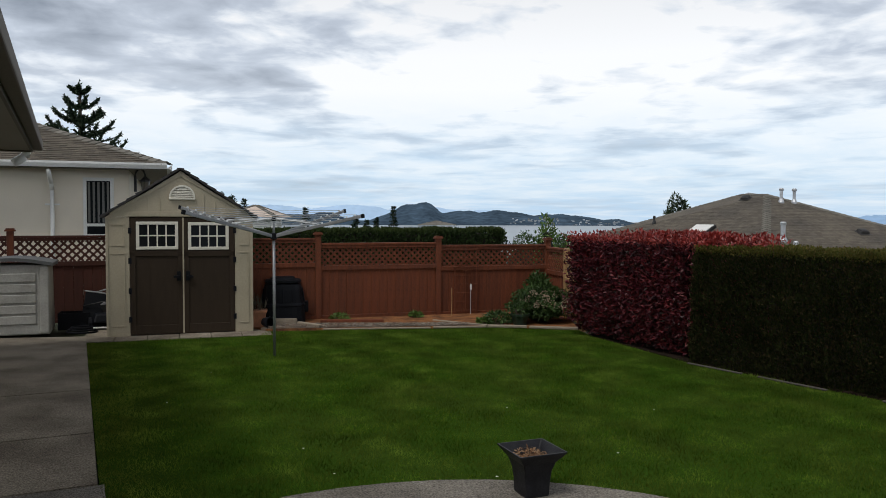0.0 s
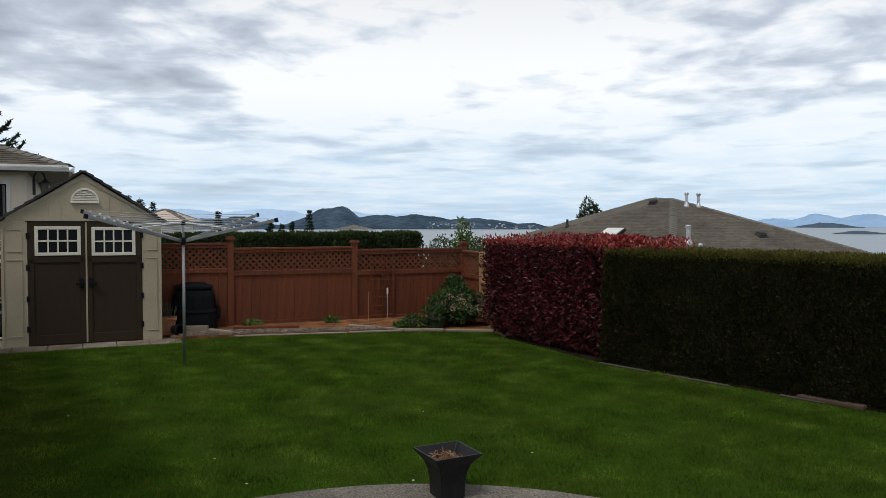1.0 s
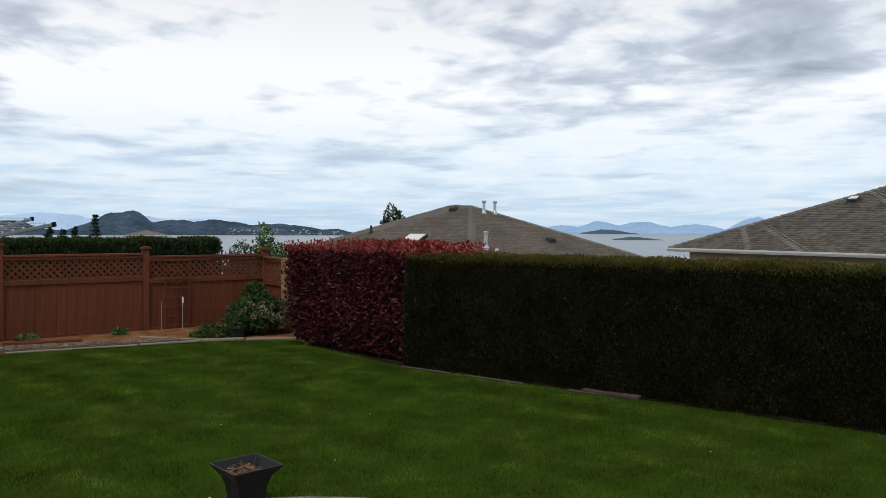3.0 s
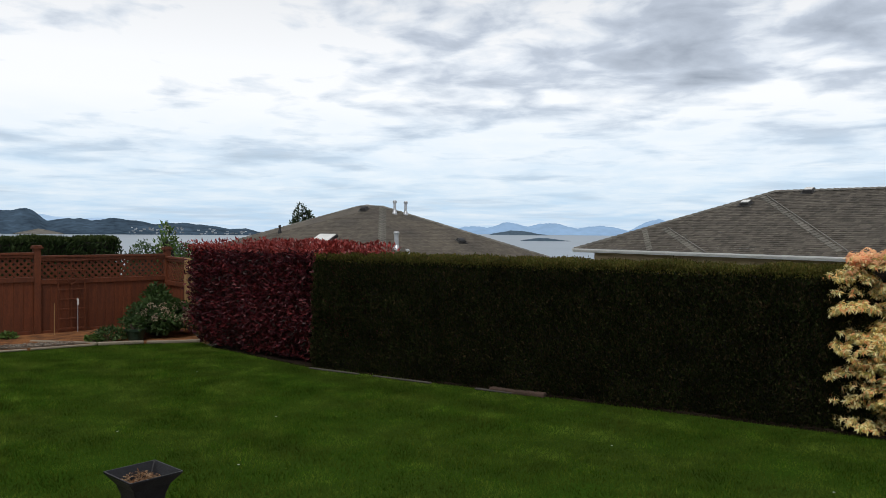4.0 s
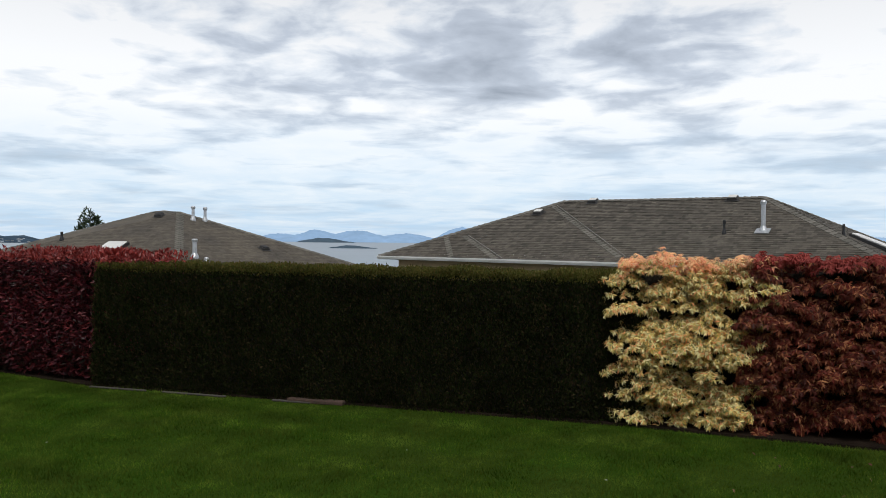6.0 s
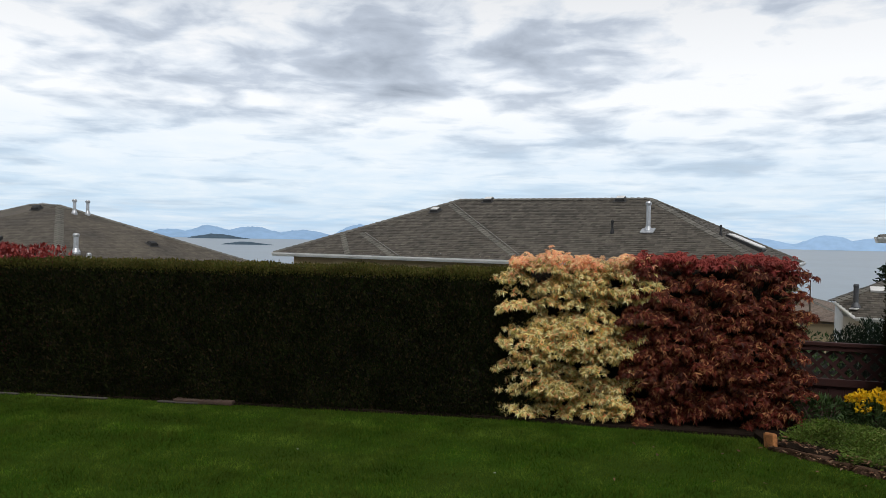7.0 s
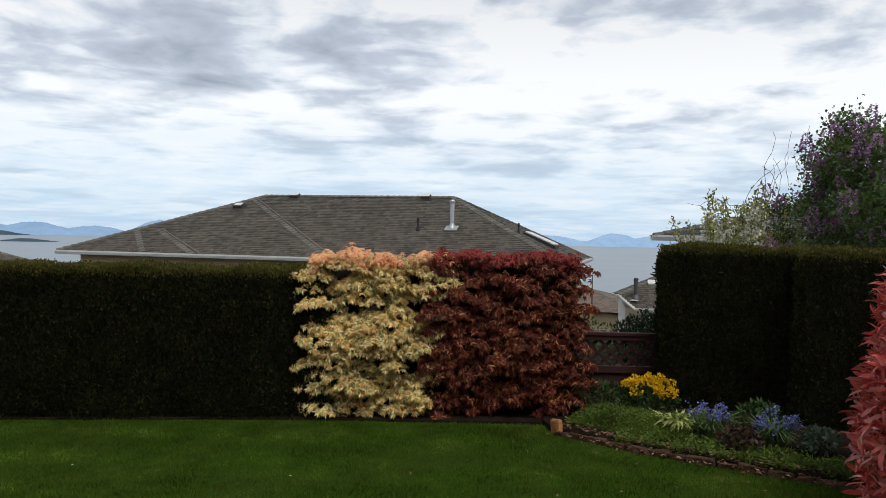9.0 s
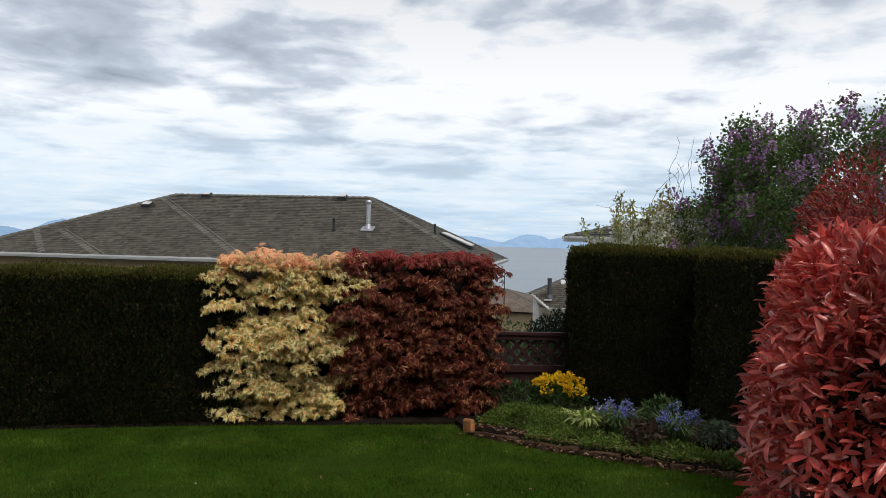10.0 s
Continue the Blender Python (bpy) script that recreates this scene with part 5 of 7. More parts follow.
def wall_lantern():
    c = P1(10.36, 0.43, 0)
    o = thing("wall_lantern", "black iron lantern hanging from a curved bracket", "lantern", Matrix.Translation((c.x, c.y, 2.28)) @ w1 @ Matrix.Scale(0.92, 4))
    box("wall_plate", (-0.03, 0.03, -0.07, 0.03, 0.0, 0.36), BLACK_METAL, o)
    pts = [(0.0 + 0.11 * (1 - math.cos(t)), 0.05, 0.36 + 0.16 * math.sin(t)) for t in np.linspace(0, math.pi, 9)]
    tube("bracket", [(0, 0.05, 0.1)] + pts, 0.02, BLACK_METAL, o)
    bm = bmesh.new()
    lathe(bm, [(0.02, 0.36), (0.06, 0.32), (0.13, 0.26), (0.13, 0.245), (0.10, 0.24), (0.075, 0.04), (0.085, 0.03), (0.03, -0.01)], 8, (0.22, 0.05, 0))
    part("lamp_body", bm, BLACK_METAL, o)
    bm = bmesh.new()
    lathe(bm, [(0.082, 0.06), (0.102, 0.22)], 8, (0.22, 0.05, 0))
    part("lamp_glass", bm, mat("smoked_glass", (0.09, 0.08, 0.06), 0.2, 0.1), o)


wall_lantern()


def planter():
    p = thing("planter", "black flared square planter with dry compost", "planter", pose(0.24, 4.90, 0.016, 0, 0, 24) @ Matrix.Diagonal((0.80, 0.80, 0.95, 1)))
    prof = [(0.096, 0.0), (0.103, 0.012), (0.107, 0.10), (0.117, 0.17), (0.140, 0.23), (0.205, 0.30), (0.205, 0.308), (0.194, 0.308), (0.150, 0.262), (0.128, 0.235)]
    bm = bmesh.new()
    rings = []
    for r, z in prof:
        pts = []
        for k in range(4):
            a, b = k, (k + 1) % 4
            cs = [(-1, -1), (1, -1), (1, 1), (-1, 1)]
            for t in (0.02, 0.5, 0.98):
                pts.append(bm.verts.new((r * (cs[a][0] * (1 - t) + cs[b][0] * t), r * (cs[a][1] * (1 - t) + cs[b][1] * t), z)))
        rings.append(pts)
    for lo, hi in zip(rings, rings[1:]):
        for k in range(12):
            bm.faces.new((lo[k], lo[(k + 1) % 12], hi[(k + 1) % 12], hi[k]))
    bm.faces.new(rings[0][::-1])
    part("pot", bm, mat("black_glazed_plastic", (0.010, 0.010, 0.013), 0.5, 0.3, 8, 60, 0.15, second=(0.018, 0.019, 0.023), spec=0.3), p)
    box("soil", (-0.112, 0.112, -0.112, 0.112, 0.20, 0.238), SOIL, p, bevel=0.01)
    n = 500
    pos = np.c_[RNG.uniform(-0.125, 0.125, n), RNG.uniform(-0.125, 0.125, n), RNG.uniform(0.238, 0.262, n)]
    pos[:, 2] += 0.02 * (1 - (np.abs(pos[:, 0]) / 0.125) ** 2)
    tip = rough_dirs(n) * [1, 1, 0.35]
    put("wood_chips", scatter("wood_chips", pos, tip, rough_dirs(n) * 0.6 + [0, 0, 1], RNG.uniform(0.015, 0.04, n), RNG.uniform(0.006, 0.012, n),
                              leaf_mat("wood_chip", [(0.10, 0.045, 0.02), (0.22, 0.12, 0.06), (0.32, 0.21, 0.12), (0.07, 0.03, 0.015)], 0.9, 0.0), SPRIG), p)


planter()


def trellis():
    d = (FENCE_C - FENCE_A).normalized()
    s = (Vector((-0.513, 13.87)) - FENCE_A).dot(d)
    t = thing("trellis", "red-brown wooden fan trellis with a diamond centre on the fence", "trellis", frame_along(FENCE_A, FENCE_C) @ Matrix.Translation((s, -0.075, 0)))
    for k, x in enumerate((0.03, 0.235, 0.44)):
        put("upright", finish_box(0.0, 0.018, 1.2), t, Matrix.Translation((x, 0, 0.0)))
    for k in range(8):
        z = 0.10 + k * 0.155
        w = 0.38 + 0.10 * min(1, k / 5)
        put("crossbar", finish_bar(w), t, Matrix.Translation((0.235 - w / 2, -0.014, z)))
    for a in (45, 135, 225, 315):
        put("diamond_bar", finish_bar(0.16), t, Matrix.Translation((0.235 + 0.113 * math.cos(radians(a + 45)), -0.028, 0.90 + 0.113 * math.sin(radians(a + 45)))) @ Matrix.Rotation(-radians(a + 180), 4, "Y"))
    k = thing("garden_stake", "thin stake with a white tag beside the trellis", "stake", frame_along(FENCE_A, FENCE_C) @ Matrix.Translation((s + 0.30, -0.16, 0.03)))
    bm = bmesh.new()
    add_tube(bm, (0, 0, -0.05), (0, 0, 0.55), 0.006)
    part("rod", bm, GALV, k)
    box("tag", (-0.016, 0.016, -0.012, -0.006, 0.44, 0.54), WHITE_PAINT, k)
    q = thing("garden_stake", "thin bamboo stake standing in the bed", "stake", frame_along(FENCE_A, FENCE_C) @ Matrix.Translation((s - 0.10, -0.30, 0.03)))
    bm = bmesh.new()
    add_tube(bm, (0, 0, -0.05), (0, 0, 0.50), 0.006)
    part("rod", bm, NEW_WOOD, q)


def finish_box(x, w, h):
    bm = bmesh.new()
    add_box(bm, x - w / 2, x + w / 2, -0.008, 0.008, 0.0, h)
    return finish(bm, FENCE_RED, 0.002, "upright")


def finish_bar(w):
    bm = bmesh.new()
    add_box(bm, 0, w, -0.006, 0.006, -0.009, 0.009)
    return finish(bm, FENCE_RED, 0.002, "crossbar")


trellis()


def street_lamp():
    base = at(-18.3, 75, -7)
    s = thing("street_lamp", "distant grey street lamp with curved arm", "street lamp", Matrix.Translation(base))
    pts = [(0, 0, 0), (0, 0, 10.2), (0.4, 0, 10.8), (1.0, 0, 11.0), (1.7, 0, 10.9)]
    tube("post", pts, 0.06, GALV, s)
    box("lamp_head", (1.5, 2.1, -0.12, 0.12, 10.75, 10.9), GALV, s)


street_lamp()

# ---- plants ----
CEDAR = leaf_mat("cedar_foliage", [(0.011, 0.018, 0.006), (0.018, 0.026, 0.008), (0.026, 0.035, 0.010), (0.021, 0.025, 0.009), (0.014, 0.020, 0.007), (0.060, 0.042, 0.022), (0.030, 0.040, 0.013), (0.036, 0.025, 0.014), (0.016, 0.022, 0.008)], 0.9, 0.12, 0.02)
# leaves along the top: paler and yellower than the sides
CEDAR_TOP = leaf_mat("cedar_top_leaf", [(0.055, 0.066, 0.012), (0.085, 0.085, 0.016), (0.12, 0.088, 0.024)], 0.7, 0.2, 0.15)


def clipped_hedge(name, label, p, q, height, thick, count, leaf=0.042, material=None, top_mat=None, back=1, wavy=0.05, group="", bottom=0.0, top_count=None):
    """A clipped hedge along p-q. The front is the line itself; it is thick towards the side given by back."""
    m = frame_along(p, q)
    L = (Vector(q) - Vector(p)).length
    h = thing(name, label, "hedge", m, group)
    # solid dark body that stands for the shade behind the leaves
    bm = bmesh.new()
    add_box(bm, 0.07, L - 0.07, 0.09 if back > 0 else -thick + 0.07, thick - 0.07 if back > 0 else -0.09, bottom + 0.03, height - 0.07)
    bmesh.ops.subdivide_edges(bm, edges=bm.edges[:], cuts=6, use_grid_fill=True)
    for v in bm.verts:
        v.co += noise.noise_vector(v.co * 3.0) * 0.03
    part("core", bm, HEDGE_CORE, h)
    # leaves on front, ends and top
    areas = np.array([L * height, L * thick, thick * height, thick * height, L * height * 0.35])
    n = (count * areas / areas.sum()).astype(int)
    P, Nn = [], []
    for k, c in enumerate(n):
        a, b = RNG.random(c), RNG.random(c)
        if k == 0:
            pos, nor = np.c_[a * L, np.zeros(c), bottom + b * (height - bottom)], (0, -back, 0)
        elif k == 1:
            pos, nor = np.c_[a * L, back * b * thick, np.full(c, height)], (0, 0, 1)
        elif k == 2:
            pos, nor = np.c_[np.zeros(c), back * a * thick, bottom + b * (height - bottom)], (-1, 0, 0)
        elif k == 3:
            pos, nor = np.c_[np.full(c, L), back * a * thick, bottom + b * (height - bottom)], (1, 0, 0)
        else:
            pos, nor = np.c_[a * L, np.full(c, back * thick), height * (0.65 + 0.35 * b)], (0, back, 0)
        P.append(pos)
        Nn.append(np.tile(np.array(nor, float), (c, 1)))
    pos, nor = np.concatenate(P), np.concatenate(Nn)
    # clumps: the surface moves in and out, with deeper holes
    wave = np.sin(pos[:, 0] * 5.1 + 2 * np.sin(pos[:, 2] * 3.3)) * 0.4 + np.sin(pos[:, 0] * 11.7 + pos[:, 2] * 6.1) * 0.3 + np.sin(pos[:, 2] * 9.3 - pos[:, 0] * 4.4) * 0.3
    depth = RNG.random(len(pos)) ** 2 * 0.12
    pos = pos + nor * (wave * wavy * 0.6 - depth + 0.015)[:, None]
    edge = np.clip((pos[:, 2] - height + 0.10) / 0.10, 0, 1) * (nor[:, 2] < 0.5)
    pos = pos - nor * (edge * 0.05)[:, None] + RNG.normal(0, 0.012, pos.shape)
    tip = nor * 0.55 + [0, 0, 0.85] + RNG.normal(0, 0.42, pos.shape)
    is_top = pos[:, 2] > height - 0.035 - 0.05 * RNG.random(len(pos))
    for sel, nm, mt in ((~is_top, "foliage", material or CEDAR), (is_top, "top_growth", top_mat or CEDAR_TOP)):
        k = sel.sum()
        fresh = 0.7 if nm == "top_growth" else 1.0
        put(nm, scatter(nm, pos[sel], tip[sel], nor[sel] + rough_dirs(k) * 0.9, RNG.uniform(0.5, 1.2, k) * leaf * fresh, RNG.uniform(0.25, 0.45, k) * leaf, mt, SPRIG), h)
    return h


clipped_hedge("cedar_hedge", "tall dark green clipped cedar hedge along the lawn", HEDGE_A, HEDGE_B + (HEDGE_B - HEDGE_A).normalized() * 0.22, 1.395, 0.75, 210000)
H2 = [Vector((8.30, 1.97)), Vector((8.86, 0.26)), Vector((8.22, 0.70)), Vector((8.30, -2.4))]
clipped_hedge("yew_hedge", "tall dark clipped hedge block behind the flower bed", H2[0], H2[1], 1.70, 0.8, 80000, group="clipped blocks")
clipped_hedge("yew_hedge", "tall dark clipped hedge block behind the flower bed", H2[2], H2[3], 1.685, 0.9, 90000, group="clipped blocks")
clipped_hedge("back_hedge", "dark green hedge behind the garden fence", at(16.2, 17.4, 0).xy, at(-1.95, 19.0, 0).xy, 1.44, 0.9, 30000, 0.10, leaf_mat("back_hedge_leaf", [(0.014, 0.028, 0.010), (0.026, 0.045, 0.013), (0.035, 0.055, 0.018)], 0.7, 0.15, 0.15), leaf_mat("back_hedge_top", [(0.03, 0.05, 0.012), (0.05, 0.07, 0.02)], 0.7, 0.2, 0.15))

# red-leaved hedge next to the cedar
PHOTINIA = leaf_mat("red_photinia_leaf", [(0.032, 0.005, 0.010), (0.060, 0.008, 0.015), (0.10, 0.014, 0.020), (0.17, 0.026, 0.028), (0.042, 0.008, 0.013), (0.02, 0.015, 0.009)], 0.45, 0.2, 0.25)
PHOTINIA_TOP = leaf_mat("red_photinia_shoot", [(0.17, 0.018, 0.018), (0.26, 0.032, 0.026), (0.34, 0.05, 0.038)], 0.4, 0.3, 0.5)
# dark red-black filling: shade inside the photinias put into the colour
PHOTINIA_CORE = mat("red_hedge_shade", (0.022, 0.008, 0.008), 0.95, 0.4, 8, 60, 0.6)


def red_hedge():
    corners = [Vector((1.37, 11.80)), Vector((2.49, 9.70)), Vector((3.22, 8.75)), Vector((3.68, 9.30)), Vector((3.1, 10.9)), Vector((2.4, 12.6))]
    h = thing("red_photinia_hedge", "clipped photinia hedge with glossy dark red leaves", "hedge")
    mid = sum(corners, Vector((0, 0))) / 6
    H = 1.475
    # solid core in that painted shade, seen between the leaves
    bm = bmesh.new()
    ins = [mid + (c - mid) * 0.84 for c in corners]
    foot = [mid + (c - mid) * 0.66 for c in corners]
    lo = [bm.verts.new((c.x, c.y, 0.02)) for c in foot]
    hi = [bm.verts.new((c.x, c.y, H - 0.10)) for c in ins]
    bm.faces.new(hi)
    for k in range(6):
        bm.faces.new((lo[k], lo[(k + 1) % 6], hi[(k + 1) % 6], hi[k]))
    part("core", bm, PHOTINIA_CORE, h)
    P, Nn = [], []
    for k, c in ((0, 14000), (5, 5000), (1, 3500)):
        a, b = corners[k], corners[(k + 1) % 6]
        u, w = RNG.random(c), RNG.random(c)
        n = Vector((b.y - a.y, a.x - b.x)).normalized()
        n = n if n.dot(a - mid) > 0 else -n
        P.append(np.c_[a.x + (b.x - a.x) * u, a.y + (b.y - a.y) * u, 0.06 + w * (H - 0.06)])
        Nn.append(np.tile((n.x, n.y, 0.0), (c, 1)))
    c = 7000
    t = RNG.dirichlet(np.ones(6) * 0.55, c)
    xy = t @ np.array([tuple(v) for v in corners])
    P.append(np.c_[xy, np.full(c, H)])
    Nn.append(np.tile((0, 0, 1.0), (c, 1)))
    pos, nor = np.concatenate(P), np.concatenate(Nn)
    lump = np.sin(pos[:, 0] * 7.3 + pos[:, 2] * 4) * np.sin(pos[:, 1] * 6.1 - pos[:, 2] * 5.2)
    pos = pos + nor * (lump * 0.05 - RNG.random(len(pos)) ** 2 * 0.20 + 0.04)[:, None]
    low = nor[:, 2] < 0.5
    pos[low] -= nor[low] * (np.clip(0.45 - pos[low, 2], 0, 1) * 0.30)[:, None]
    # sparser towards the ground, and loose sprays at the corner by the gate
    stay = (pos[:, 2] > 0.3) | (RNG.random(len(pos)) < 0.6 + 1.5 * pos[:, 2])
    pos, nor = pos[stay], nor[stay]
    c = 1500
    a = RNG.random(c) ** 1.5
    spray = np.c_[corners[0].x - 0.03 + 0.30 * a + RNG.normal(0, 0.06, c), corners[0].y - 0.05 - 0.35 * a + RNG.normal(0, 0.06, c), 0.25 + (H - 0.2) * RNG.random(c)]
    pos, nor = np.r_[pos, spray], np.r_[nor, np.tile((-0.8, -0.6, 0.0), (c, 1))]
    tip = nor * 0.55 + [0, 0, 0.25] + RNG.normal(0, 0.55, pos.shape)
    top = pos[:, 2] > H - 0.045 - 0.04 * RNG.random(len(pos))
    tip[top] += [0, 0, 0.12]
    for sel, nm, mt in ((~top, "foliage", PHOTINIA), (top, "top_growth", PHOTINIA_TOP)):
        k = sel.sum()
        put(nm, scatter(nm, pos[sel], tip[sel], nor[sel] + [0, 0, 0.5] + rough_dirs(k) * 0.7, RNG.uniform(0.050, 0.092, k) * (0.8 if nm == "top_growth" else 1.0), RNG.uniform(0.019, 0.031, k), mt, LEAF), h)
    bm = bmesh.new()
    for k in range(9):
        q = corners[0].lerp(corners[1], 0.1 + 0.1 * k) + (mid - corners[0]) * 0.30
        add_tube(bm, (q.x, q.y, -0.02), (q.x + 0.05 * math.sin(k * 2.1), q.y + 0.04 * math.cos(k * 3), 0.5), 0.018, 0.012, 6)
    part("stems", bm, BARK, h)


red_hedge()


def pieris(name, label, p, q, height, tones, top_tones, seed, pads, leaf=0.048, droop=0.35, slant=0.0):
    """An evergreen shrub in flat tiers: pads of drooping leaf whorls with dark gaps between them."""
    rng = np.random.default_rng(seed)
    m = frame_along(p, q)
    L = (Vector(q) - Vector(p)).length
    s = thing(name, label, "shrub", m)
    bm = bmesh.new()
    for k in range(7):
        x = L * (0.2 + 0.6 * rng.random())
        pts = [Vector((x, 0.45, 0))]
        for j in range(4):
            pts.append(pts[-1] + Vector((rng.normal(0, 0.12), rng.normal(-0.03, 0.06), height * 0.22)))
        for j, (a, b) in enumerate(zip(pts, pts[1:])):
            add_tube(bm, a, b, 0.02 - j * 0.004, 0.016 - j * 0.004, 6, False)
    part("stems", bm, BARK, s)
    # dark block behind the pads, painted as the shade in their gaps
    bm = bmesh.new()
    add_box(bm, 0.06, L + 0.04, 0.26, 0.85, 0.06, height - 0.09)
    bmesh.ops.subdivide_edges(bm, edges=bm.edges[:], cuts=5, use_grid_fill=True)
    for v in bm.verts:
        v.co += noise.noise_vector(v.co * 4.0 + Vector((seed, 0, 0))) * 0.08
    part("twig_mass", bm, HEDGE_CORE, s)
    W, X = [], []
    rows = int(height / 0.090)
    for r in range(rows):
        z0 = 0.09 + (height - 0.17) * r / (rows - 1)
        cols = max(2, int(L / 0.225))
        for c in range(cols + (r % 2)):
            x = L * (c + (0.5 if r % 2 == 0 else 0.0)) / cols + rng.normal(0, 0.06)
            x = min(max(x, -0.02), L) + slant * (z0 / height - 0.45) * max(0.0, x / L - 0.4)
            z = z0 + rng.normal(0, 0.032)
            y = rng.normal(-0.08, 0.055) + 0.05 * (z < 0.35)
            size = rng.uniform(0.75, 1.35)
            k = int(pads * size * size)
            a, rr = rng.uniform(0, math.tau, k), np.sqrt(rng.random(k))
            dd = np.c_[np.cos(a) * rr, np.sin(a) * rr, 0.85 * (1 - rr ** 2) - 0.35]
            tilt = rng.normal(0, 0.25)
            W.append(np.array((x, y + 0.08, z)) + dd * [0.165 * size, 0.14, 0.082 * size] + np.outer(dd[:, 0] * 0.15 * tilt, [0, 0, 1]) + rng.normal(0, 0.012, (k, 3)))
            X.append(unit(dd * [0.6, 0.5, 0.0] + [0, -0.55, 0.8] + rng.normal(0, 0.22, (k, 3))))
    k = int(L * 520)
    W.append(np.c_[rng.uniform(-0.03, L + slant * 0.4, k), rng.uniform(-0.14, 0.65, k), height + rng.normal(-0.015, 0.026, k)])
    W[-1][:, 2] += 0.022 * np.sin(W[-1][:, 0] * 7.5 + seed) + 0.012 * np.sin(W[-1][:, 0] * 19.0)
    X.append(unit(np.c_[rng.normal(0, 0.3, k), rng.normal(-0.3, 0.3, k), np.ones(k)]))
    k = int(L * 130)
    for x in (0.0, L):
        W.append(np.c_[x + rng.normal(0, 0.04, k), rng.uniform(0, 0.7, k), rng.uniform(0.08, height, k)])
        X.append(unit(np.c_[np.full(k, -1.0 if x == 0 else 1.0), rng.normal(-0.2, 0.4, k), rng.uniform(0.2, 0.9, k)]))
    w = np.concatenate(W)
    n_leaf = 9
    n = len(w)
    ang = (np.arange(n_leaf) / n_leaf * math.tau)[None] + rng.uniform(0, math.tau, (n, 1))
    axis = np.concatenate(X)
    e1 = unit(np.cross(axis, [0.31, 0.92, 0.23]))
    e2 = np.cross(axis, e1)
    rise = rng.uniform(-0.7, 0.2, (n, n_leaf, 1))
    tip = np.cos(ang)[..., None] * e1[:, None] + np.sin(ang)[..., None] * e2[:, None] + axis[:, None] * rise + np.array([0, 0, -droop])
    pos = np.repeat(w[:, None], n_leaf, 1)
    ln = rng.uniform(0.65, 1.3, (n, n_leaf)) * leaf
    top = np.repeat((w[:, 2] > height - 0.06 + 0.03 * np.sin(w[:, 0] * 9.0 + seed) + rng.normal(0, 0.05, n))[:, None], n_leaf, 1).ravel()
    pos, tip, ln = pos.reshape(-1, 3), tip.reshape(-1, 3), ln.ravel()
    up = np.repeat(axis[:, None], n_leaf, 1).reshape(-1, 3)
    for sel, nm, tn in ((~top, "foliage", tones), (top, "new_growth", top_tones)):
        put(nm, scatter(nm, pos[sel], tip[sel], up[sel], ln[sel], ln[sel] * 0.30, leaf_mat(name + "_" + nm, tn, 0.5, 0.32, 0.22), LEAF, 1.1), s)
    return s


split = Vector((6.62, 3.76))
pieris("golden_pieris", "pieris shrub with cream and yellow leaves and coral top growth", HEDGE_B + Vector((0.04, -0.05)), split + Vector((0.02, -0.02)), 1.56,
       [(0.94, 0.78, 0.32), (0.96, 0.88, 0.50), (0.50, 0.42, 0.10), (0.94, 0.60, 0.23), (0.24, 0.24, 0.05), (0.90, 0.38, 0.16), (0.95, 0.85, 0.44), (0.12, 0.14, 0.035), (0.85, 0.70, 0.26)],
       [(0.97, 0.50, 0.25), (0.97, 0.64, 0.33), (0.95, 0.38, 0.22), (0.97, 0.78, 0.45)], 11, 48, leaf=0.046, droop=0.25, slant=0.42)
pieris("red_pieris", "pieris shrub with rust-red and bronze leaves", split + Vector((0.02, -0.02)), HEDGE_C, 1.59,
       [(0.11, 0.014, 0.009), (0.16, 0.024, 0.013), (0.07, 0.012, 0.008), (0.48, 0.21, 0.09), (0.15, 0.026, 0.014), (0.045, 0.013, 0.008), (0.22, 0.055, 0.025), (0.10, 0.018, 0.010)],
       [(0.30, 0.045, 0.04), (0.38, 0.075, 0.06), (0.25, 0.035, 0.03)], 12, 38, leaf=0.052, droop=0.45)


def cream_sports():
    """A few cream whorls that show at the end of the red shrub."""
    s = thing("cream_pieris_sprig", "cream pieris sprigs growing out of the red shrub", "shrub", frame_along(split, HEDGE_C))
    L = (HEDGE_C - split).length
    rng = np.random.default_rng(91)
    P, T = [], []
    for x, y, z in ((L + 0.02, 0.10, 1.25), (L - 0.02, 0.16, 1.28), (L + 0.06, 0.16, 0.95), (L + 0.02, 0.12, 0.90)):
        for k in range(9):
            c = np.array((x, y, z)) + rng.normal(0, 0.045, 3)
            a = np.arange(8) * math.tau / 8 + rng.uniform(0, 6)
            P.append(np.tile(c, (8, 1)))
            T.append(np.c_[np.cos(a), np.sin(a) - 0.3, rng.uniform(-0.6, 0.2, 8)])
    P, T = np.concatenate(P), np.concatenate(T)
    put("foliage", scatter("foliage", P, T, np.tile((0.1, -0.5, 0.8), (len(P), 1)), 0.05, 0.0135, bpy.data.materials["golden_pieris_foliage"], LEAF, 1.0), s)
    tube("stem", [(L - 0.25, 0.35, 0.0), (L - 0.12, 0.25, 0.7), (L, 0.14, 1.26)], 0.008, BARK, s)


cream_sports()


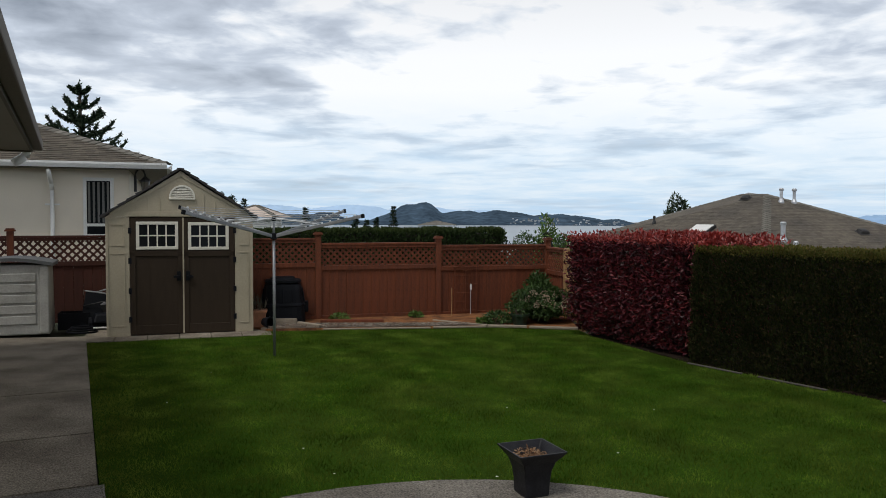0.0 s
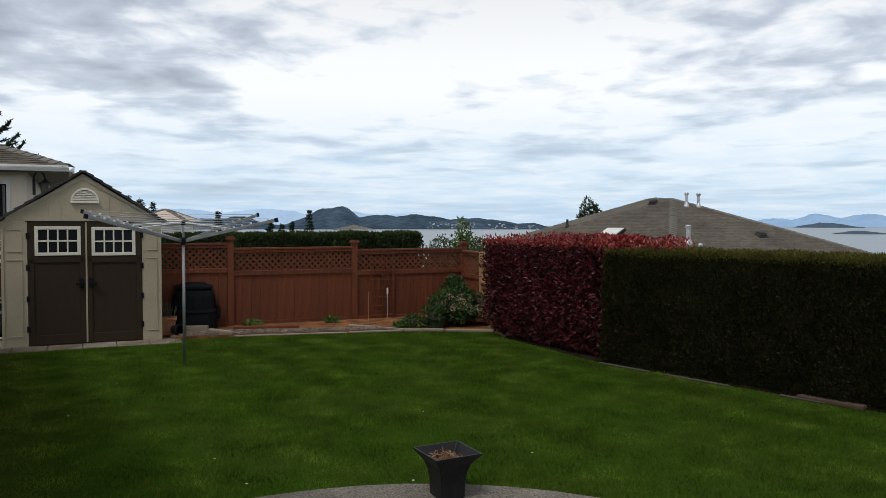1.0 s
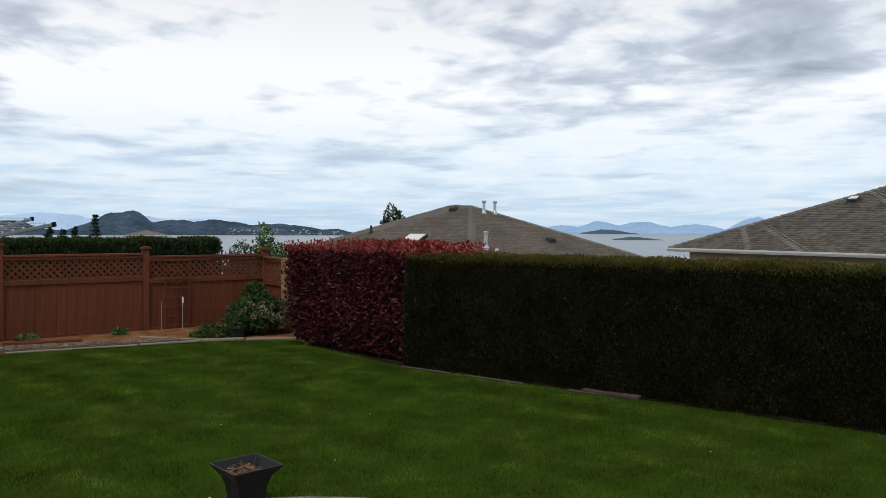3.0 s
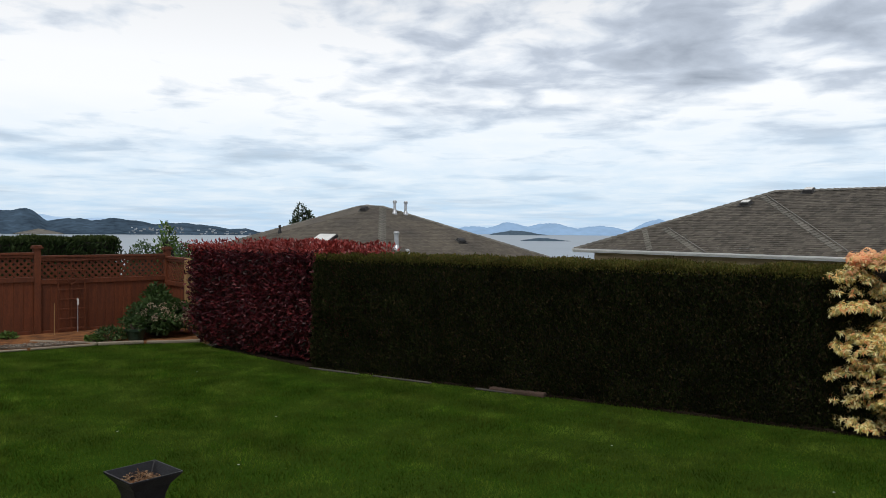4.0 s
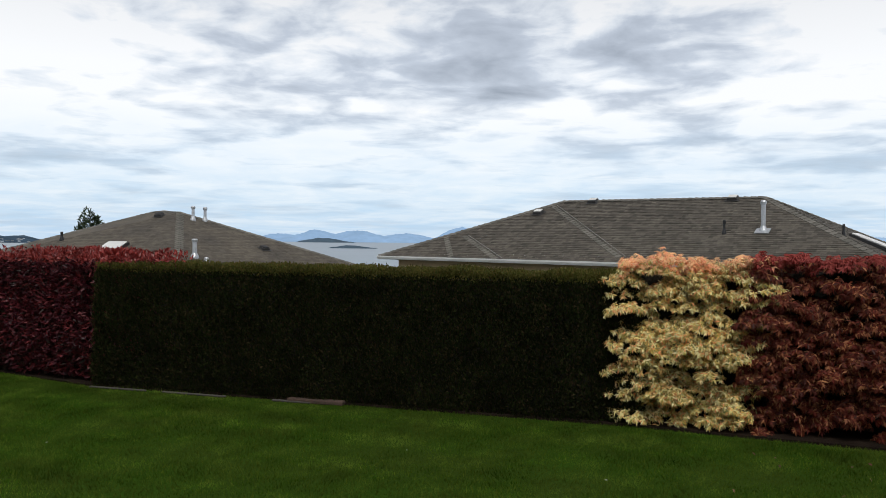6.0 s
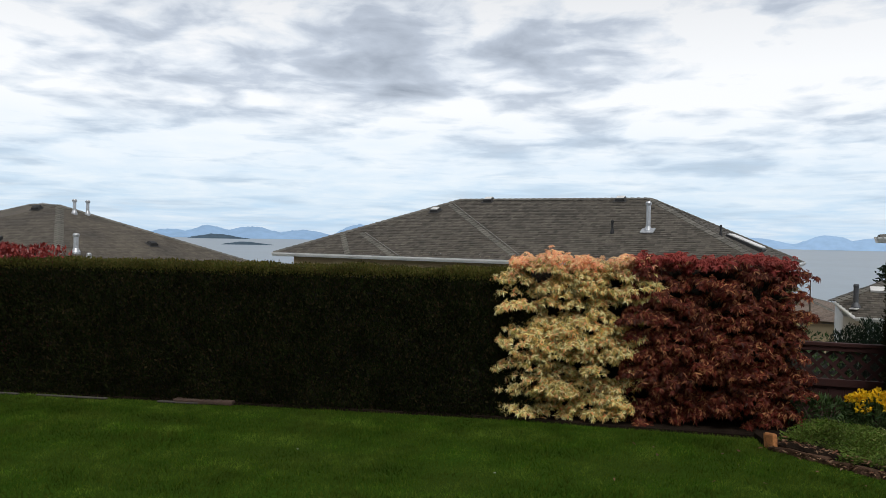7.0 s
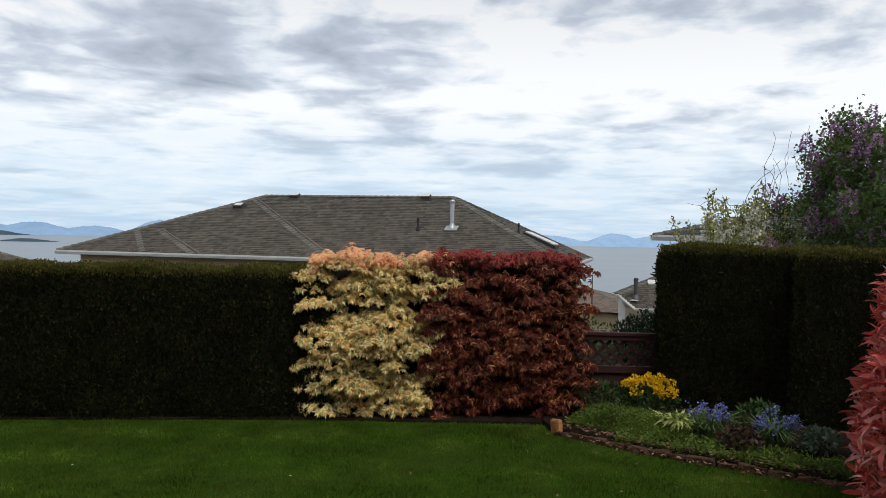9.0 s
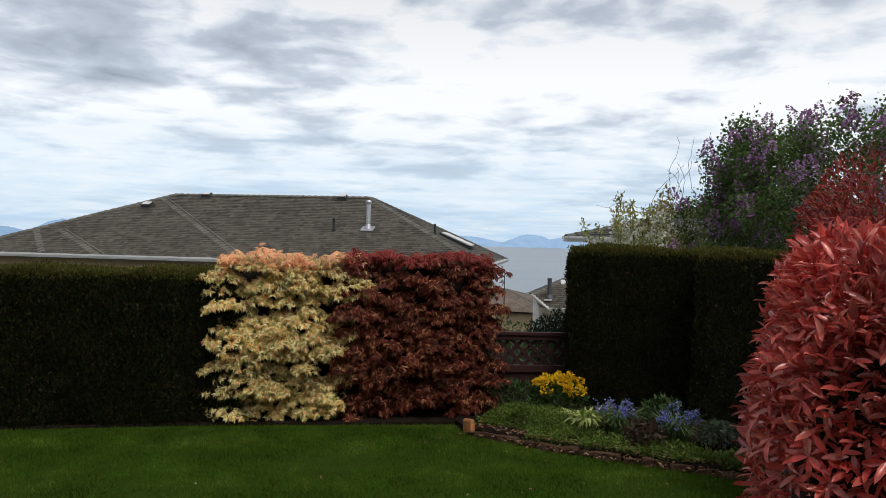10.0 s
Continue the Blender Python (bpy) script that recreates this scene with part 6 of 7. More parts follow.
def leafy_mound(name, label, category, centre, radii, count, leaf, ratio, material, shape_of=LEAF, droop=0.1, hollow=0.35, seed=1, core=True, core_mat=None, lumpy=1.0, square=1.0, shoulder=None):
    """A shrub: leaves on and inside an uneven mound, over stems."""
    rng = np.random.default_rng(seed)
    s = thing(name, label, category, Matrix.Translation(centre))
    R = np.array(radii)
    bm = bmesh.new()
    for k in range(8):
        a = k * 2.4
        add_tube(bm, (0.05 * math.cos(a), 0.05 * math.sin(a), -0.03), (R[0] * 0.5 * math.cos(a), R[1] * 0.5 * math.sin(a), R[2] * 1.1), 0.016, 0.006, 5, False)
    part("stems", bm, BARK, s)
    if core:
        # dark inner body that paints the shade between the leaves
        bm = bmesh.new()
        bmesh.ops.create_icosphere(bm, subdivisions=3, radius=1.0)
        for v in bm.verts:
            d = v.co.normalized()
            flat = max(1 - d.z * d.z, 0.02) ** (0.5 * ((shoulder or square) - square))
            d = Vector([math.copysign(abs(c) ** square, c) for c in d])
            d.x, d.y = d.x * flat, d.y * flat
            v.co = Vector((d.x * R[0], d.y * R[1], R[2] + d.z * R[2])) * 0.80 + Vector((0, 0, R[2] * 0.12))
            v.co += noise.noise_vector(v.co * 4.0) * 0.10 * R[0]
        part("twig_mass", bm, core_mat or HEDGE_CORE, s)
    d = unit(rng.normal(size=(count, 3)))
    d[:, 2] = np.where(d[:, 2] < -0.6, -d[:, 2], d[:, 2])
    lump = 1 + lumpy * (0.14 * np.sin(d[:, 0] * 5 + seed) * np.sin(d[:, 1] * 6 + 2 * seed) + 0.10 * np.sin(d[:, 2] * 9 + d[:, 0] * 4))
    wide = np.maximum(1 - d[:, 2] ** 2, 0.02) ** (0.5 * ((shoulder or square) - square))
    d = np.sign(d) * np.abs(d) ** square * np.c_[wide, wide, np.ones(count)]
    r = lump * (1 - hollow * rng.random(count) ** 2)
    pos = d * R * r[:, None] + [0, 0, R[2]]
    pos[:, 2] = np.maximum(pos[:, 2], 0.02)
    tip = d * 0.6 + [0, 0, -droop] + rng.normal(0, 0.5, (count, 3))
    ln = rng.uniform(0.65, 1.3, count) * leaf
    put("foliage", scatter("foliage", pos, tip, d + [0, 0, 0.4] + unit(rng.normal(size=(count, 3))) * 0.6, ln, ln * ratio, material, shape_of), s)
    return s


# near photinia and the taller one behind it
RED_TONES = [(0.52, 0.052, 0.046), (0.66, 0.10, 0.080), (0.72, 0.17, 0.13), (0.56, 0.068, 0.054), (0.26, 0.028, 0.028), (0.74, 0.27, 0.21), (0.42, 0.042, 0.038)]
RED_NEAR = leaf_mat("bright_photinia_leaf", RED_TONES, 0.30, 0.30, 0.65)
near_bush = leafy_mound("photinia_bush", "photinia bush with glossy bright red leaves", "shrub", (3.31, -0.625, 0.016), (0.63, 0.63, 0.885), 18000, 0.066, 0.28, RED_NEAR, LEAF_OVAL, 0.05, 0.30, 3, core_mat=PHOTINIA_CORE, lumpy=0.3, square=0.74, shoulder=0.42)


def front_leaves(bush, radii, count, leaf, seed):
    """Leaves of the near side, in whorls, each one a part of its own."""
    rng = np.random.default_rng(seed)
    single = leaf_mat("single_photinia_leaf", RED_TONES, 0.28, 0.28, 0.65, single=True)
    tmpl, tris = LEAF_OVAL
    me = shape([(x, y * 0.27, z * 1.0) for x, y, z in tmpl], tris, single, "leaf", True)
    R = Vector(radii)
    made = 0
    while made < count:
        a, e = radians(rng.uniform(100, 235)), math.asin(rng.uniform(-0.45, 0.98))
        d = Vector((math.cos(a) * math.cos(e), math.sin(a) * math.cos(e), math.sin(e)))
        s = Vector([math.copysign(abs(c) ** 0.74, c) for c in d])
        s.x, s.y = s.x * math.cos(e) ** -0.32, s.y * math.cos(e) ** -0.32
        p = Vector((s.x * R.x, s.y * R.y, s.z * R.z + R.z)) * 0.99
        ax = (d + Vector((0, 0, 0.15))).normalized()
        q = ax.to_track_quat("Z", "Y").to_matrix().to_4x4()
        turn = rng.uniform(0, math.tau)
        for k in range(6):
            sc = leaf * rng.uniform(0.7, 1.25)
            m = Matrix.Translation(p) @ q @ Matrix.Rotation(turn + k * math.tau / 6, 4, "Z") @ Matrix.Rotation(radians(rng.uniform(-38, 30)), 4, "Y") @ Matrix.Rotation(radians(rng.normal(0, 18)), 4, "X") @ Matrix.Scale(sc, 4)
            put("leaf", me, bush, m)
            made += 1


front_leaves(near_bush, (0.64, 0.64, 0.89), 300, 0.076, 77)
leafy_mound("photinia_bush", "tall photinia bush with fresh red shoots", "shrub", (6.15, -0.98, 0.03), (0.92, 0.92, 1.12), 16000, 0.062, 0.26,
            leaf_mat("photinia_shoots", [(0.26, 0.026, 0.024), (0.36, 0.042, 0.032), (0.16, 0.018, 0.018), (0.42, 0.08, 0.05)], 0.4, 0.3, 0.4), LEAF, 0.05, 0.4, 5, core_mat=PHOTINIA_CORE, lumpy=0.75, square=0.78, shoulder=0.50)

# shrub by the fence corner
GREEN = leaf_mat("shrub_leaf", [(0.026, 0.054, 0.014), (0.042, 0.082, 0.02), (0.06, 0.10, 0.03), (0.034, 0.066, 0.024)], 0.5, 0.2, 0.2)
LIGHT_GREEN = leaf_mat("light_green_leaf", [(0.06, 0.12, 0.022), (0.09, 0.16, 0.03), (0.12, 0.19, 0.045)], 0.5, 0.3, 0.3)
FERN_GREEN = leaf_mat("groundcover_leaf", [(0.07, 0.14, 0.018), (0.11, 0.18, 0.026), (0.15, 0.21, 0.038), (0.10, 0.11, 0.025)], 0.6, 0.25, 0.2)
YELLOW = leaf_mat("yellow_petal", [(0.88, 0.56, 0.012), (0.92, 0.66, 0.03), (0.80, 0.46, 0.01)], 0.6, 0.3, 0.2)
BLUE = leaf_mat("bluebell_petal", [(0.14, 0.15, 0.45), (0.20, 0.22, 0.58), (0.28, 0.30, 0.66), (0.11, 0.11, 0.36)], 0.6, 0.3, 0.2)
PALE_PINK = leaf_mat("pale_bloom", [(0.42, 0.30, 0.22), (0.52, 0.42, 0.32), (0.32, 0.20, 0.15)], 0.7, 0.3, 0.2)
LILAC = leaf_mat("lilac_floret", [(0.30, 0.13, 0.29), (0.40, 0.21, 0.40), (0.54, 0.36, 0.55), (0.18, 0.06, 0.16)], 0.7, 0.45, 0.2)
WHITE_BLOOM = leaf_mat("white_blossom", [(0.74, 0.74, 0.64), (0.82, 0.82, 0.76), (0.58, 0.60, 0.42)], 0.7, 0.3, 0.2)

bush = leafy_mound("flowering_shrub", "rounded green shrub with fading pale flower heads", "shrub", (1.0, 12.95, 0.03), (0.47, 0.42, 0.29), 4200, 0.075, 0.42, GREEN, LEAF, 0.1, 0.35, 7)


def flower_heads(parent, pts, size, count, material, name="flower_head", seed=1, up=0.3):
    rng = np.random.default_rng(seed)
    for p in pts:
        d = unit(rng.normal(size=(count, 3)))
        pos = np.array(p) + d * size * [1, 1, 0.7]
        put(name, scatter(name, pos, d + [0, 0, up], rough_dirs(count), size * 0.6, size * 0.5, material, SPRIG), parent)


rng = np.random.default_rng(4)
pts = []
for k in range(36):
    a, e = rng.uniform(-2.6, -0.4), rng.uniform(-0.1, 0.9)
    pts.append((0.49 * math.cos(a) * math.cos(e), 0.48 * math.sin(a) * math.cos(e), 0.29 + 0.29 * math.sin(e)))
flower_heads(bush, pts, 0.036, 24, PALE_PINK)
leafy_mound("flowering_shrub", "taller leafy shoots of a green shrub", "shrub", (0.98, 13.35, 0.03), (0.22, 0.22, 0.37), 1000, 0.085, 0.4, GREEN, LEAF, -0.2, 0.4, 8)
leafy_mound("low_plant", "low green leafy plant at the bed edge", "plant", (0.28, 12.62, 0.03), (0.24, 0.16, 0.09), 500, 0.07, 0.4, GREEN, LEAF, 0.1, 0.4, 9, core=False)
for k, (x, y, s) in enumerate(((-2.35, 12.86, 1.0), (-1.12, 13.35, 0.75), (0.05, 12.58, 0.8))):
    leafy_mound("strawberry_plant", "small bright green clump in the bark soil", "plant", (x, y, 0.03), (0.15 * s, 0.12 * s, 0.055 * s), 260, 0.05, 0.55, LIGHT_GREEN, LEAF, 0.0, 0.4, 20 + k, core=False)
pot = thing("flower_pot", "dark green flower pot in front of the shrub", "pot", pose(0.62, 12.52, 0.035))
bm = bmesh.new()
lathe(bm, [(0.10, 0), (0.14, 0.15), (0.16, 0.15), (0.16, 0.18), (0.13, 0.18), (0.12, 0.14)], 18)
part("pot", bm, mat("green_plastic", (0.012, 0.03, 0.015), 0.5, 0.2), pot)
leafy_mound("potted_plant", "small green plant growing in the pot", "plant", (0.62, 12.52, 0.19), (0.17, 0.15, 0.09), 320, 0.07, 0.35, GREEN, LEAF, -0.1, 0.4, 31, core=False)


# flower bed on the right
def blades_clump(name, label, centre, count, length, width, material, spread=0.10, lean=0.55, seed=1, category="plant"):
    rng = np.random.default_rng(seed)
    s = thing(name, label, category, Matrix.Translation(centre))
    a = rng.uniform(0, math.tau, count)
    r = rng.random(count) ** 0.5 * spread
    pos = np.c_[r * np.cos(a), r * np.sin(a), np.full(count, 0.0)]
    out = np.c_[np.cos(a), np.sin(a), np.zeros(count)]
    ln = rng.uniform(0.6, 1.2, count) * length
    mid = pos + out * (ln * 0.5 * lean * 0.5)[:, None] + np.c_[np.zeros((count, 2)), ln * 0.5]
    put("leaves", scatter("leaves", pos, mid - pos, out, ln * 0.56, width, material, (np.array([(0, -0.4, 0), (0, 0.4, 0), (1, -0.5, 0), (1, 0.5, 0)]), [(0, 2, 3), (0, 3, 1)])), s)
    bend = out * lean * 1.3 + np.c_[np.zeros((count, 2)), rng.uniform(-0.5, 0.5, count)]
    put("leaf_tips", scatter("leaf_tips", pos + unit(mid - pos) * (ln * 0.555)[:, None], bend, np.c_[np.zeros((count, 2)), np.ones(count)], ln * 0.5, width * 1.05, material, BLADE), s)
    return s


STRAP = leaf_mat("strap_leaf", [(0.08, 0.14, 0.045), (0.12, 0.19, 0.065), (0.16, 0.23, 0.09)], 0.4, 0.2, 0.4)
VARIEGATED = leaf_mat("variegated_leaf", [(0.48, 0.55, 0.16), (0.62, 0.66, 0.26), (0.24, 0.36, 0.08)], 0.5, 0.25, 0.3)


def bluebells(x, y, seed):
    s = blades_clump("bluebells", "clump of bluebells with strap leaves in flower", (x, y, 0.05), 170, 0.30, 0.013, STRAP, 0.11, 0.6, seed)
    rng = np.random.default_rng(seed + 50)
    bm, P, D = bmesh.new(), [], []
    for k in range(26):
        a, r = rng.uniform(0, math.tau), 0.20 * math.sqrt(rng.random())
        top = Vector((r * math.cos(a), r * math.sin(a), rng.uniform(0.20, 0.31)))
        add_tube(bm, (top.x * 0.4, top.y * 0.4, 0), top, 0.003, 0.002, 4, False)
        c = 12
        P.append(np.array(top) + np.c_[rng.normal(0, 0.014, c), rng.normal(0, 0.014, c), rng.uniform(-0.085, 0.02, c)])
        D.append(np.c_[rng.normal(0, 0.7, (c, 2)), rng.uniform(-0.9, 0.1, c)])
    tagged(part("stalks", bm, STRAP, s), kind="stuff")
    P, D = np.concatenate(P), np.concatenate(D)
    tagged(put("bells", scatter("bells", P, D, rough_dirs(len(P)), 0.028, 0.019, BLUE, LEAF), s, None, "blue bell flowers"), kind="stuff")


bluebells(7.28, 1.27, 1)
bluebells(7.22, 0.76, 2)
blades_clump("hosta", "pale yellow-green variegated clump", (7.24, 1.54, 0.05), 190, 0.25, 0.030, VARIEGATED, 0.12, 0.6, 5)
leafy_mound("heuchera", "low bronze-brown leafy clump", "plant", (6.96, 0.99, 0.05), (0.17, 0.17, 0.09), 420, 0.045, 0.7, leaf_mat("bronze_leaf", [(0.05, 0.03, 0.02), (0.09, 0.05, 0.03), (0.06, 0.05, 0.025)]), LEAF, 0.0, 0.4, 41, core=False)
leafy_mound("columbine", "grey-green leafy columbine clump in the bed", "plant", (7.22, 0.40, 0.05), (0.15, 0.14, 0.10), 420, 0.045, 0.6, leaf_mat("grey_green_leaf", [(0.06, 0.10, 0.06), (0.10, 0.15, 0.09), (0.13, 0.18, 0.11)]), LEAF, 0.0, 0.4, 42, core=False)
leafy_mound("leafy_clump", "dark green leafy clump behind the bluebells", "plant", (7.75, 0.95, 0.05), (0.22, 0.20, 0.12), 500, 0.06, 0.4, GREEN, LEAF, 0.0, 0.4, 43, core=False)
leafy_mound("leafy_clump", "dark green clump below the low fence", "plant", (7.72, 2.45, 0.05), (0.30, 0.40, 0.13), 900, 0.07, 0.25, GREEN, LEAF, -0.2, 0.4, 44, core=False)


def ground_cover():
    """Feathery low plants that nobody could count."""
    rng = np.random.default_rng(8)
    n = 22000
    u, v = rng.random(n), rng.random(n)
    xy = np.c_[6.92 + 0.72 * u + 0.05 * np.sin(v * 9), 2.50 - 1.05 * v - 0.25 * u]
    n2 = 6500
    u2, v2 = rng.random(n2), rng.random(n2)
    xy2 = np.c_[6.62 + 0.50 * u2**1.3 - 0.10 * v2, 1.95 - 2.2 * v2]
    pos = np.r_[np.c_[xy, 0.05 + 0.15 * rng.random(n) * np.sqrt(np.sin(np.pi * np.clip(u, 0.02, 0.98)))], np.c_[xy2, 0.04 + 0.06 * rng.random(n2)]]
    keep = np.sin(pos[:, 0] * 14 + pos[:, 1] * 3) + np.sin(pos[:, 1] * 11) > -1.3
    pos = pos[keep]
    k = len(pos)
    tip = rng.normal(0, 1, (k, 3)) * [1, 1, 0.5] + [0, 0, 0.5]
    s = thing("ground_cover", "feathery bright green ground cover filling the bed", "ground cover", kind="stuff")
    put("leaves", scatter("leaves", pos, tip, rough_dirs(k) + [0, 0, 0.8], np.where(np.arange(k) < 0.7 * k, 0.62, 1.0) * rng.uniform(0.025, 0.06, k), np.where(np.arange(k) < 0.7 * k, 0.6, 1.0) * rng.uniform(0.008, 0.02, k), FERN_GREEN, LEAF), s)


ground_cover()


def wallflowers():
    s = leafy_mound("yellow_wallflower", "wallflower bush with bright yellow flower heads", "plant", (7.80, 1.97, 0.05), (0.22, 0.27, 0.15), 900, 0.06, 0.25, GREEN, LEAF, -0.3, 0.4, 61, core=False)
    rng = np.random.default_rng(62)
    for k in range(34):
        a, r = rng.uniform(0, math.tau), 0.25 * math.sqrt(rng.random())
        p = np.array((0.8 * r * math.cos(a), 1.05 * r * math.sin(a), 0.36 - 1.6 * r * r + rng.normal(0, 0.035)))
        bm = bmesh.new()
        add_tube(bm, (p[0] * 0.3, p[1] * 0.3, 0.05), p, 0.005, 0.003, 4, False)
        st = part("flower_stem", bm, STRAP, s)
        c = 26
        d = unit(rng.normal(size=(c, 3)))
        put("flower_head", scatter("flower_head", p + d * [0.030, 0.030, 0.026], d + [0, 0, 0.4], rough_dirs(c), 0.030, 0.030, YELLOW, LEAF), st)


wallflowers()


def stone_edging():
    e = thing("stone_edging", "low row of dark stones and bark edging the bed", "edging", kind="structure")
    rng = np.random.default_rng(3)
    path = [Vector((6.76, 2.50)), Vector((6.58, 1.75)), Vector((6.52, 0.85)), Vector((6.47, -0.3))]
    for a, b in zip(path, path[1:]):
        L = (b - a).length
        x = 0.0
        while x < L - 0.05:
            w = rng.uniform(0.14, 0.26)
            bm = bmesh.new()
            add_box(bm, 0, w - 0.012, -0.04, 0.04, -0.02, rng.uniform(0.025, 0.06))
            for v in bm.verts:
                v.co += Vector(rng.normal(0, 0.014, 3))
            part("stone", bm, STONE, e, bevel=0.012, m=frame_along(a, b, 0.0) @ Matrix.Translation((x, 0, 0)))
            x += w
    t = thing("terracotta_edge_tile", "upright orange terracotta tile at the bed corner", "tile", pose(6.79, 2.52, 0.0, 0, 8, 55))
    box("tile", (-0.075, 0.075, -0.025, 0.025, -0.03, 0.13), mat("orange_clay", (0.48, 0.20, 0.07), 0.85, 0.3, 6, 60, 0.3), t, bevel=0.02)


stone_edging()


# ---- trees ----


def limb_tree(name, label, base, height, spread, seed, r0=0.05, limbs=7, category="tree", twig_mat=None, lean=(0, 0), trunk_h=0.15, kink=0.12):
    """Trunk with forking limbs. Returns the tree and the ends of its twigs, in its own space."""
    rng = np.random.default_rng(seed)
    t = thing(name, label, category, Matrix.Translation(base))
    bm = bmesh.new()
    ends = []

    def grow(p, d, length, r, depth):
        q = p
        for j in range(3):
            d = (d + Vector(rng.normal(0, kink, 3))).normalized()
            n = q + d * (length / 3)
            add_tube(bm, q, n, r * (1 - 0.18 * j), r * (1 - 0.18 * (j + 1)), 6 if depth < 2 else 4, False)
            q = n
            if depth >= 2:
                ends.append((tuple(q), tuple(d)))
        if depth < 3:
            for k in range(2 if depth else 3):
                dd = (d + Vector(rng.normal(0, 0.45, 3)) + Vector((0, 0, 0.15))).normalized()
                grow(q, dd, length * rng.uniform(0.55, 0.85), r * 0.55, depth + 1)

    add_tube(bm, (0, 0, -0.1), (0, 0, height * trunk_h), r0 * 1.3, r0, 8, False)
    for k in range(limbs):
        a = k * math.tau / limbs + rng.uniform(-0.3, 0.3)
        d = Vector((math.cos(a) * spread + lean[0], math.sin(a) * spread + lean[1], 1.0)).normalized()
        grow(Vector((0, 0, height * trunk_h * 0.8)), d, height * 0.40, r0 * 0.6, 1)
    part("trunk", bm, twig_mat or BARK, t, smooth=True)
    return t, ends


def crown(tree, ends, per_end, leaf, ratio, material, spread, seed, name="crown", keep=1.0, shape_of=LEAF, droop=0.2):
    rng = np.random.default_rng(seed)
    e = np.array([p for p, _ in ends])
    e = e[rng.random(len(e)) < keep]
    pos = np.repeat(e, per_end, 0) + rng.normal(0, spread, (len(e) * per_end, 3))
    k = len(pos)
    tip = rng.normal(0, 0.6, (k, 3)) + [0, 0, -droop]
    put(name, scatter(name, pos, tip, rough_dirs(k) + [0, 0, 0.6], rng.uniform(0.6, 1.25, k) * leaf, rng.uniform(0.8, 1.1, k) * leaf * ratio, material, shape_of), tree)


def panicles(tree, ends, count, seed, z_min=0.0):
    """Upright flower heads at the ends of twigs, each a cone of florets, past counting."""
    rng = np.random.default_rng(seed)
    pick = [p for p, _ in ends if p[2] > z_min]
    P, D = [], []
    for k in range(count):
        p = np.array(pick[rng.integers(len(pick))]) + rng.normal(0, 0.08, 3)
        c, h = 80, rng.uniform(0.15, 0.25)
        t = rng.random(c)
        a = rng.uniform(0, math.tau, c)
        r = 0.075 * (1 - t * 0.8)
        lean = rng.normal(0, 0.25, 2)
        P.append(p + np.c_[r * np.cos(a) + lean[0] * t * h, r * np.sin(a) + lean[1] * t * h, t * h])
        D.append(np.c_[np.cos(a), np.sin(a), np.full(c, 0.3)])
    P, D = np.concatenate(P), np.concatenate(D)
    ob = put("blossom", scatter("blossom", P, D, rough_dirs(len(P)), 0.036, 0.032, LILAC, LEAF), tree, None, "purple lilac flower heads")
    tagged(ob, kind="stuff")


def clump_points(count, radii, centre, seed, base=0.35):
    """Places for leaf clumps in an uneven ellipsoid, most of them near its skin."""
    rng = np.random.default_rng(seed)
    d = unit(rng.normal(size=(count, 3)))
    r = base + (1 - base) * rng.random(count) ** 0.45
    r = r * (1 + 0.16 * np.sin(d[:, 0] * 4 + seed) + 0.12 * np.sin(d[:, 1] * 5 + d[:, 2] * 4))
    return [(tuple(p), (0, 0, 1)) for p in d * np.array(radii) * r[:, None] + np.array(centre)]


v = at(-94.2, 11.2, -0.35)
lilac, ends = limb_tree("lilac_tree", "lilac tree in purple flower above the hedge", v, 3.5, 0.55, 5, 0.06, 9)
clumps = clump_points(230, (1.6, 1.65, 1.20), (0, 0.30, 2.78), 31, 0.5)
clumps += clump_points(45, (0.9, 0.85, 0.65), (-0.1, 0.95, 3.10), 33)
clumps += clump_points(60, (1.2, 1.25, 0.85), (-0.1, 1.45, 2.15), 32)
crown(lilac, clumps, 105, 0.052, 0.7, leaf_mat("lilac_leaf", [(0.045, 0.085, 0.020), (0.075, 0.125, 0.030), (0.11, 0.165, 0.045)], 0.5, 0.45, 0.3), 0.095, 6)
panicles(lilac, clumps, 330, 7, 1.3)


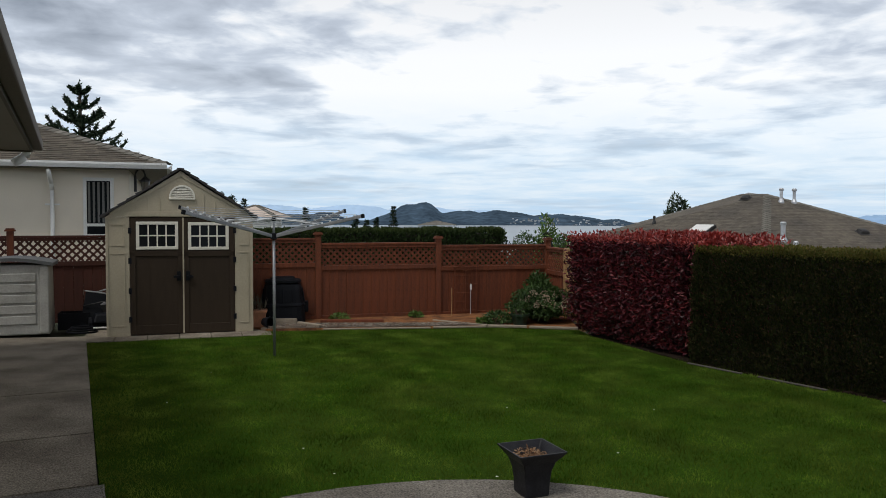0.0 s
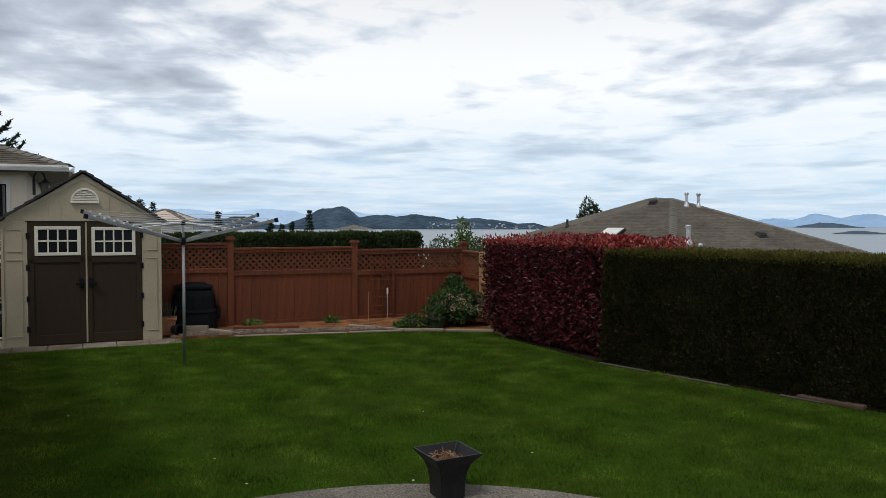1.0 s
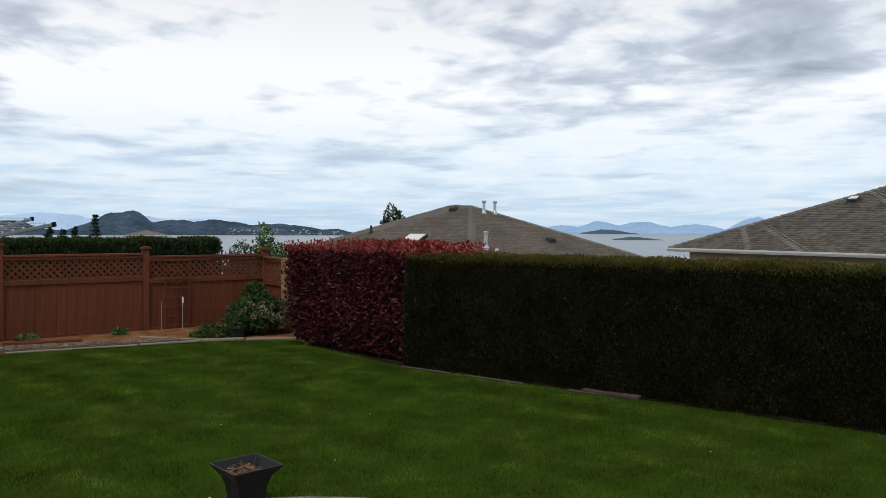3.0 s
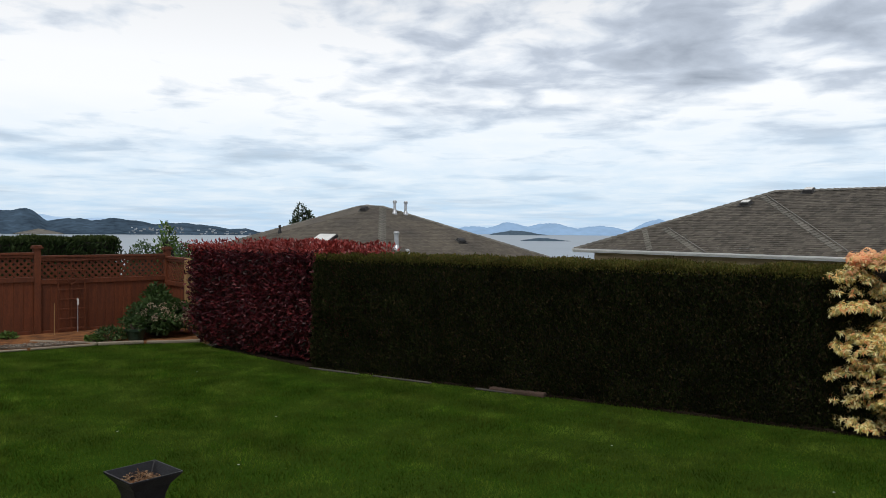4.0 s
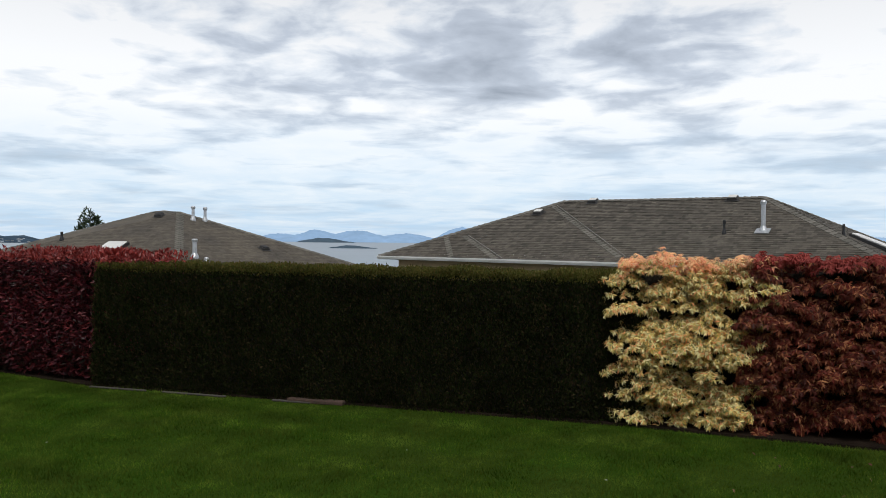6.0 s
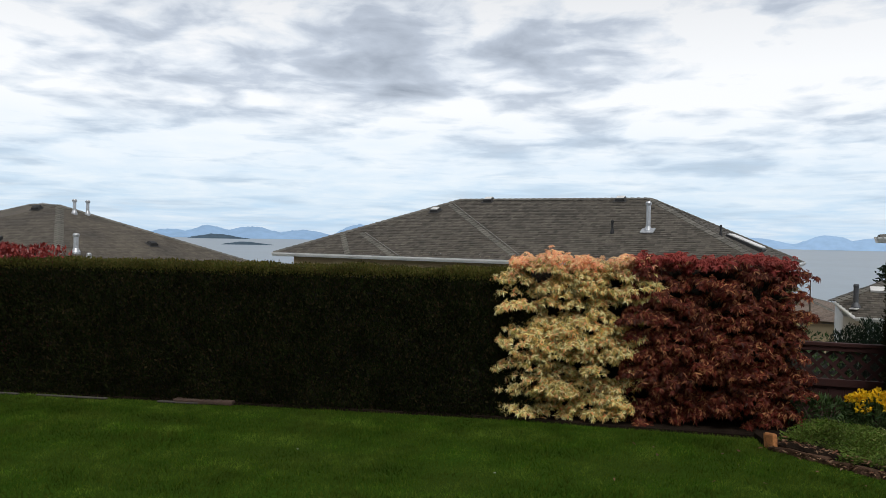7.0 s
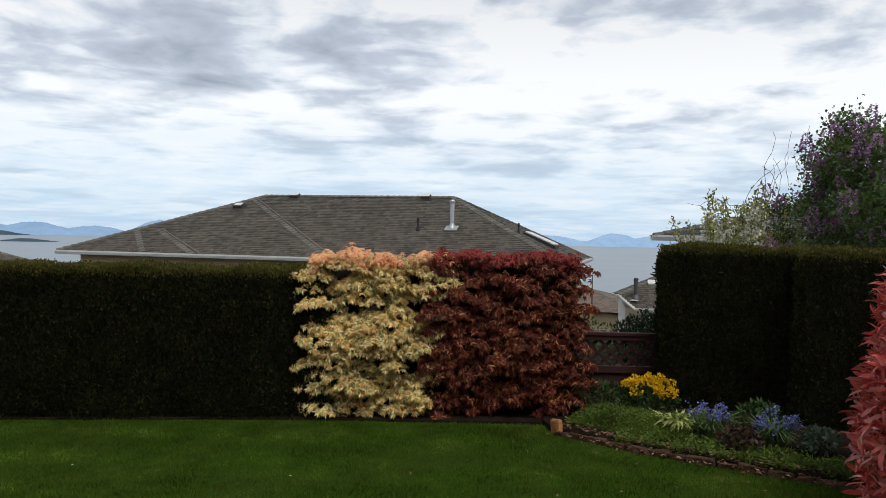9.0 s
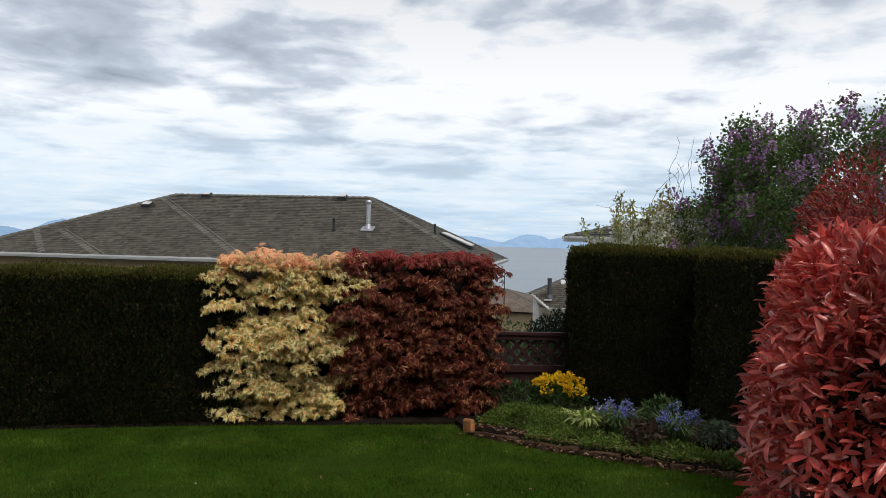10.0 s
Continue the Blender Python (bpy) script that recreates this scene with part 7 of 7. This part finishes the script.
def leafy_shoots(name, label, base, shoots, height, spread, seed):
    """A young fruit tree: upright wands with small leaves along them and blossom below."""
    rng = np.random.default_rng(seed)
    t = thing(name, label, "tree", Matrix.Translation(base))
    bm = bmesh.new()
    add_tube(bm, (0, 0, -0.1), (0, 0, 0.9), 0.04, 0.03, 8, False)
    P, B = [], []
    for k in range(shoots):
        a = rng.uniform(0, math.tau)
        r = spread * (0.2 + 0.8 * rng.random())
        q = Vector((0, 0, 0.8))
        e = Vector((r * math.cos(a), r * math.sin(a), height * rng.uniform(0.72, 1.0)))
        for j in range(6):
            f = (j + 1) / 6
            n = Vector((e.x * f**0.6, e.y * f**0.6, 0.8 + (e.z - 0.8) * f)) + Vector(rng.normal(0, 0.02, 3))
            add_tube(bm, q, n, 0.011 - 0.0014 * j, 0.010 - 0.0014 * j, 5, False)
            u = rng.random(45)
            P.append(np.array(q) + (np.array(n) - np.array(q)) * u[:, None] + rng.normal(0, 0.034, (45, 3)))
            if j < 5:
                u = rng.random(120)
                B.append(np.array(q) + (np.array(n) - np.array(q)) * u[:, None] + rng.normal(0, 0.055, (120, 3)))
            q = n
    part("trunk", bm, BARK, t)
    for nm, pts, ln, ra, mt in (("young_leaves", np.concatenate(P), 0.072, 0.42, leaf_mat("young_leaf", [(0.28, 0.30, 0.09), (0.40, 0.40, 0.14), (0.36, 0.32, 0.13), (0.18, 0.22, 0.06)], 0.5, 0.4, 0.3)), ("blossom", np.concatenate(B), 0.050, 0.9, WHITE_BLOOM)):
        k = len(pts)
        put(nm, scatter(nm, pts, rng.normal(0, 0.7, (k, 3)) + [0, 0, 0.3], rough_dirs(k) + [0, 0, 0.5], ln * rng.uniform(0.6, 1.2, k), ln * ra, mt, LEAF), t)
    return t


leafy_shoots("blossom_tree", "slender fruit tree with white blossom and young leaves", at(-80.6, 11.0, -0.3), 26, 2.85, 0.85, 9)
leafy_shoots("blossom_tree", "slender fruit tree with white blossom and young leaves", at(-84.2, 11.6, -0.3), 24, 2.75, 0.85, 19)


def corkscrew():
    t = thing("corkscrew_hazel", "bare twisted corkscrew twigs above the hedge", "tree", Matrix.Translation(at(-84.4, 11.9, -0.3)))
    rng = np.random.default_rng(23)
    bm = bmesh.new()
    for k in range(20):
        q = Vector((rng.normal(0, 0.25), rng.normal(0, 0.15), 1.8))
        d = Vector((rng.normal(0, 0.55), rng.normal(0, 0.55), 1.0)).normalized()
        n = 13 + int(rng.integers(0, 11))
        for j in range(n):
            d = (d + Vector(rng.normal(0, 0.38, 3)) + Vector((0, 0, 0.17))).normalized()
            e = q + d * 0.10
            add_tube(bm, q, e, 0.006 * (1 - 0.6 * j / n), 0.006 * (1 - 0.6 * (j + 1) / n), 5, False)
            q = e
    add_tube(bm, (0, 0, -0.1), (0, 0, 1.7), 0.05, 0.03, 7, False)
    part("twig", bm, mat("twig_bark", (0.09, 0.06, 0.045), 0.9, 0.3), t)


corkscrew()


def conifer(name, label, base, height, width, seed, material, tiers=14, per=240, leaf=0.3, branches=7):
    rng = np.random.default_rng(seed)
    t = thing(name, label, "tree", Matrix.Translation(base))
    bm = bmesh.new()
    add_tube(bm, (0, 0, -0.3), (0, 0, height), width * 0.06, width * 0.01, 7, False)
    P, D = [], []
    for k in range(tiers):
        f = k / (tiers - 1)
        z = height * (0.12 + 0.86 * f)
        r = width / 2 * (1 - f) ** 0.8 * rng.uniform(0.75, 1.15) + width * 0.03
        for b in range(branches):
            a = rng.uniform(0, math.tau)
            e = Vector((r * math.cos(a), r * math.sin(a), z - r * 0.15))
            add_tube(bm, (0, 0, z), e, width * 0.012, width * 0.004, 4, False)
            c = per // branches
            u = rng.random(c)
            P.append(np.array((0, 0, z)) + (np.array(e) - (0, 0, z)) * u[:, None] + rng.normal(0, width * 0.025, (c, 3)))
            D.append(np.tile((math.cos(a), math.sin(a), -0.25), (c, 1)) + rng.normal(0, 0.5, (c, 3)))
    part("trunk", bm, BARK, t)
    P, D = np.concatenate(P), np.concatenate(D)
    put("crown", scatter("crown", P, D, rough_dirs(len(P)) + [0, 0, 0.5], leaf * rng.uniform(0.6, 1.3, len(P)), leaf * 0.35, material, SPRIG), t)


FIR = leaf_mat("fir_needles", [(0.012, 0.024, 0.016), (0.02, 0.035, 0.022), (0.028, 0.042, 0.026)], 0.8, 0.1, 0.1)
for k, (az, d, z, h, w) in enumerate(((12.3, 95, -6, 8.9, 2.2), (5.95, 95, -6, 9.1, 2.2), (7.9, 100, -6, 7.4, 2.4), (7.2, 100, -6, 7.7, 2.2), (8.7, 90, -5, 6.9, 2.4), (17.4, 110, -6, 10.6, 5), (16.6, 110, -6, 10.2, 4.5), (18.2, 108, -6, 11.0, 5), (15.8, 112, -6, 9.2, 4), (-75.95, 40, -6, 6.9, 3.2))):
    conifer("fir_tree", "dark fir tree in the distance", at(az, d, z), h, w, 70 + k, FIR, 20, 110, 0.30 if d > 50 else 0.25)
leafy_mound("round_tree", "small dark evergreen tree behind the house", "tree", at(-14.35, 62, -5.0), (1.0, 1.0, 4.15), 3200, 0.26, 0.4, leaf_mat("evergreen_leaf", [(0.02, 0.035, 0.018), (0.035, 0.055, 0.025), (0.05, 0.07, 0.03)]), LEAF, 0.0, 0.4, 81, core=True, lumpy=0.4, square=0.75)


def monkey_puzzle():
    b = at(27.35, 24.0, -0.3)
    t = thing("monkey_puzzle_tree", "monkey puzzle tree with spiky whorled branches", "tree", Matrix.Translation(b))
    rng = np.random.default_rng(17)
    H = 5.95
    bm = bmesh.new()
    add_tube(bm, (0, 0, 0), (0, 0, H - 0.3), 0.12, 0.035, 8, False)
    part("trunk", bm, BARK, t)
    P, D = [], []

    def needles(q, n, c):
        f = rng.random(c)
        P.append(np.array(q) + (np.array(n) - np.array(q)) * f[:, None])
        D.append(rng.normal(0, 1, (c, 3)) + np.array((n - q).normalized()) * 0.9)

    needles(Vector((0, 0, H - 1.2)), Vector((0, 0, H - 0.2)), 150)
    for k in range(8):
        z = H - 0.42 - k * 0.40
        R = min(0.26 + 0.21 * k, 1.6)
        for j in range(5):
            a = j * math.tau / 5 + k * 0.5
            u = Vector((math.cos(a), math.sin(a), 0))
            q = Vector((0, 0, z - 0.05))
            bm = bmesh.new()
            for s in range(6):
                n = q + u * (R / 6) + Vector((0, 0, -0.03 * R + 0.045 * s * R))
                add_tube(bm, q, n, 0.032, 0.030, 5, False)
                needles(q, n, 34)
                if s in (2, 4) and k > 1:
                    for sg in (-1, 1):
                        e = q + Vector((-u.y, u.x, 0)) * sg * R * 0.24 + u * R * 0.22 + Vector((0, 0, 0.12))
                        add_tube(bm, q, e, 0.027, 0.022, 5, False)
                        needles(q, e, 26)
                q = n
            part("branch", bm, FIR, t)
    P, D = np.concatenate(P), np.concatenate(D)
    put("crown", scatter("crown", P, D, rough_dirs(len(P)), 0.10, 0.04, leaf_mat("monkey_puzzle_leaf", [(0.014, 0.03, 0.014), (0.025, 0.045, 0.02), (0.04, 0.06, 0.028)], 0.6, 0.05, 0.2), SPRIG), t)


monkey_puzzle()

# shrubs beyond the fences
GARDEN = leaf_mat("garden_shrub_leaf", [(0.025, 0.05, 0.018), (0.045, 0.08, 0.025), (0.06, 0.10, 0.035)], 0.6, 0.25, 0.3)
for k, (az, d, z, r, h) in enumerate(((-3.6, 21, -0.6, 0.75, 0.94), (-5.3, 22, -0.6, 0.7, 0.96), (-6.6, 20.5, -0.6, 0.55, 0.92), (-8.3, 21, -0.6, 0.6, 0.90), (-9.6, 22, -0.8, 0.7, 0.95))):
    s = leafy_mound("garden_shrub", "leafy green shrub beyond the fence", "shrub", at(az, d, z), (r, r, h), 2600, 0.075, 0.45, GARDEN if k % 2 else GREEN, LEAF, 0.0, 0.45, 90 + k)
s = leafy_mound("flowering_bush", "light green bush with cream flower clusters", "shrub", at(-4.9, 18.6, -0.6), (0.28, 0.28, 1.18), 700, 0.11, 0.4, LIGHT_GREEN, LEAF, -0.2, 0.4, 97)
flower_heads(s, [(0.0, -0.05, 2.30), (0.09, -0.1, 2.2), (-0.1, -0.2, 1.85)], 0.06, 26, WHITE_BLOOM, seed=2)
s = leafy_mound("flowering_bush", "light green bush with cream flower clusters", "shrub", at(-6.6, 16.5, -0.3), (0.25, 0.25, 0.78), 500, 0.10, 0.4, LIGHT_GREEN, LEAF, -0.2, 0.4, 98)
flower_heads(s, [(0.0, -0.15, 1.50), (0.1, -0.2, 1.42)], 0.05, 26, WHITE_BLOOM, seed=3)
for k, (az, d, r, h) in enumerate(((-71.6, 19, 1.3, 1.10), (-69.6, 24, 1.8, 1.10))):
    leafy_mound("slope_shrub", "dark green shrub on the slope below", "shrub", at(az, d, -2.75), (r, r, h), 1500, 0.12, 0.4, GREEN, LEAF, 0.0, 0.45, 100 + k)


for k, (az, d, h) in enumerate(((-73.25, 21, 1.18), (-73.85, 21.5, 1.24), (-74.35, 21, 1.28), (-74.85, 21.4, 1.34), (-75.3, 21, 1.36), (-75.8, 21.5, 1.30))):
    leafy_mound("clipped_conifer", "small pointed evergreen below the low fence", "tree", at(az, d, -2.75), (0.24, 0.24, h), 1800, 0.08, 0.3, FIR, SPRIG, -0.5, 0.4, 120 + k, lumpy=0.5)

# ---- grass ----
def grass():
    """Blades of the mown lawn, too many to count; shorter in the wheel stripes."""
    rng = np.random.default_rng(21)
    poly = np.array(LAWN)
    n = 900000
    # thick near the camera and thinner far off
    xy = np.c_[rng.uniform(-6, 7.2, n), rng.uniform(-1.0, 12.5, n)]
    inside = np.zeros(n, bool)
    for (x0, y0), (x1, y1) in zip(poly, np.roll(poly, -1, 0)):
        c = ((y0 > xy[:, 1]) != (y1 > xy[:, 1])) & (xy[:, 0] < (x1 - x0) * (xy[:, 1] - y0) / (y1 - y0 + 1e-12) + x0)
        inside ^= c
    xy = xy[inside]
    d = np.hypot(xy[:, 0], xy[:, 1])
    xy = xy[(d > 2.5) & (rng.random(len(xy)) < np.clip(1.5 - d * 0.06, 0.5, 1))]
    k = len(xy)
    pos = np.c_[xy, np.full(k, -0.004)]
    tuft = 0.5 + 0.5 * np.sin(xy[:, 0] * 3.1 + 1.3 * np.sin(xy[:, 1] * 2.3)) * np.sin(xy[:, 1] * 2.7)
    tip = np.c_[rng.normal(0, 0.55, (k, 2)), np.ones(k)]
    ln = rng.uniform(0.018, 0.042, k) * (0.75 + 0.5 * tuft)
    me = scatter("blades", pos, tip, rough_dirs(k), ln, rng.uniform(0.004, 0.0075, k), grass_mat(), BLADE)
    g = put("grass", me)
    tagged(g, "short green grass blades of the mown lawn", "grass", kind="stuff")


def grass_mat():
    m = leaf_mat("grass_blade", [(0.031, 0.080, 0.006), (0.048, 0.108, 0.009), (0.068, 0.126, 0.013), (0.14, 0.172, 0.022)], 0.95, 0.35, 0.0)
    nt = m.node_tree
    N, L = nt.nodes.new, nt.links.new
    # mowing stripes and yellowish patches
    tc, mp = N("ShaderNodeTexCoord"), N("ShaderNodeMapping")
    mp.inputs["Rotation"].default_value = (0, 0, radians(-27.3))
    L(tc.outputs["Object"], mp.inputs[0])
    wv, nz = N("ShaderNodeTexWave"), N("ShaderNodeTexNoise")
    wv.inputs["Scale"].default_value, wv.inputs["Distortion"].default_value, wv.inputs["Detail"].default_value, wv.inputs["Detail Scale"].default_value = 0.40, 2.2, 3, 0.8
    nz.inputs["Scale"].default_value, nz.inputs["Detail"].default_value = 1.7, 6
    L(mp.outputs[0], wv.inputs[0])
    L(tc.outputs["Object"], nz.inputs[0])
    hsv = next(n for n in nt.nodes if n.type == "HUE_SAT")
    mul, mr = N("ShaderNodeMath"), N("ShaderNodeMapRange")
    mul.operation = "MULTIPLY"
    L(wv.outputs[1], mr.inputs[0])
    mr.inputs[3].default_value, mr.inputs[4].default_value = 0.74, 1.14
    old = hsv.inputs["Value"].links[0].from_socket
    L(old, mul.inputs[0])
    L(mr.outputs[0], mul.inputs[1])
    L(mul.outputs[0], hsv.inputs["Value"])
    n4, m4, mul4 = N("ShaderNodeTexNoise"), N("ShaderNodeMapRange"), N("ShaderNodeMath")
    n4.inputs["Scale"].default_value, n4.inputs["Detail"].default_value, n4.inputs["Roughness"].default_value = 2.4, 7, 0.70
    L(tc.outputs["Object"], n4.inputs[0])
    L(n4.outputs[0], m4.inputs[0])
    m4.inputs[1].default_value, m4.inputs[2].default_value, m4.inputs[3].default_value, m4.inputs[4].default_value = 0.34, 0.66, 0.56, 1.50
    mul4.operation = "MULTIPLY"
    L(mul.outputs[0], mul4.inputs[0])
    L(m4.outputs[0], mul4.inputs[1])
    L(mul4.outputs[0], hsv.inputs["Value"])
    mix, r2 = N("ShaderNodeMixRGB"), N("ShaderNodeMapRange")
    src = hsv.inputs["Color"].links[0].from_socket
    L(nz.outputs[0], r2.inputs[0])
    r2.inputs[1].default_value, r2.inputs[2].default_value, r2.inputs[4].default_value = 0.44, 0.62, 0.9
    L(r2.outputs[0], mix.inputs[0])
    L(src, mix.inputs[1])
    mix.inputs[2].default_value = (0.120, 0.168, 0.025, 1)
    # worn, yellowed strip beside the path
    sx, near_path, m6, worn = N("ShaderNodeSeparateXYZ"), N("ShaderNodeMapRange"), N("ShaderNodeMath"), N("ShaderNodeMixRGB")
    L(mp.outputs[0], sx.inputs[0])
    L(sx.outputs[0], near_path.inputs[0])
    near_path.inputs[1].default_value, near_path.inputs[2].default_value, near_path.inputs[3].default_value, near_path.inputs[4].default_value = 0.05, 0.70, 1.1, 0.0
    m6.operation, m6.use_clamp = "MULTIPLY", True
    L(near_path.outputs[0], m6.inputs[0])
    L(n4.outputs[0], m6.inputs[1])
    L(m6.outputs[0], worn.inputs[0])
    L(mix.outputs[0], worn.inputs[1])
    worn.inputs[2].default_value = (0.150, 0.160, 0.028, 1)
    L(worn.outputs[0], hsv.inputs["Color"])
    return m


grass()


def lawn_daisies():
    s = thing("daisies", "scattered tiny white daisies and petals on the lawn", "daisies", kind="stuff")
    rng = np.random.default_rng(5)
    n = 26
    pos = np.c_[rng.uniform(-3.5, 5.5, n), rng.uniform(3.5, 10.5, n), rng.uniform(0.025, 0.04, n)]
    keep = (pos[:, 0] + 0.7 * pos[:, 1] < 8.6) & (pos[:, 0] * 0.88 + pos[:, 1] * 0.47 > 0.4)
    pos = np.repeat(pos[keep], 6, 0)
    a = np.tile(np.arange(6) * math.tau / 6, len(pos) // 6)
    put("petals", scatter("petals", pos, np.c_[np.cos(a), np.sin(a), np.full(len(a), 0.2)], np.tile((0, 0, 1.0), (len(a), 1)), 0.012, 0.008, WHITE_BLOOM, SPRIG), s)


lawn_daisies()


def leaf_litter():
    """Dead leaves along the bed's edge and a few on the lawn, past counting."""
    s = thing("leaf_litter", "dry brown leaves along the bed edging and lawn", "leaves", kind="stuff")
    rng = np.random.default_rng(61)
    line = np.array([(6.77, 2.5), (6.60, 1.75), (6.54, 0.85), (6.49, -0.25)])
    u = rng.random(520) * 3
    i = np.minimum(u.astype(int), 2)
    xy = line[i] + (line[i + 1] - line[i]) * (u - i)[:, None] + rng.normal(0, 0.07, (520, 2))
    far = np.c_[rng.uniform(4.6, 6.6, 26), rng.uniform(0.4, 3.6, 26)]
    far = far[far[:, 0] + 0.72 * far[:, 1] < 8.3]
    xy = np.r_[xy, far]
    inside = xy[:, 0] > np.interp(xy[:, 1], line[::-1, 1], line[::-1, 0])
    pos = np.c_[xy, np.where(inside, 0.075, 0.03) + rng.uniform(0, 0.02, len(xy))]
    k = len(pos)
    tip = np.c_[rng.normal(0, 1, (k, 2)), rng.normal(0, 0.2, k)]
    put("litter", scatter("litter", pos, tip, rough_dirs(k) * 0.4 + [0, 0, 1], rng.uniform(0.03, 0.06, k), rng.uniform(0.014, 0.026, k),
                          leaf_mat("dry_leaf", [(0.11, 0.05, 0.03), (0.18, 0.09, 0.05), (0.30, 0.20, 0.12), (0.07, 0.035, 0.022)], 0.8, 0.1, 0.2), LEAF), s)


leaf_litter()
